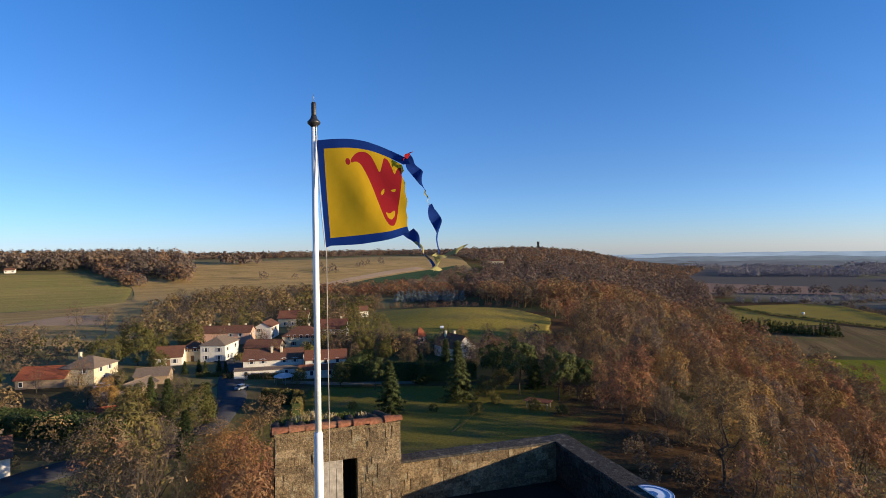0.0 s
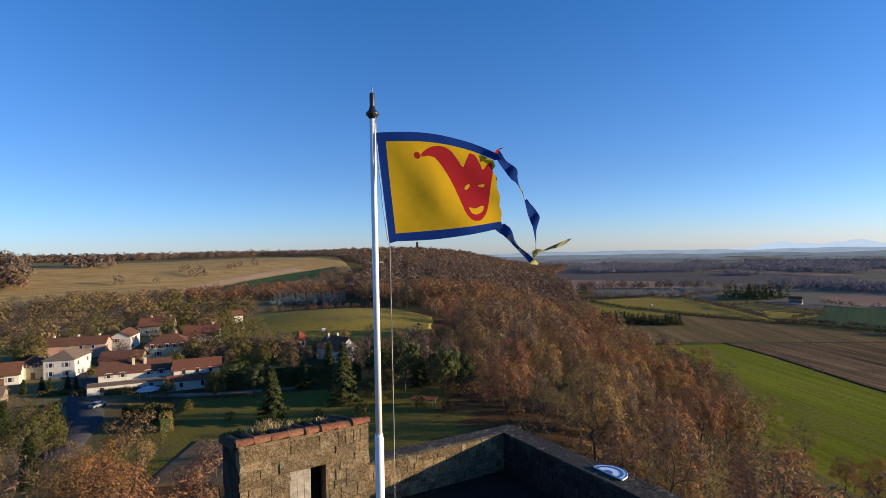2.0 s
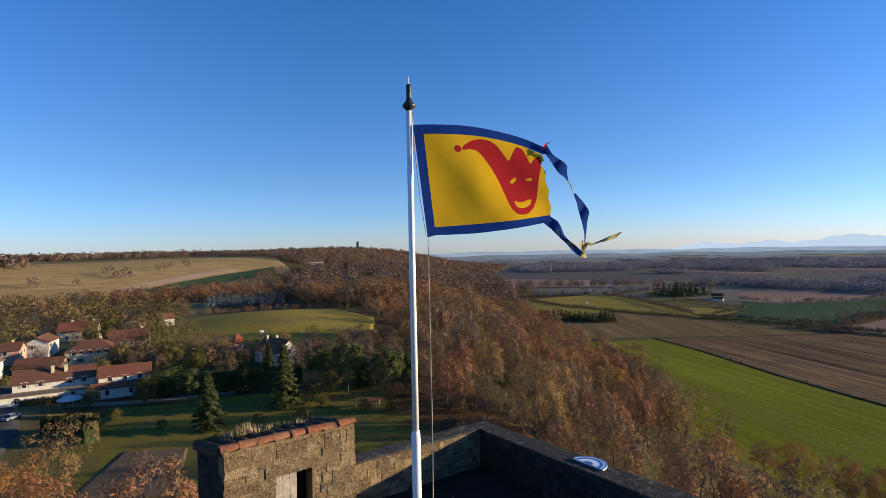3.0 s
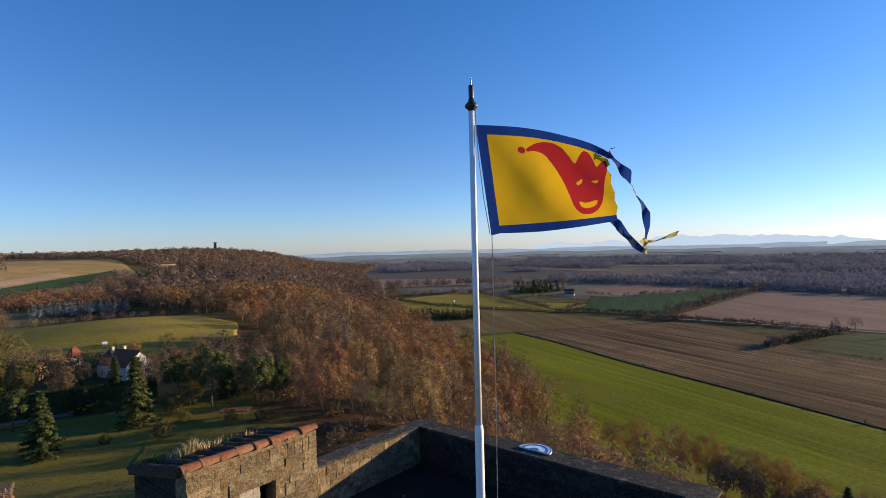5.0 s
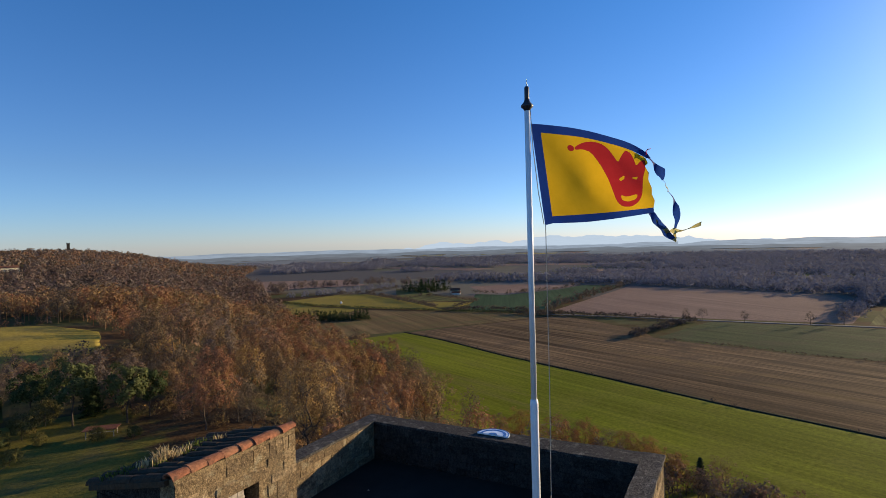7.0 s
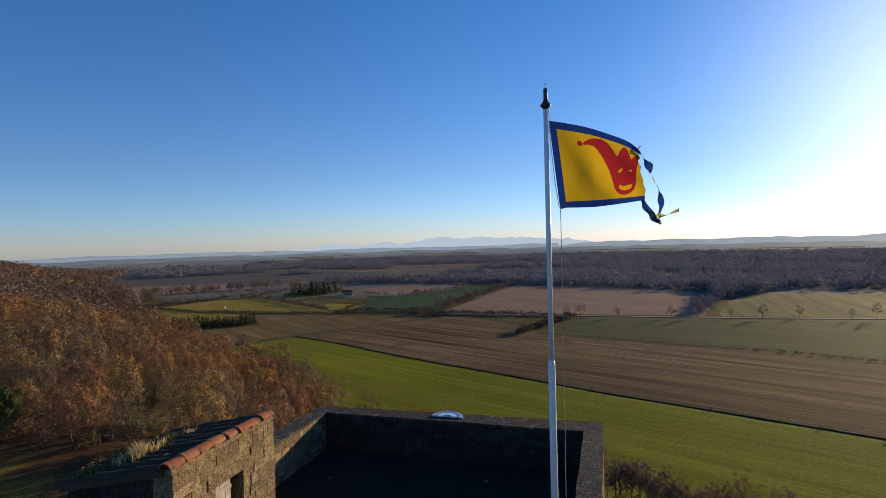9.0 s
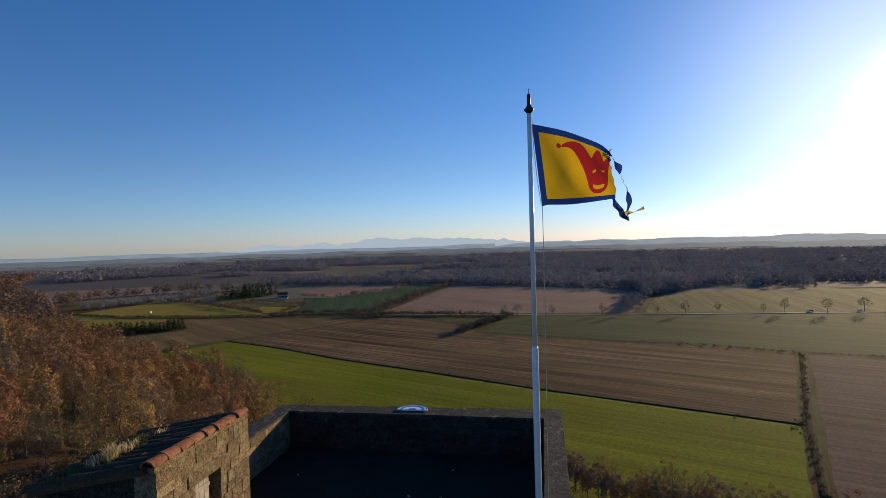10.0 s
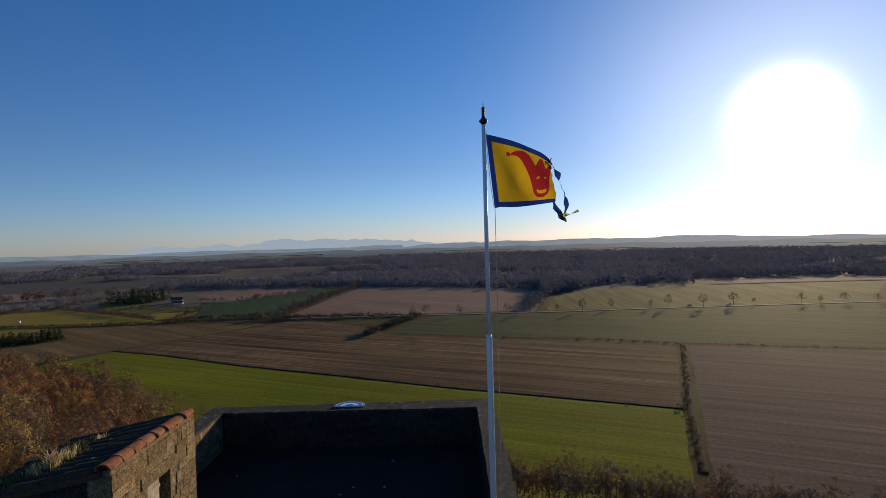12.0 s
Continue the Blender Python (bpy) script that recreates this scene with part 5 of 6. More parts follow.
CLOSE = [template(200 + k, 1, 0.33, 900, 0.03, True, 0.3, False, 0.1) for k in range(4)]
MID = [template(100 + k, 1, 0.34, 400, 0.05, True, 0.2, False, 0.1) for k in range(5)]
BUSHY = [template(105 + k, 1, 0.5, 260, 0.075, False, 0, False, 0.0) for k in range(4)]
BUSHF = [template(175 + k, 1, 0.48, 220, 0.085, False, 0, False, 0.0) for k in range(4)]
MID_BARE = [template(110 + k, 1, 0.32, 400, 0.036, True, 0.8) for k in range(3)]
FARW = [template(120 + k, 1, 0.46, 64, 0.17, False, 0, False, 0.0) for k in range(5)]
FINE = [template(160 + k, 1, 0.42, 150, 0.105, False, 0, False, 0.0) for k in range(5)]
WIDE = [template(220 + k, 1, 0.8, 76, 0.2, False, 0, False, 0.0) for k in range(5)]
FAR_CONE = [template(130 + k, 1, 0.24, 120, 0.085, True, 0, True) for k in range(2)]


def mixed_wood(label, points, light, heights, weights=(0.5, 0.3, 0.2), warm="leaf_rust"):
    """A wood of rusty, dull and bare trees."""
    u = rng.random(len(points))
    a, b = weights[0], weights[0] + weights[1]
    # distant woods take the colours with haze mixed in
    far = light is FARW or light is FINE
    wood("woodland", label + (", rusty brown" if warm == "leaf_rust" else ", olive green"), points[u < a], light, heights, M["hazed_rust" if far else warm])
    wood("woodland", label + ", dull brown", points[(u >= a) & (u < b)], light, heights, M["hazed_dull" if far else "leaf_dull"])
    wood("woodland", label + ", nearly bare", points[u >= b], MID_BARE if any(light is q for q in (MID, CLOSE, BUSHF)) else light, heights, M["twig"])


at_foot = (rest_near[:, 0] > 52) & (rest_near[:, 1] < 112)
mixed_wood("trees on the slope below the tower", rest_near[~low_near & ~at_foot], CLOSE, (11, 18))
mixed_wood("young trees and scrub low on the slope", rest_near[~low_near & at_foot], CLOSE, (3, 6))
mixed_wood("low trees beside the gardens", rest_near[low_near], BUSHY, (5, 8))
under = scatter(10, 150, 40, 240, 6.2, lambda x, y: (x > np.interp(y, [40, 80, 110, 130, 150, 165, 200, 226, 240], [18, 24, 27, 26, 18, 8, 6, 28, 38])) & (x < np.interp(y, EAST_Y, EAST_X)))
mixed_wood("brown undergrowth of the wood", under, BUSHY, (1.6, 4.2), (0.3, 0.4, 0.3))
slope = scatter(-60, 230, 230, 480, 10, lambda x, y: in_belt(x, y) & (y > 228))
beside = (slope[:, 0] < 84) & (slope[:, 1] < 352)
mixed_wood("wooded slope above the plain", slope[~beside], MID, (9, 18))
mixed_wood("lower trees beside the meadow", slope[beside], MID, (6.5, 11))
mixed_wood("wooded ridge running to the hill", scatter(-100, 420, 480, 900, 11.8, lambda x, y: in_belt(x, y) & ~((np.abs(x - 24) < 16) & (y > 830))), FINE, (8, 17))
mixed_wood("far wooded hill", scatter(-300, 700, 900, 1900, 17, lambda x, y: in_belt(x, y) & ~((np.abs(x - 26) < 18) & (y < 930))), FARW, (7, 15), (0.42, 0.36, 0.22))
for label, poly, gap, light, hs, ws in [
        ("wood behind the meadow", [(-160, 452), (-80, 452), (-6, 440), (-4, 520), (-60, 545), (-130, 540)], 8.5, BUSHF, (6, 12), (0.5, 0.35, 0.15)),
        ("brushwood behind the meadow", [(-92, 352), (0, 352), (24, 346), (24, 362), (-90, 366)], 5, BUSHF, (2, 4.5), (0.5, 0.3, 0.2)),
        ("bare trees and brush west of the village", [(-236, 264), (-150, 214), (-145, 180), (-162, 165), (-262, 232)], 10, BUSHF, (3, 9), (0.3, 0.35, 0.35)),
        ("trees before the far house", [(-60, 640), (0, 640), (0, 760), (-40, 780)], 13, FINE, (6, 11), (0.4, 0.4, 0.2)),
        ("trees behind the village", [(-172, 248), (-137, 240), (-116, 262), (-112, 330), (-130, 420), (-160, 490), (-245, 455), (-235, 385), (-205, 335), (-190, 285)], 9, BUSHF, (4, 12), (0.22, 0.36, 0.42)),
        ("trees beyond the red roofs", [(-118, 300), (-70, 262), (-62, 300), (-70, 380), (-120, 420)], 7, BUSHF, (5, 10), (0.3, 0.4, 0.3)),
        ("trees south of the meadow", [(-75, 235), (-62, 205), (-48, 196), (32, 190), (44, 226), (34, 234), (10, 212), (-12, 208), (-44, 222), (-84, 256)], 6.5, BUSHY, (4, 7.5), (0.3, 0.45, 0.25)),
        ("wood on the rise", [(-640, 520), (-510, 550), (-456, 570), (-432, 602), (-385, 560), (-290, 524), (-345, 625), (-420, 730), (-560, 800), (-800, 700)], 10, FINE, (13, 20), (0.3, 0.45, 0.25)),
        ("tongue of trees on the rise", [(-447, 586), (-396, 544), (-332, 492), (-321, 500), (-345, 526), (-424, 594)], 7, FINE, (8, 13), (0.5, 0.3, 0.2)),
        ("trees along the skyline", [(-560, 930), (-220, 1180), (-180, 1280), (-620, 1040)], 13, FARW, (10, 15), (0.4, 0.4, 0.2)),
        ("trees at the field corner", [(-335, 690), (-300, 705), (-300, 735), (-335, 715)], 9, FARW, (12, 17), (0.5, 0.4, 0.1)),
        ("far wooded upland", [(-180, 1180), (-60, 1000), (10, 900), (10, 1300), (-40, 1400), (-220, 1250)], 14, FARW, (9, 13), (0.4, 0.4, 0.2)),
        ("trees past the green strips", [(-110, 560), (-60, 545), (-10, 560), (-10, 640), (-60, 650)], 12, FINE, (6, 11), (0.5, 0.4, 0.1)),
        ("far woods behind the rise", [(-900, 900), (-300, 1300), (-100, 1500), (-300, 1700), (-1300, 1200)], 24, FARW, (11, 15), (0.4, 0.4, 0.2)),
        ("trees by the lower gardens", [(-160, 96), (-84, 84), (-70, 118), (-140, 140)], 7, BUSHY, (3, 7), (0.2, 0.5, 0.3))]:
    xs, ys = [p[0] for p in poly], [p[1] for p in poly]
    mixed_wood(label, scatter(min(xs), max(xs), min(ys), max(ys), gap, lambda x, y: inside(poly, x, y)), light, hs, ws, "leaf_olive" if (light is BUSHY or light is BUSHF) and "meadow" not in label else "leaf_rust")

# trees scattered over the tan field
wood("woodland", "small trees dotted over the tan field", np.array([(-214, 696), (-213, 713), (-210, 603), (-167, 759), (-165, 786), (-170, 743), (-192, 663), (-186, 674), (-147, 793), (-237, 579)]), FINE, (7, 13), M["hazed_dull"])

# dark evergreens
wood("woodland", "dark evergreen clump on the plain", scatter(196, 262, 384, 460, 3.6, lambda x, y: inside([(200, 436), (212, 414), (248, 396), (256, 408), (232, 430), (206, 452)], x, y)), FAR_CONE, (5, 10), M["needle"])
wood("woodland", "bluish young conifers behind the meadow", scatter(-70, 0, 400, 455, 4.5, lambda x, y: inside([(-68, 408), (-14, 418), (-14, 450), (-64, 440)], x, y)), FAR_CONE, (6, 9), M["blue_needle"])
wood("woodland", "dark trees sheltering the farm", scatter(432, 480, 548, 600, 8, lambda x, y: x > 0), FAR_CONE, (10, 17), M["needle"])
wood("woodland", "evergreens among the houses", np.array([(-130, 268), (-124, 276), (-118, 262), (-150, 285), (-160, 300), (-88, 262), (-52, 236), (-48, 246), (-44, 240), (-60, 255), (-56, 268)]), MID, (7, 12), M["leaf_olive"])


def along(pts, gap, jitter):
    p = np.array(pts, float)
    s = np.r_[0, np.cumsum(np.hypot(*np.diff(p, axis=0).T))]
    f = np.arange(0, s[-1], gap) + rng.uniform(-0.4, 0.4, int(np.ceil(s[-1] / gap))) * gap
    return np.stack([np.interp(f, s, p[:, 0]), np.interp(f, s, p[:, 1])], 1) + rng.normal(0, jitter, (len(f), 2))


BUSH = [template(140 + k, 1, 0.75, 60, 0.2, False) for k in range(3)]
# ditches and hedges of the plain
DITCH = [(206, -4), (207.5, 39), (209, 91), (214, 148), (218, 209), (227, 272), (229, 320)]
wood("hedge", "dark brush along a ditch", along(DITCH, 1.6, 0.3), BUSH, (0.3, 0.75), M["twig"])
wood("hedge", "a few bushes along a ditch", along(DITCH, 17, 0.5), BUSH, (0.8, 1.5), M["twig"])
wood("hedge", "dark brush between two fields", along([(150, -6.5), (206, -5), (272, -7), (329, -8)], 1.0, 0.7), BUSH, (0.4, 1.0), M["leaf_dull"])
wood("hedge", "low hedge on the plain", along([(330, -8), (333, 38), (326, 93), (325, 137), (320, 178)], 2.2, 0.5), BUSH, (0.5, 1.6), M["twig"])
wood("hedge", "low hedge behind the ploughed field", along([(332, -9), (338, -110), (347, -205)], 2.4, 0.5), BUSH, (0.5, 1.4), M["twig"])
wood("hedge", "thick hedge along the lane", along([(361, 308), (373, 287), (388, 250), (404, 208)], 1.6, 1.2), BUSH, (1.6, 4), M["twig"])
wood("hedge", "thicket at the field corner", along([(314, 190), (345, 192), (385, 190), (402, 190)], 1.3, 2.2), BUSH, (1.5, 5), M["twig"])
wood("hedge", "brushwood round a pond at the lane", along([(350, 318), (362, 304), (372, 296)], 1.2, 4.0), BUSH, (1.5, 4.5), M["twig"])
wood("hedge", "dark straight hedge on the plain", along([(259, 612), (267, 529), (305, 437), (330, 384), (361, 308)], 1.2, 0.7), BUSH, (1.0, 2.6), M["needle"])
wood("hedge", "hedge at the dark field's foot", along([(330, 386), (350, 382), (384, 319)], 1.4, 1.4), BUSH, (1.4, 4.0), M["twig"])
wood("hedge", "row of hedge trees", along([(386, 316), (660, 396)], 8, 1.5), FINE, (5, 11), M["twig"])
wood("hedge", "trees beside the road", along([(404, 208), (420, 168), (460, 79), (519, -52), (565, -177)], 26, 3), MID_BARE, (6, 12), M["twig"])
wood("hedge", "hedges round the paddocks", along([(352, 627), (378, 601), (363, 517), (339, 418)], 3, 1.5), BUSH, (1.5, 5), M["twig"])
wood("hedge", "hedges round the paddocks", along([(364, 520), (412, 514), (404, 424), (350, 402)], 4, 1.5), BUSH, (1.2, 4), M["twig"])
wood("hedge", "hedges round the paddocks", along([(378, 603), (451, 642), (455, 574)], 5, 2), BUSH, (1.5, 5), M["twig"])
wood("hedge", "hedges behind the farm", along([(462, 490), (480, 450), (565, 440), (642, 456)], 5, 2), BUSH, (1.5, 5), M["twig"])
wood("hedge", "trees at the pale field's corner", along([(474, 112), (520, 118), (560, 118)], 4, 4), FINE, (6, 11), M["hazed_twig"])
wood("woodland", "dark wood at the corner of the pale field", scatter(540, 720, 70, 190, 8, lambda x, y: inside([(545, 116), (600, 112), (655, 88), (705, 80), (715, 165), (668, 165), (640, 135)], x, y)), FINE, (8, 14), M["hazed_twig"])
wood("woodland", "row of reddish trees below the ridge", along([(300, 700), (330, 770), (400, 758), (468, 728), (540, 640)], 6, 6), FINE, (8, 14), M["hazed_dull"])
wood("woodland", "row of trees beyond the paddocks", along([(290, 640), (352, 634), (400, 650), (470, 660)], 7, 3), FINE, (5, 10), M["hazed_twig"])
# woods of the far plain


def wooded(x, y):
    """Where woods stand on the plain: broad belts across the view with clearings, closed to the south-east."""
    d, a = np.hypot(x, y), np.degrees(np.arctan2(y, x))
    field_noise = np.array([noise.noise(Vector((u * 0.0016 + 7, v * 0.0016, 3.0))) + 0.45 * noise.noise(Vector((u * 0.006, v * 0.006, 9.0))) for u, v in zip(x, y)])
    ok = (field_noise > np.where(a < 27, -0.55, -0.10)) & (x > np.interp(y, FOOT_Y, FOOT_X) + 60) & (a > -42) & (a < 84)
    near_edge = np.where(y < 400, np.interp(y, [-600, -240, -144, 76, 165, 280, 400], [820, 780, 775, 720, 672, 672, 672]), np.interp(y, [400, 520, 740, 1000], [690, 640, 560, 530]))
    ok &= x > near_edge
    for q4 in FAR_FIELDS:
        ok &= ~inside(q4, x, y)
    return ok


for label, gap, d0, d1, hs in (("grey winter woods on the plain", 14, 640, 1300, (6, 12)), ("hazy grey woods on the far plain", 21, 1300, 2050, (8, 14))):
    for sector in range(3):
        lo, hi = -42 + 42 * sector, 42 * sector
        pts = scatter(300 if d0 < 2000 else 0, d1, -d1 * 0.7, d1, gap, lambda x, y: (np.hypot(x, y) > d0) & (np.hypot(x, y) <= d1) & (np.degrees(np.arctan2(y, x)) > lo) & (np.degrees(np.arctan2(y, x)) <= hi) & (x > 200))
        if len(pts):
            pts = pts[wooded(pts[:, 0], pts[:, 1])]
        wood("woodland", label, pts, WIDE, hs, M["hazed_twig"])
white_tank = thing("silo", "round white tank standing in a paddock", "tank", pose(299, 531, float(land(299, 531))))
part("shell", lathe(bmesh.new(), [(1.2, -0.2), (1.2, 1.5), (1.05, 1.9), (0.6, 2.2), (0.1, 2.3)], 18), M["car_white"], white_tank, smooth=True)

# ---- village houses ----
def house(name, label, x, y, w, d, wall_h, roof_h, wall, roof_m, turn=0.0, hip=False, along_x=True, windows=(), chimneys=(), floors=1, shutters="shutter_grey", door_at=None, over=0.45, category="house", z=None):
    """A house: walls with gables, a tiled roof with thickness, windows (side, place along it, storey), chimneys."""
    base = float(land(x, y)) if z is None else z
    ob = thing(name, label, category, pose(x, y, base, 0, 0, turn + (13 if y < 310 else 0)))
    bm = bmesh.new()
    hx, hy = w / 2, d / 2
    lo = [bm.verts.new((sx * hx, sy * hy, -1.0)) for sx, sy in ((-1, -1), (1, -1), (1, 1), (-1, 1))]
    hi = [bm.verts.new((v.co.x, v.co.y, wall_h)) for v in lo]
    for k in range(4):
        bm.faces.new((lo[k], lo[(k + 1) % 4], hi[(k + 1) % 4], hi[k]))
    if not hip:
        if along_x:
            ra, rb = bm.verts.new((-hx, 0, wall_h + roof_h)), bm.verts.new((hx, 0, wall_h + roof_h))
            bm.faces.new((hi[1], hi[2], rb))
            bm.faces.new((hi[3], hi[0], ra))
        else:
            ra, rb = bm.verts.new((0, -hy, wall_h + roof_h)), bm.verts.new((0, hy, wall_h + roof_h))
            bm.faces.new((hi[0], hi[1], ra))
            bm.faces.new((hi[2], hi[3], rb))
    part("wall", bm, M[wall], ob)
    # roof: an outer skin with eaves, 0.16 thick
    ox, oy = hx + over, hy + over
    drop = roof_h / (hy if along_x else hx) * over
    if hip:
        e = min(hx, hy) * 0.92
        ridge = [(-(ox - e), 0), (ox - e, 0)] if along_x else [(0, -(oy - e)), (0, oy - e)]
        if along_x and ox - e < 0.2:
            ridge = [(-0.15, 0), (0.15, 0)]
        if not along_x and oy - e < 0.2:
            ridge = [(0, -0.15), (0, 0.15)]
    else:
        ridge = [(-ox * 1.0, 0), (ox, 0)] if along_x else [(0, -oy), (0, oy)]
    bm = bmesh.new()
    for lift in (0.18, 0.03):
        c4 = [bm.verts.new((sx * ox, sy * oy, wall_h - drop + lift)) for sx, sy in ((-1, -1), (1, -1), (1, 1), (-1, 1))]
        r2 = [bm.verts.new((*p, wall_h + roof_h + lift)) for p in ridge]
        if along_x:
            fs = [(c4[0], c4[1], r2[1], r2[0]), (c4[2], c4[3], r2[0], r2[1]), (c4[1], c4[2], r2[1]), (c4[3], c4[0], r2[0])]
        else:
            fs = [(c4[1], c4[2], r2[1], r2[0]), (c4[3], c4[0], r2[0], r2[1]), (c4[0], c4[1], r2[0]), (c4[2], c4[3], r2[1])]
        for f in (fs if hip else fs[:2]):
            bm.faces.new(f)
        if lift > 0.1:
            top4, topr = c4, r2
    for k in range(4):
        if hip or (k in (0, 2)) == along_x:
            bm.faces.new((top4[k], top4[(k + 1) % 4], c4[(k + 1) % 4], c4[k]))
    if not hip:
        for k, r in (((1, 1), (2, 1), (3, 0), (0, 0)) if along_x else ((0, 0), (1, 0), (2, 1), (3, 1))):
            bm.faces.new((top4[k], topr[r], r2[r], c4[k]))
    rf = part("roof", bm, M[roof_m], ob)
    ridge_bm = tube(bmesh.new(), [(*p, wall_h + roof_h + 0.2) for p in ridge], [0.16, 0.16], 6)
    part("ridge_tile", ridge_bm, M[roof_m], rf)
    for cx, cy in chimneys:
        top = wall_h + roof_h + 0.9
        bm = box(bmesh.new(), cx - 0.35, cx + 0.35, cy - 0.45, cy + 0.45, wall_h, top, 0.03)
        box(bm, cx - 0.42, cx + 0.42, cy - 0.52, cy + 0.52, top + 0.001, top + 0.14, 0.03)
        part("chimney", bm, M["cream_wall"], ob)
    for side, u, storey in windows:
        ww, wh, z0 = 0.95, 1.35, 0.9 + storey * 2.75
        win = new("window")
        win.parent = ob
        p = {"f": ((u, -hy, z0), 0), "r": ((hx, u, z0), 90), "l": ((-hx, u, z0), -90), "b": ((u, hy, z0), 180)}[side]
        win.matrix_local = pose(*p[0], 0, 0, p[1])
        part("frame", box(box(box(box(bmesh.new(), -ww / 2 - 0.1, -ww / 2, -0.06, 0.05, -0.1, wh + 0.1), ww / 2, ww / 2 + 0.1, -0.06, 0.05, -0.1, wh + 0.1), -ww / 2, ww / 2, -0.06, 0.05, wh, wh + 0.1), -ww / 2, ww / 2, -0.09, 0.05, -0.1, 0), M["frame_white"], win)
        part("pane", box(bmesh.new(), -ww / 2, ww / 2, -0.025, 0.01, 0, wh), M["glass"], win)
        if shutters:
            for sx in (-1, 1):
                part("shutter", box(bmesh.new(), sx * (ww / 2 + 0.36) - 0.25, sx * (ww / 2 + 0.36) + 0.25, -0.07, -0.015, 0, wh, 0.01), M[shutters], win)
    if door_at is not None:
        part("door", box(bmesh.new(), door_at - 0.6, door_at + 0.6, -hy - 0.04, -hy + 0.02, 0, 2.15, 0.01), M["shutter_brown"], ob)
    return ob


house("barn", "long low barn with an orange tiled roof", -130.5, 156, 13, 10, 3.0, 2.6, "brown_wall", "roof_orange", 0, windows=[("f", -5, 0)], shutters=None, category="barn")
house("house", "cream farmhouse with a low hipped roof", -121, 161, 10, 11, 5.2, 2.6, "cream_wall", "roof_grey", -12, True, windows=[("r", -2.5, 1), ("r", 1.5, 1), ("r", -1, 0), ("f", 2, 1)], chimneys=[(-4, 1)])
house("shed", "long narrow shed with a grey roof", -97, 142, 5, 20, 2.3, 1.3, "brown_wall", "roof_grey", -16, along_x=False, category="shed")
house("shed", "small shed with a grey tiled roof", -100, 160, 9, 7, 2.6, 1.7, "brown_wall", "roof_grey", 5, category="shed")
house("hut", "little brick garden hut", -87, 122, 4.2, 3.6, 2.0, 1.3, "pink_wall", "roof_orange", 15, category="hut")
house("house", "white house in shade with a brown roof", -110.5, 187, 8.5, 8, 3.1, 3.0, "white_wall", "roof_brown", 5, windows=[("f", -2, 0), ("f", 2, 0)], door_at=0)
house("house", "small cream house with a brown roof", -106, 194, 7, 7, 4.6, 1.8, "cream_wall", "roof_brown", 0, True, windows=[("f", -1.6, 1), ("f", 1.4, 1)], shutters="shutter_brown", door_at=0.5)
house("house", "two-storey cream house with hipped grey-brown roof", -97.0, 196, 8.8, 13, 6.0, 2.3, "white_wall", "roof_grey", -9, True, False,
      windows=[("f", -2.4, 1), ("f", 2.2, 1), ("f", -2.4, 0), ("f", 2.2, 0), ("r", -4, 1), ("r", 3.5, 1), ("r", -3.5, 0)])
house("house", "long house with brown roof and pink end wall", -111, 228, 24, 9, 5.4, 2.2, "pink_wall", "roof_brown", -4, windows=[("r", -2, 1), ("r", 2, 1), ("r", 0, 0), ("f", 8, 1), ("f", 4, 1)], chimneys=[(-6, 0.5), (2, 0.5), (9, 0.5)])
house("house", "house with low brown roof behind a yard", -84, 206, 13, 8, 2.8, 2.2, "brown_wall", "roof_brown", -10, windows=[("f", 3, 0)], shutters=None)
house("house", "narrow white house with a gabled end", -98, 243, 7, 13, 5.8, 1.9, "white_wall", "roof_brown", -8, along_x=False, windows=[("r", -3, 1), ("r", 1.5, 1), ("r", -3, 0), ("f", -1.5, 1)], shutters="shutter_brown")
house("house", "white house with red-tiled roof and cream gable", -99.5, 284, 15, 10, 4.2, 3.4, "cream_wall", "roof_red", -6, windows=[("f", -4, 0), ("f", 0, 0), ("f", 4, 0), ("r", 0, 0)], chimneys=[(-3, 0.8), (5.5, 0.8)])
house("house", "broad cream house with big brown roof", -74, 222, 15, 12, 4.6, 3.0, "cream_wall", "roof_brown", -5, True, windows=[("f", -5, 1), ("f", -2.5, 1), ("f", 0, 1), ("f", 2.5, 1), ("f", 5, 1), ("f", -3, 0), ("f", 3, 0)], shutters="shutter_brown", chimneys=[(2, 1)])
house("house", "house with red hipped roof and white gable", -67, 240, 13, 10, 4.2, 3.4, "white_wall", "roof_red", -8, windows=[("r", -2, 0), ("r", 2, 0)], chimneys=[(4, 0.8)])
house("house", "small white house half hidden by trees", -66, 300, 4.5, 6, 4.0, 2.2, "white_wall", "roof_brown", 10, windows=[("f", 0, 0)])
house("house", "long white house with dark brown roof", -68, 174.5, 18, 9.5, 4.7, 2.5, "white_wall", "roof_brown", 2, windows=[("f", -6.5, 1), ("f", -3, 1), ("f", 3.5, 1), ("f", 6.8, 1), ("r", -2, 1)], chimneys=[(-0.6, -1.5), (2.4, -1.5)])
house("annexe", "low white annexe with a flat pale roof", -66.5, 167.2, 21, 4.6, 2.5, 0.35, "white_wall", "roof_grey", 2, windows=[("f", -7, 0), ("f", 5, 0)], shutters=None, over=0.25, category="annexe")
house("house", "white house with weathered red roof", -50.5, 173.5, 12.5, 8, 4.9, 2.0, "white_wall", "roof_red", 1, windows=[("f", -3.6, 1), ("f", 0, 1), ("f", 3.6, 1)], shutters=None)
house("lean_to", "lean-to with a red tiled roof", -50.5, 167, 12.5, 4.4, 2.6, 1.0, "white_wall", "roof_red", 1, windows=[("f", -2.5, 0), ("f", 3, 0)], shutters=None, category="lean-to", over=0.3)
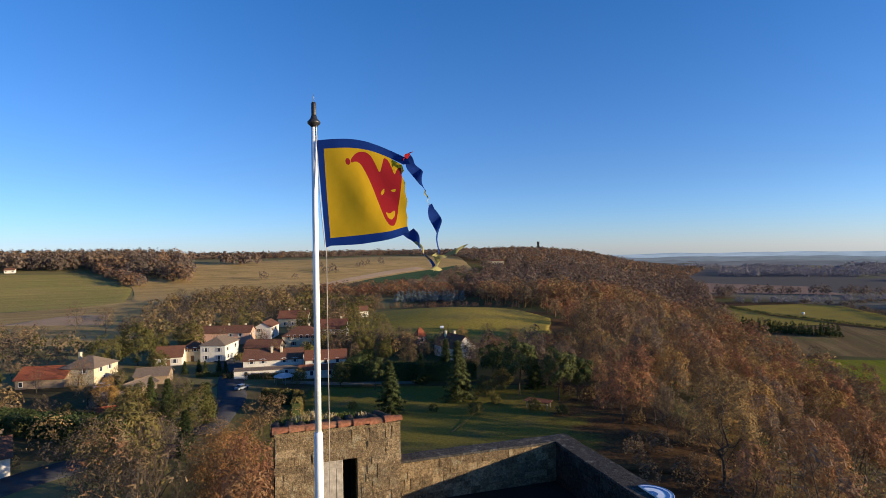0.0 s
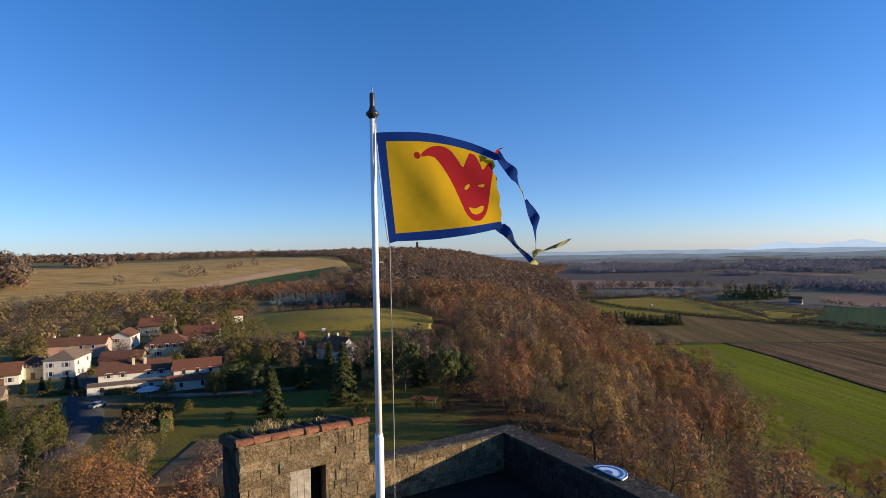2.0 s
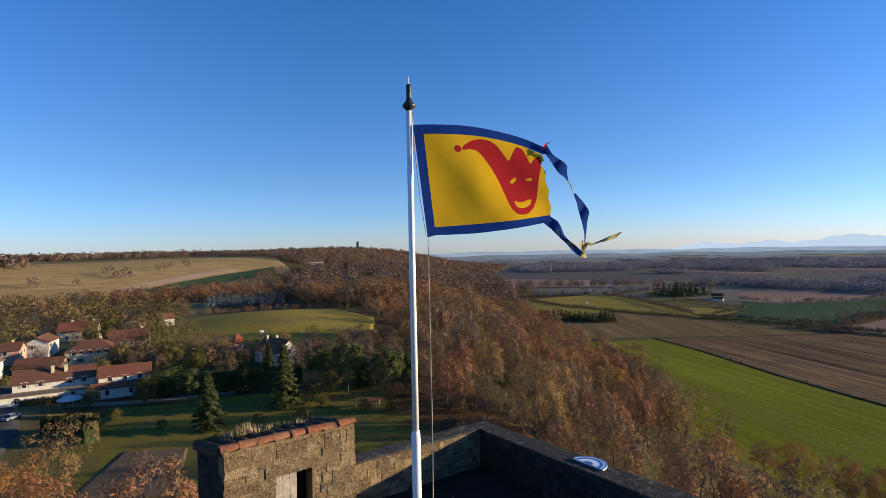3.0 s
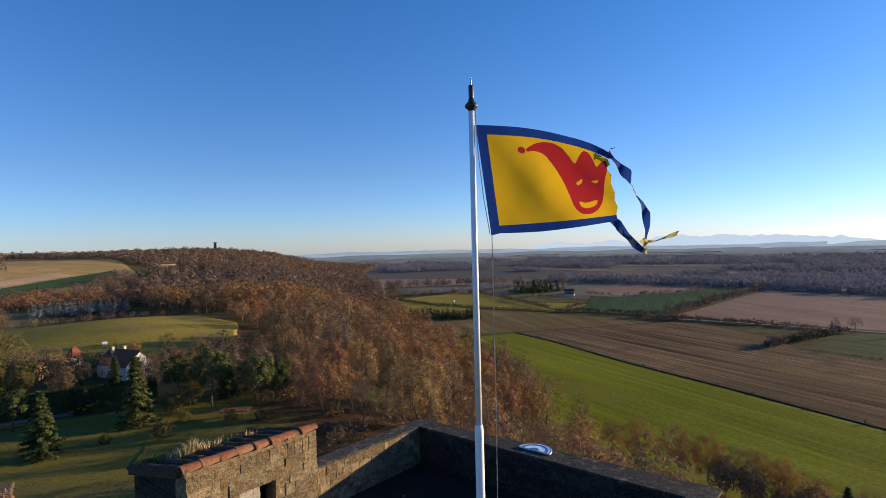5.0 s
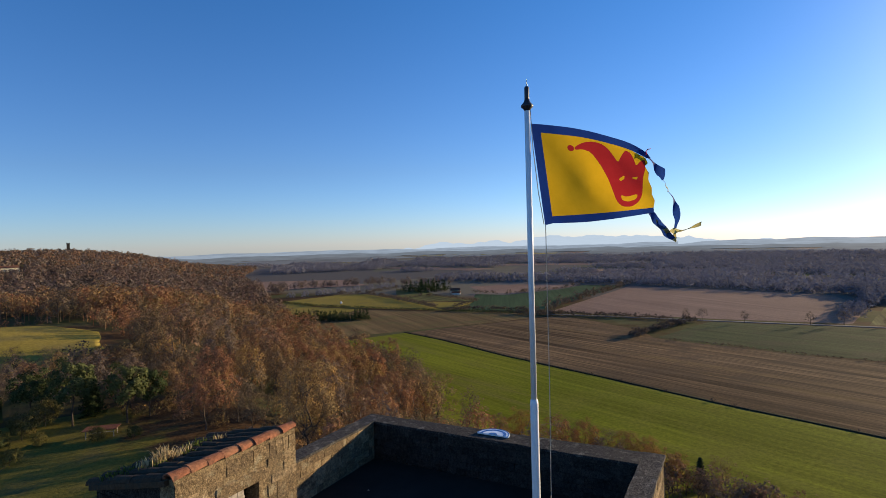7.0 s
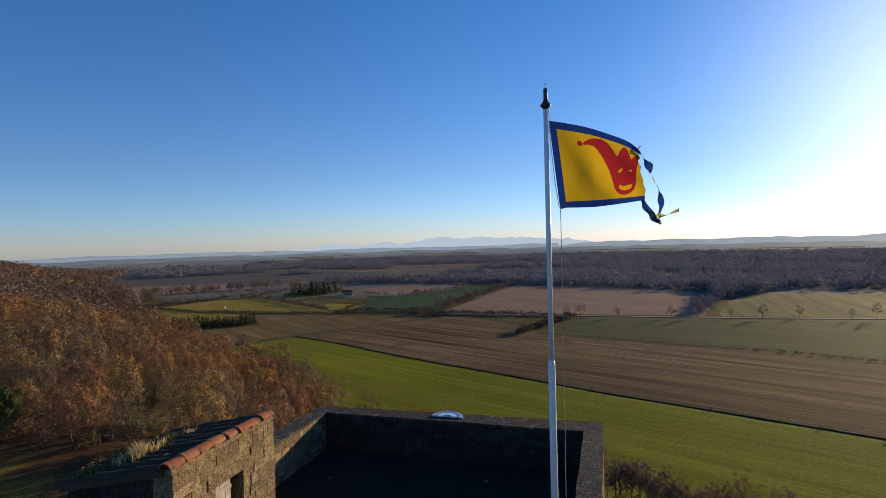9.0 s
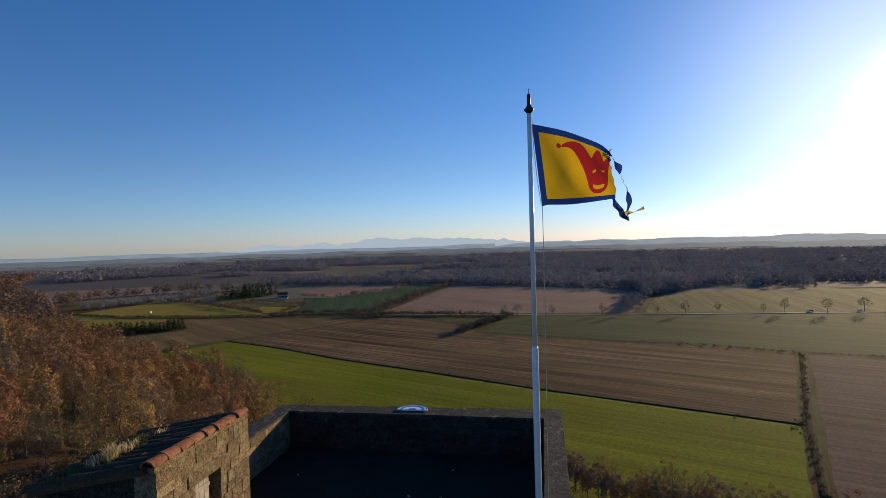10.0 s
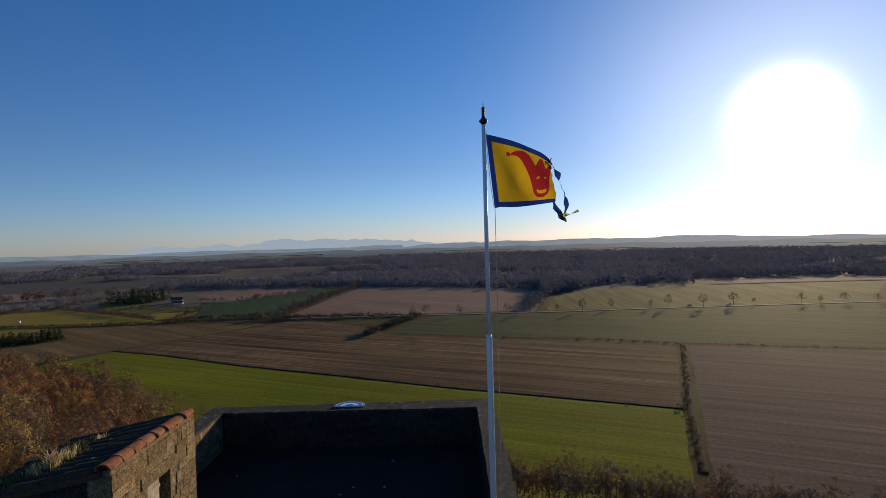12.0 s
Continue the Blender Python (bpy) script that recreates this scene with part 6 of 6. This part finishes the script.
house("house", "villa with steep red roof and white gable", -10, 196, 9, 13, 4.2, 3.6, "white_wall", "roof_red", 24, along_x=False, windows=[("f", -2, 0), ("f", 2, 0), ("f", 0, 1), ("r", 0, 0)], chimneys=[(1.2, 2), (-1.2, 4)], shutters="shutter_grey")
house("dovecote", "small square dovecote with pointed roof", -25, 218, 3.4, 3.4, 3.6, 2.4, "pink_wall", "roof_orange", 20, True, windows=[("f", 0, 0)], shutters=None, category="dovecote")
house("house", "white house with dark roof beside the lane", -89.5, 91, 9, 9, 3.6, 2.4, "white_wall", "roof_brown", 30, windows=[("r", -1, 0), ("r", 2, 0), ("f", 0, 0)])
house("house", "long pale country house on the far hill", 26, 900, 22, 10, 4.5, 2.5, "cream_wall", "roof_brown", 10, windows=[("f", -8, 0), ("f", -4, 0), ("f", 0, 0), ("f", 4, 0), ("f", 8, 0)], z=float(land(30, 905)) + 1)
house("farmhouse", "white farmhouse far off on the rise", -500, 546, 9, 7, 3.0, 2, "white_wall", "roof_brown", 30, windows=[("f", -3, 0), ("f", 3, 0)], category="farmhouse")
house("farmhouse", "pale farmhouse on the plain", 455, 516, 12, 8, 3.6, 2.4, "cream_wall", "roof_brown", -45, windows=[("f", -4, 0), ("f", 4, 0)], category="farmhouse")
house("barn", "white barn on the plain", 442, 500, 10, 6, 2.2, 1.4, "white_wall", "roof_orange", -50, category="barn")

lookout = thing("lookout_tower", "square stone lookout tower on the hilltop", "tower", pose(156, 1500, float(land(156, 1500))))
bm = box(box(bmesh.new(), -2.8, 2.8, -2.8, 2.8, -2, 25), -3.3, 3.3, -3.3, 3.3, 25.01, 26)
part("shaft", bm, M["shaded_stone"], lookout)
for k in range(4):
    part("merlon", box(bmesh.new(), (-3.2, 1.4, 1.4, -3.2)[k], (-1.4, 3.2, 3.2, -1.4)[k], (-3.2, -3.2, 1.4, 1.4)[k], (-1.4, -1.4, 3.2, 3.2)[k], 26.01, 27.6), M["shaded_stone"], lookout)


def car(label, x, y, turn, paint, name="car"):
    ob = thing(name, label, "car", pose(x, y, float(land(x, y)) + 0.36, 0, 0, turn))
    bm = box(bmesh.new(), -2.1, 2.1, -0.86, 0.86, 0.25, 0.85, 0.12)
    part("body", bm, M[paint], ob)
    bm = bmesh.new()
    box(bm, -1.5, 1.0, -0.76, 0.76, 0.85, 1.42, 0.1)
    for v in bm.verts:
        if v.co.z > 1.2:
            v.co.x *= 0.72
    part("cabin", bm, M["glass"], ob)
    part("roof", box(bmesh.new(), -1.05, 0.65, -0.68, 0.68, 1.40, 1.46, 0.02), M[paint], ob)
    for wx in (-1.3, 1.3):
        for wy in (-0.8, 0.8):
            part("wheel", tube(bmesh.new(), [(wx, wy - 0.1, 0.31), (wx, wy + 0.1, 0.31)], [0.31, 0.31], 12), M["tyre"], ob)
    return ob


car("grey car parked in the shaded street", -68, 150, 70, "car_grey")
car("white car parked before the farmhouse", -110, 151, 20, "car_white")
car("small white car on the far road", 519, -52, 115, "car_white")
car("dark car on the far road", 505, -20, 115, "car_grey")
tent = thing("garden_canopy", "pale round garden canopy beside the path", "canopy", pose(-59, 158.5, float(land(-59, 158.5)) + 0.2))
part("canopy", lathe(bmesh.new(), [(3.0, 1.9), (2.9, 2.0), (1.5, 2.6), (0.1, 2.9)], 12), M["sheet_white"], tent)
for k in range(6):
    a = k * math.tau / 6
    part("post", tube(bmesh.new(), [(2.85 * math.cos(a), 2.85 * math.sin(a), -0.3), (2.85 * math.cos(a), 2.85 * math.sin(a), 1.92)], [0.05, 0.05], 6), M["steel"], tent)
tank = thing("water_tank", "small white water tank in the meadow", "water tank", Matrix.LocRotScale((-18, 243, float(land(-18, 243)) + 0.28), Euler((0, 0, 0.35)), (0.55, 0.7, 0.8)))
part("barrel", tube(bmesh.new(), [(-1.6, 0, 0.9), (-1.5, 0, 0.9), (1.5, 0, 0.9), (1.6, 0, 0.9)], [0.5, 0.75, 0.75, 0.5], 14), M["car_white"], tank)
part("cradle", box(box(bmesh.new(), -1.1, -0.8, -0.6, 0.6, 0, 0.4), 0.8, 1.1, -0.6, 0.6, 0, 0.4), M["steel"], tank)


GX, GY = 13.2, 134.0
GZ = float(land(GX, GY)) + 0.2
shelter = thing("garden_shelter", "low open garden shelter with a reddish roof under the pines", "shelter", Matrix.LocRotScale((GX, GY, GZ), Euler((0, 0, radians(-25))), (1.5, 1.35, 1.2)))
for sx in (-1.7, 1.7):
    for sy in (-0.9, 0.9):
        part("post", tube(bmesh.new(), [(sx, sy, -0.3), (sx, sy, 1.35)], [0.06, 0.06], 6), M["wood_grey"], shelter)
bm = box(bmesh.new(), -2.1, 2.1, -1.25, 1.25, 1.35, 1.45, 0.02)
for v in bm.verts:
    v.co.z += 0.35 * (1 - abs(v.co.y) / 1.25)
part("roof", bm, M["roof_red"], shelter)
part("bench", box(bmesh.new(), -1.4, 1.4, 0.5, 0.8, 0.38, 0.45, 0.01), M["wood_grey"], shelter)
pole = thing("fallen_pole", "long pale pole lying on the lawn", "pole")
part("shaft", tube(bmesh.new(), [(-7, 115.0, float(land(-7, 115)) + 0.26), (-4.2, 122, float(land(-4.2, 122)) + 0.4), (-1.2, 131.0, float(land(-1.2, 131)) + 0.8)], [0.06, 0.05, 0.03], 7), M["bark"], pole)


# clipped hedges and shrubs of the garden
def hedge(label, x0, y0, x1, y1, h, wd, mat, seed):
    r = np.random.default_rng(seed)
    ln = math.hypot(x1 - x0, y1 - y0)
    n = int(ln * (h * 2 + wd) * 16)
    t = r.random(n)
    face = r.integers(0, 3, n)
    off = np.where(face == 0, -wd / 2, np.where(face == 1, wd / 2, r.uniform(-0.5, 0.5, n) * wd))
    z = np.where(face == 2, h, r.random(n) * h)
    dx, dy = (x1 - x0) / ln, (y1 - y0) / ln
    c = np.stack([x0 + t * (x1 - x0) - dy * off, y0 + t * (y1 - y0) + dx * off, z + land(x0, y0) + 0.1], 1)
    v, f = leaf_cloud(r, c, 0.16, n, 0.34)
    ob = thing("hedge", label, "hedge")
    part("leafage", array_mesh("leafage", v, f, mat), None, ob)
    bm = box(bmesh.new(), 0, ln, -wd / 2 + 0.15, wd / 2 - 0.15, -0.5, h - 0.15)
    core = part("core", bm, M["needle"], ob)
    core.matrix_local = pose(x0, y0, float(land(x0, y0)) + 0.1, 0, 0, math.degrees(math.atan2(dy, dx)))
    return ob


hedge("tall dark hedge behind the lawn", -44, 161, -2, 163, 5.0, 3.0, M["needle"], 1)
hedge("tall dark hedge beside the house", -40, 162, -38, 182, 5.5, 3.0, M["needle"], 2)
hedge("clipped green hedge by the lawn", -57, 138, -47, 137, 3.2, 2.4, M["leaf_olive"], 3)
hedge("clipped green hedge by the lawn", -47, 137, -44, 126, 3.2, 2.2, M["leaf_olive"], 4)
hedge("ragged garden hedge before the white house", -80, 163.5, -57, 164.5, 1.5, 1.4, M["leaf_dull"], 6)
# this dark hedge is added to stand in for a shaded patch of ground
hedge("added dark hedge in place of the shade behind the lane", -122, 116, -74, 109, 4.4, 5.0, M["needle"], 7)
hedge("low hedge by the street", -90, 166, -76, 168, 1.1, 1.0, M["leaf_olive"], 5)
for k in range(5):
    x, y = -96 + k * 3.4, 170 + (k % 2) * 2.5
    plant(SPRUCE[0], "slim dark cypress beside the street", "tree", x, y, 0.34, k, "cypresses by the street")
for k, (x, y) in enumerate([(-12, 130), (3, 136), (12, 131), (-32, 132), (-44, 142), (-2, 128), (20, 146), (18, 128)]):
    plant(OLIVE[0], "small green garden shrub on the lawn", "shrub", x, y, 0.20 + 0.05 * (k % 3), k * 1.3, "shrubs on the lawn", "shrub")

# ---- turret roof: tiles, grass ----
rng2 = random.Random(4)
VERGE = to_mesh("tile", half_tile(0.34, 0.118, 0.086, 0.026, 8), M["tile"])
COVER = to_mesh("tile", half_tile(0.42, 0.085, 0.105, 0.02, 5), M["moss_tile"])
for k in range(8):
    t = part("tile", VERGE, None, turret)
    t.matrix_local = pose(TA0 - 0.03 + k * 0.285, TB0 + 0.085 + rng2.uniform(-0.012, 0.012), TZ + 0.012 + rng2.uniform(-0.006, 0.006), rng2.uniform(-3, 3), -3 + rng2.uniform(-1.5, 1.5), rng2.uniform(-2.5, 2.5))
for c in range(10):
    for r in range(5):
        x = TA0 + 0.04 + c * 0.232
        y = TB0 + 0.2 + r * 0.345
        t = part("tile", COVER, None, roof)
        t.matrix_local = pose(x + rng2.uniform(-0.015, 0.015), y, TZ + 0.02 - 0.22 * (y - TB0) + rng2.uniform(0, 0.02), 0, 12.4 + rng2.uniform(-2, 2), 90 + rng2.uniform(-3, 3))


def tuft(label, a, b, h, n, mat, seed, spread=0.06):
    r = random.Random(seed)
    z = TZ + 0.08 - 0.22 * (b - TB0)
    ob = thing("grass_tuft", label, "grass", TOWER @ pose(a, b, z), "tufts on the turret roof")
    bm = bmesh.new()
    for _ in range(n):
        x, y = r.gauss(0, spread), r.gauss(0, spread)
        lx, ly, hh = r.gauss(0, 0.3) * h, r.gauss(0, 0.3) * h, h * r.uniform(0.5, 1.1)
        w = 0.007
        a0 = r.uniform(0, 3.14)
        dx, dy = w * math.cos(a0), w * math.sin(a0)
        v = [bm.verts.new(p) for p in ((x - dx, y - dy, -0.04), (x + dx, y + dy, -0.04), (x + lx * 0.4 + dx, y + ly * 0.4 + dy, hh * 0.6), (x + lx * 0.4 - dx, y + ly * 0.4 - dy, hh * 0.6), (x + lx, y + ly, hh))]
        bm.faces.new((v[0], v[1], v[2], v[3]))
        bm.faces.new((v[3], v[2], v[4]))
    tagged(part("tussock", bm, mat, ob), kind="stuff")


for k, (a, b, h, n, dry) in enumerate([(-6.25, -0.35, 0.20, 60, 1), (-6.12, -0.28, 0.22, 60, 1), (-6.4, -0.22, 0.14, 40, 1), (-6.0, -0.4, 0.16, 40, 1), (-5.75, -0.3, 0.15, 26, 1), (-6.55, -0.1, 0.08, 60, 0), (-6.35, -0.5, 0.07, 60, 0),
                                       (-5.55, -0.2, 0.09, 60, 0), (-6.7, 0.05, 0.07, 60, 0), (-5.3, -0.1, 0.08, 40, 0), (-5.1, -0.3, 0.08, 26, 1), (-6.05, -0.1, 0.08, 60, 0), (-5.85, -0.5, 0.06, 50, 0)]):
    tuft("dry yellow grass on the roof" if dry else "low green weeds on the roof", a, b, h, n, M["dry_grass" if dry else "weed"], 50 + k, 0.05 if dry else 0.09)

# dead leaves on the terrace
for k in range(8):
    bm = bmesh.new()
    s1 = rng2.uniform(0.035, 0.06)
    vs4 = [bm.verts.new(p) for p in ((-s1, 0, 0.012), (0, -s1 * 0.6, 0.004), (s1, 0, 0.02), (0, s1 * 0.6, 0.006))]
    bm.faces.new((vs4[0], vs4[1], vs4[2]))
    bm.faces.new((vs4[0], vs4[2], vs4[3]))
    lf = tagged(part("dead_leaf", bm, M["wood_grey"]), "dry pale fallen leaf on the terrace floor", "leaf", "leaves on the terrace")
    lf.matrix_world = TOWER @ pose(rng2.uniform(-5.5, -1.2), rng2.uniform(-6, -1.2), DECK + 0.012, 0, 0, rng2.uniform(0, 360))


# ---- masonry ----
def stone_mesh(seed, mat):
    """A squared rubble stone of unit size, worn round at the edges; its face is at -y."""
    r = random.Random(seed)
    bm = box(bmesh.new(), -0.5, 0.5, -0.5, 0.5, -0.5, 0.5)
    bmesh.ops.bevel(bm, geom=[e for e in bm.edges], offset=0.025, segments=1, affect="EDGES")
    for v in bm.verts:
        v.co += Vector((r.uniform(-0.03, 0.03), r.uniform(-0.07, 0.07), r.uniform(-0.05, 0.05)))
    return to_mesh("stone", bm, mat)


def courses(parent, x0, x1, z0, z1, put, meshes, seed, skip=None, lo=0.13, hi=0.23):
    """Uneven courses of stones over a wall face; put gives the pose from a place along it and a height."""
    r = random.Random(seed)
    z = z0
    while z < z1 - 0.06:
        h = min(r.uniform(lo, hi), z1 - z)
        x = x0
        while x < x1 - 0.04:
            w = min(r.choice((0.14, 0.22, 0.3, 0.42, 0.55)) * r.uniform(0.85, 1.15), x1 - x)
            if x1 - x - w < 0.1:
                w = x1 - x
            cx, cz = x + w / 2, z + h / 2
            if not (skip and skip(x, x + w, z, z + h)):
                ob = part("stone", r.choice(meshes), None, parent)
                ob.matrix_local = put(cx, cz) @ Matrix.Diagonal((w - 0.012, 0.024 * r.uniform(0.8, 1.2), h - 0.012, 1))
            x += w
        z += h


# the second set of stones has shade put into its colour
LIGHT = [stone_mesh(k, M["stone"]) for k in range(5)]
SHADED = [stone_mesh(10 + k, M["shaded_stone"]) for k in range(4)]
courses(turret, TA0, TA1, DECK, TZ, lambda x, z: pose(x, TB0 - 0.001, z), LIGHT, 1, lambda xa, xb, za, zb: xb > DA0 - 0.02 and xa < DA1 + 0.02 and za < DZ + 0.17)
courses(turret, TB0, TB1, -4.9, TZ - 0.42, lambda x, z: pose(TA0 - 0.004, x, z, 0, 0, -90), SHADED, 2)
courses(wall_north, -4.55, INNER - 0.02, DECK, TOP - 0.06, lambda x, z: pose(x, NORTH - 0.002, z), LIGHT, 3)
courses(wall_east, -6.4, NORTH - 0.02, DECK, TOP - 0.06, lambda x, z: pose(INNER - 0.008, x, z, 0, 0, -90), SHADED, 4)
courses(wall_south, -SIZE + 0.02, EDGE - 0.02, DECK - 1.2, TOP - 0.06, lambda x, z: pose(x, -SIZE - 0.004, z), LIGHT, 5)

# saplings between the young trees at the field's edge
saplings = np.stack([125 + young.normal(0, 2.6, 115), np.linspace(-70, 92, 115) + young.normal(0, 0.6, 115)], 1)
wood("woodland", "dense rusty saplings at the field's edge", saplings, MID, (5.5, 9), M["leaf_rust"])
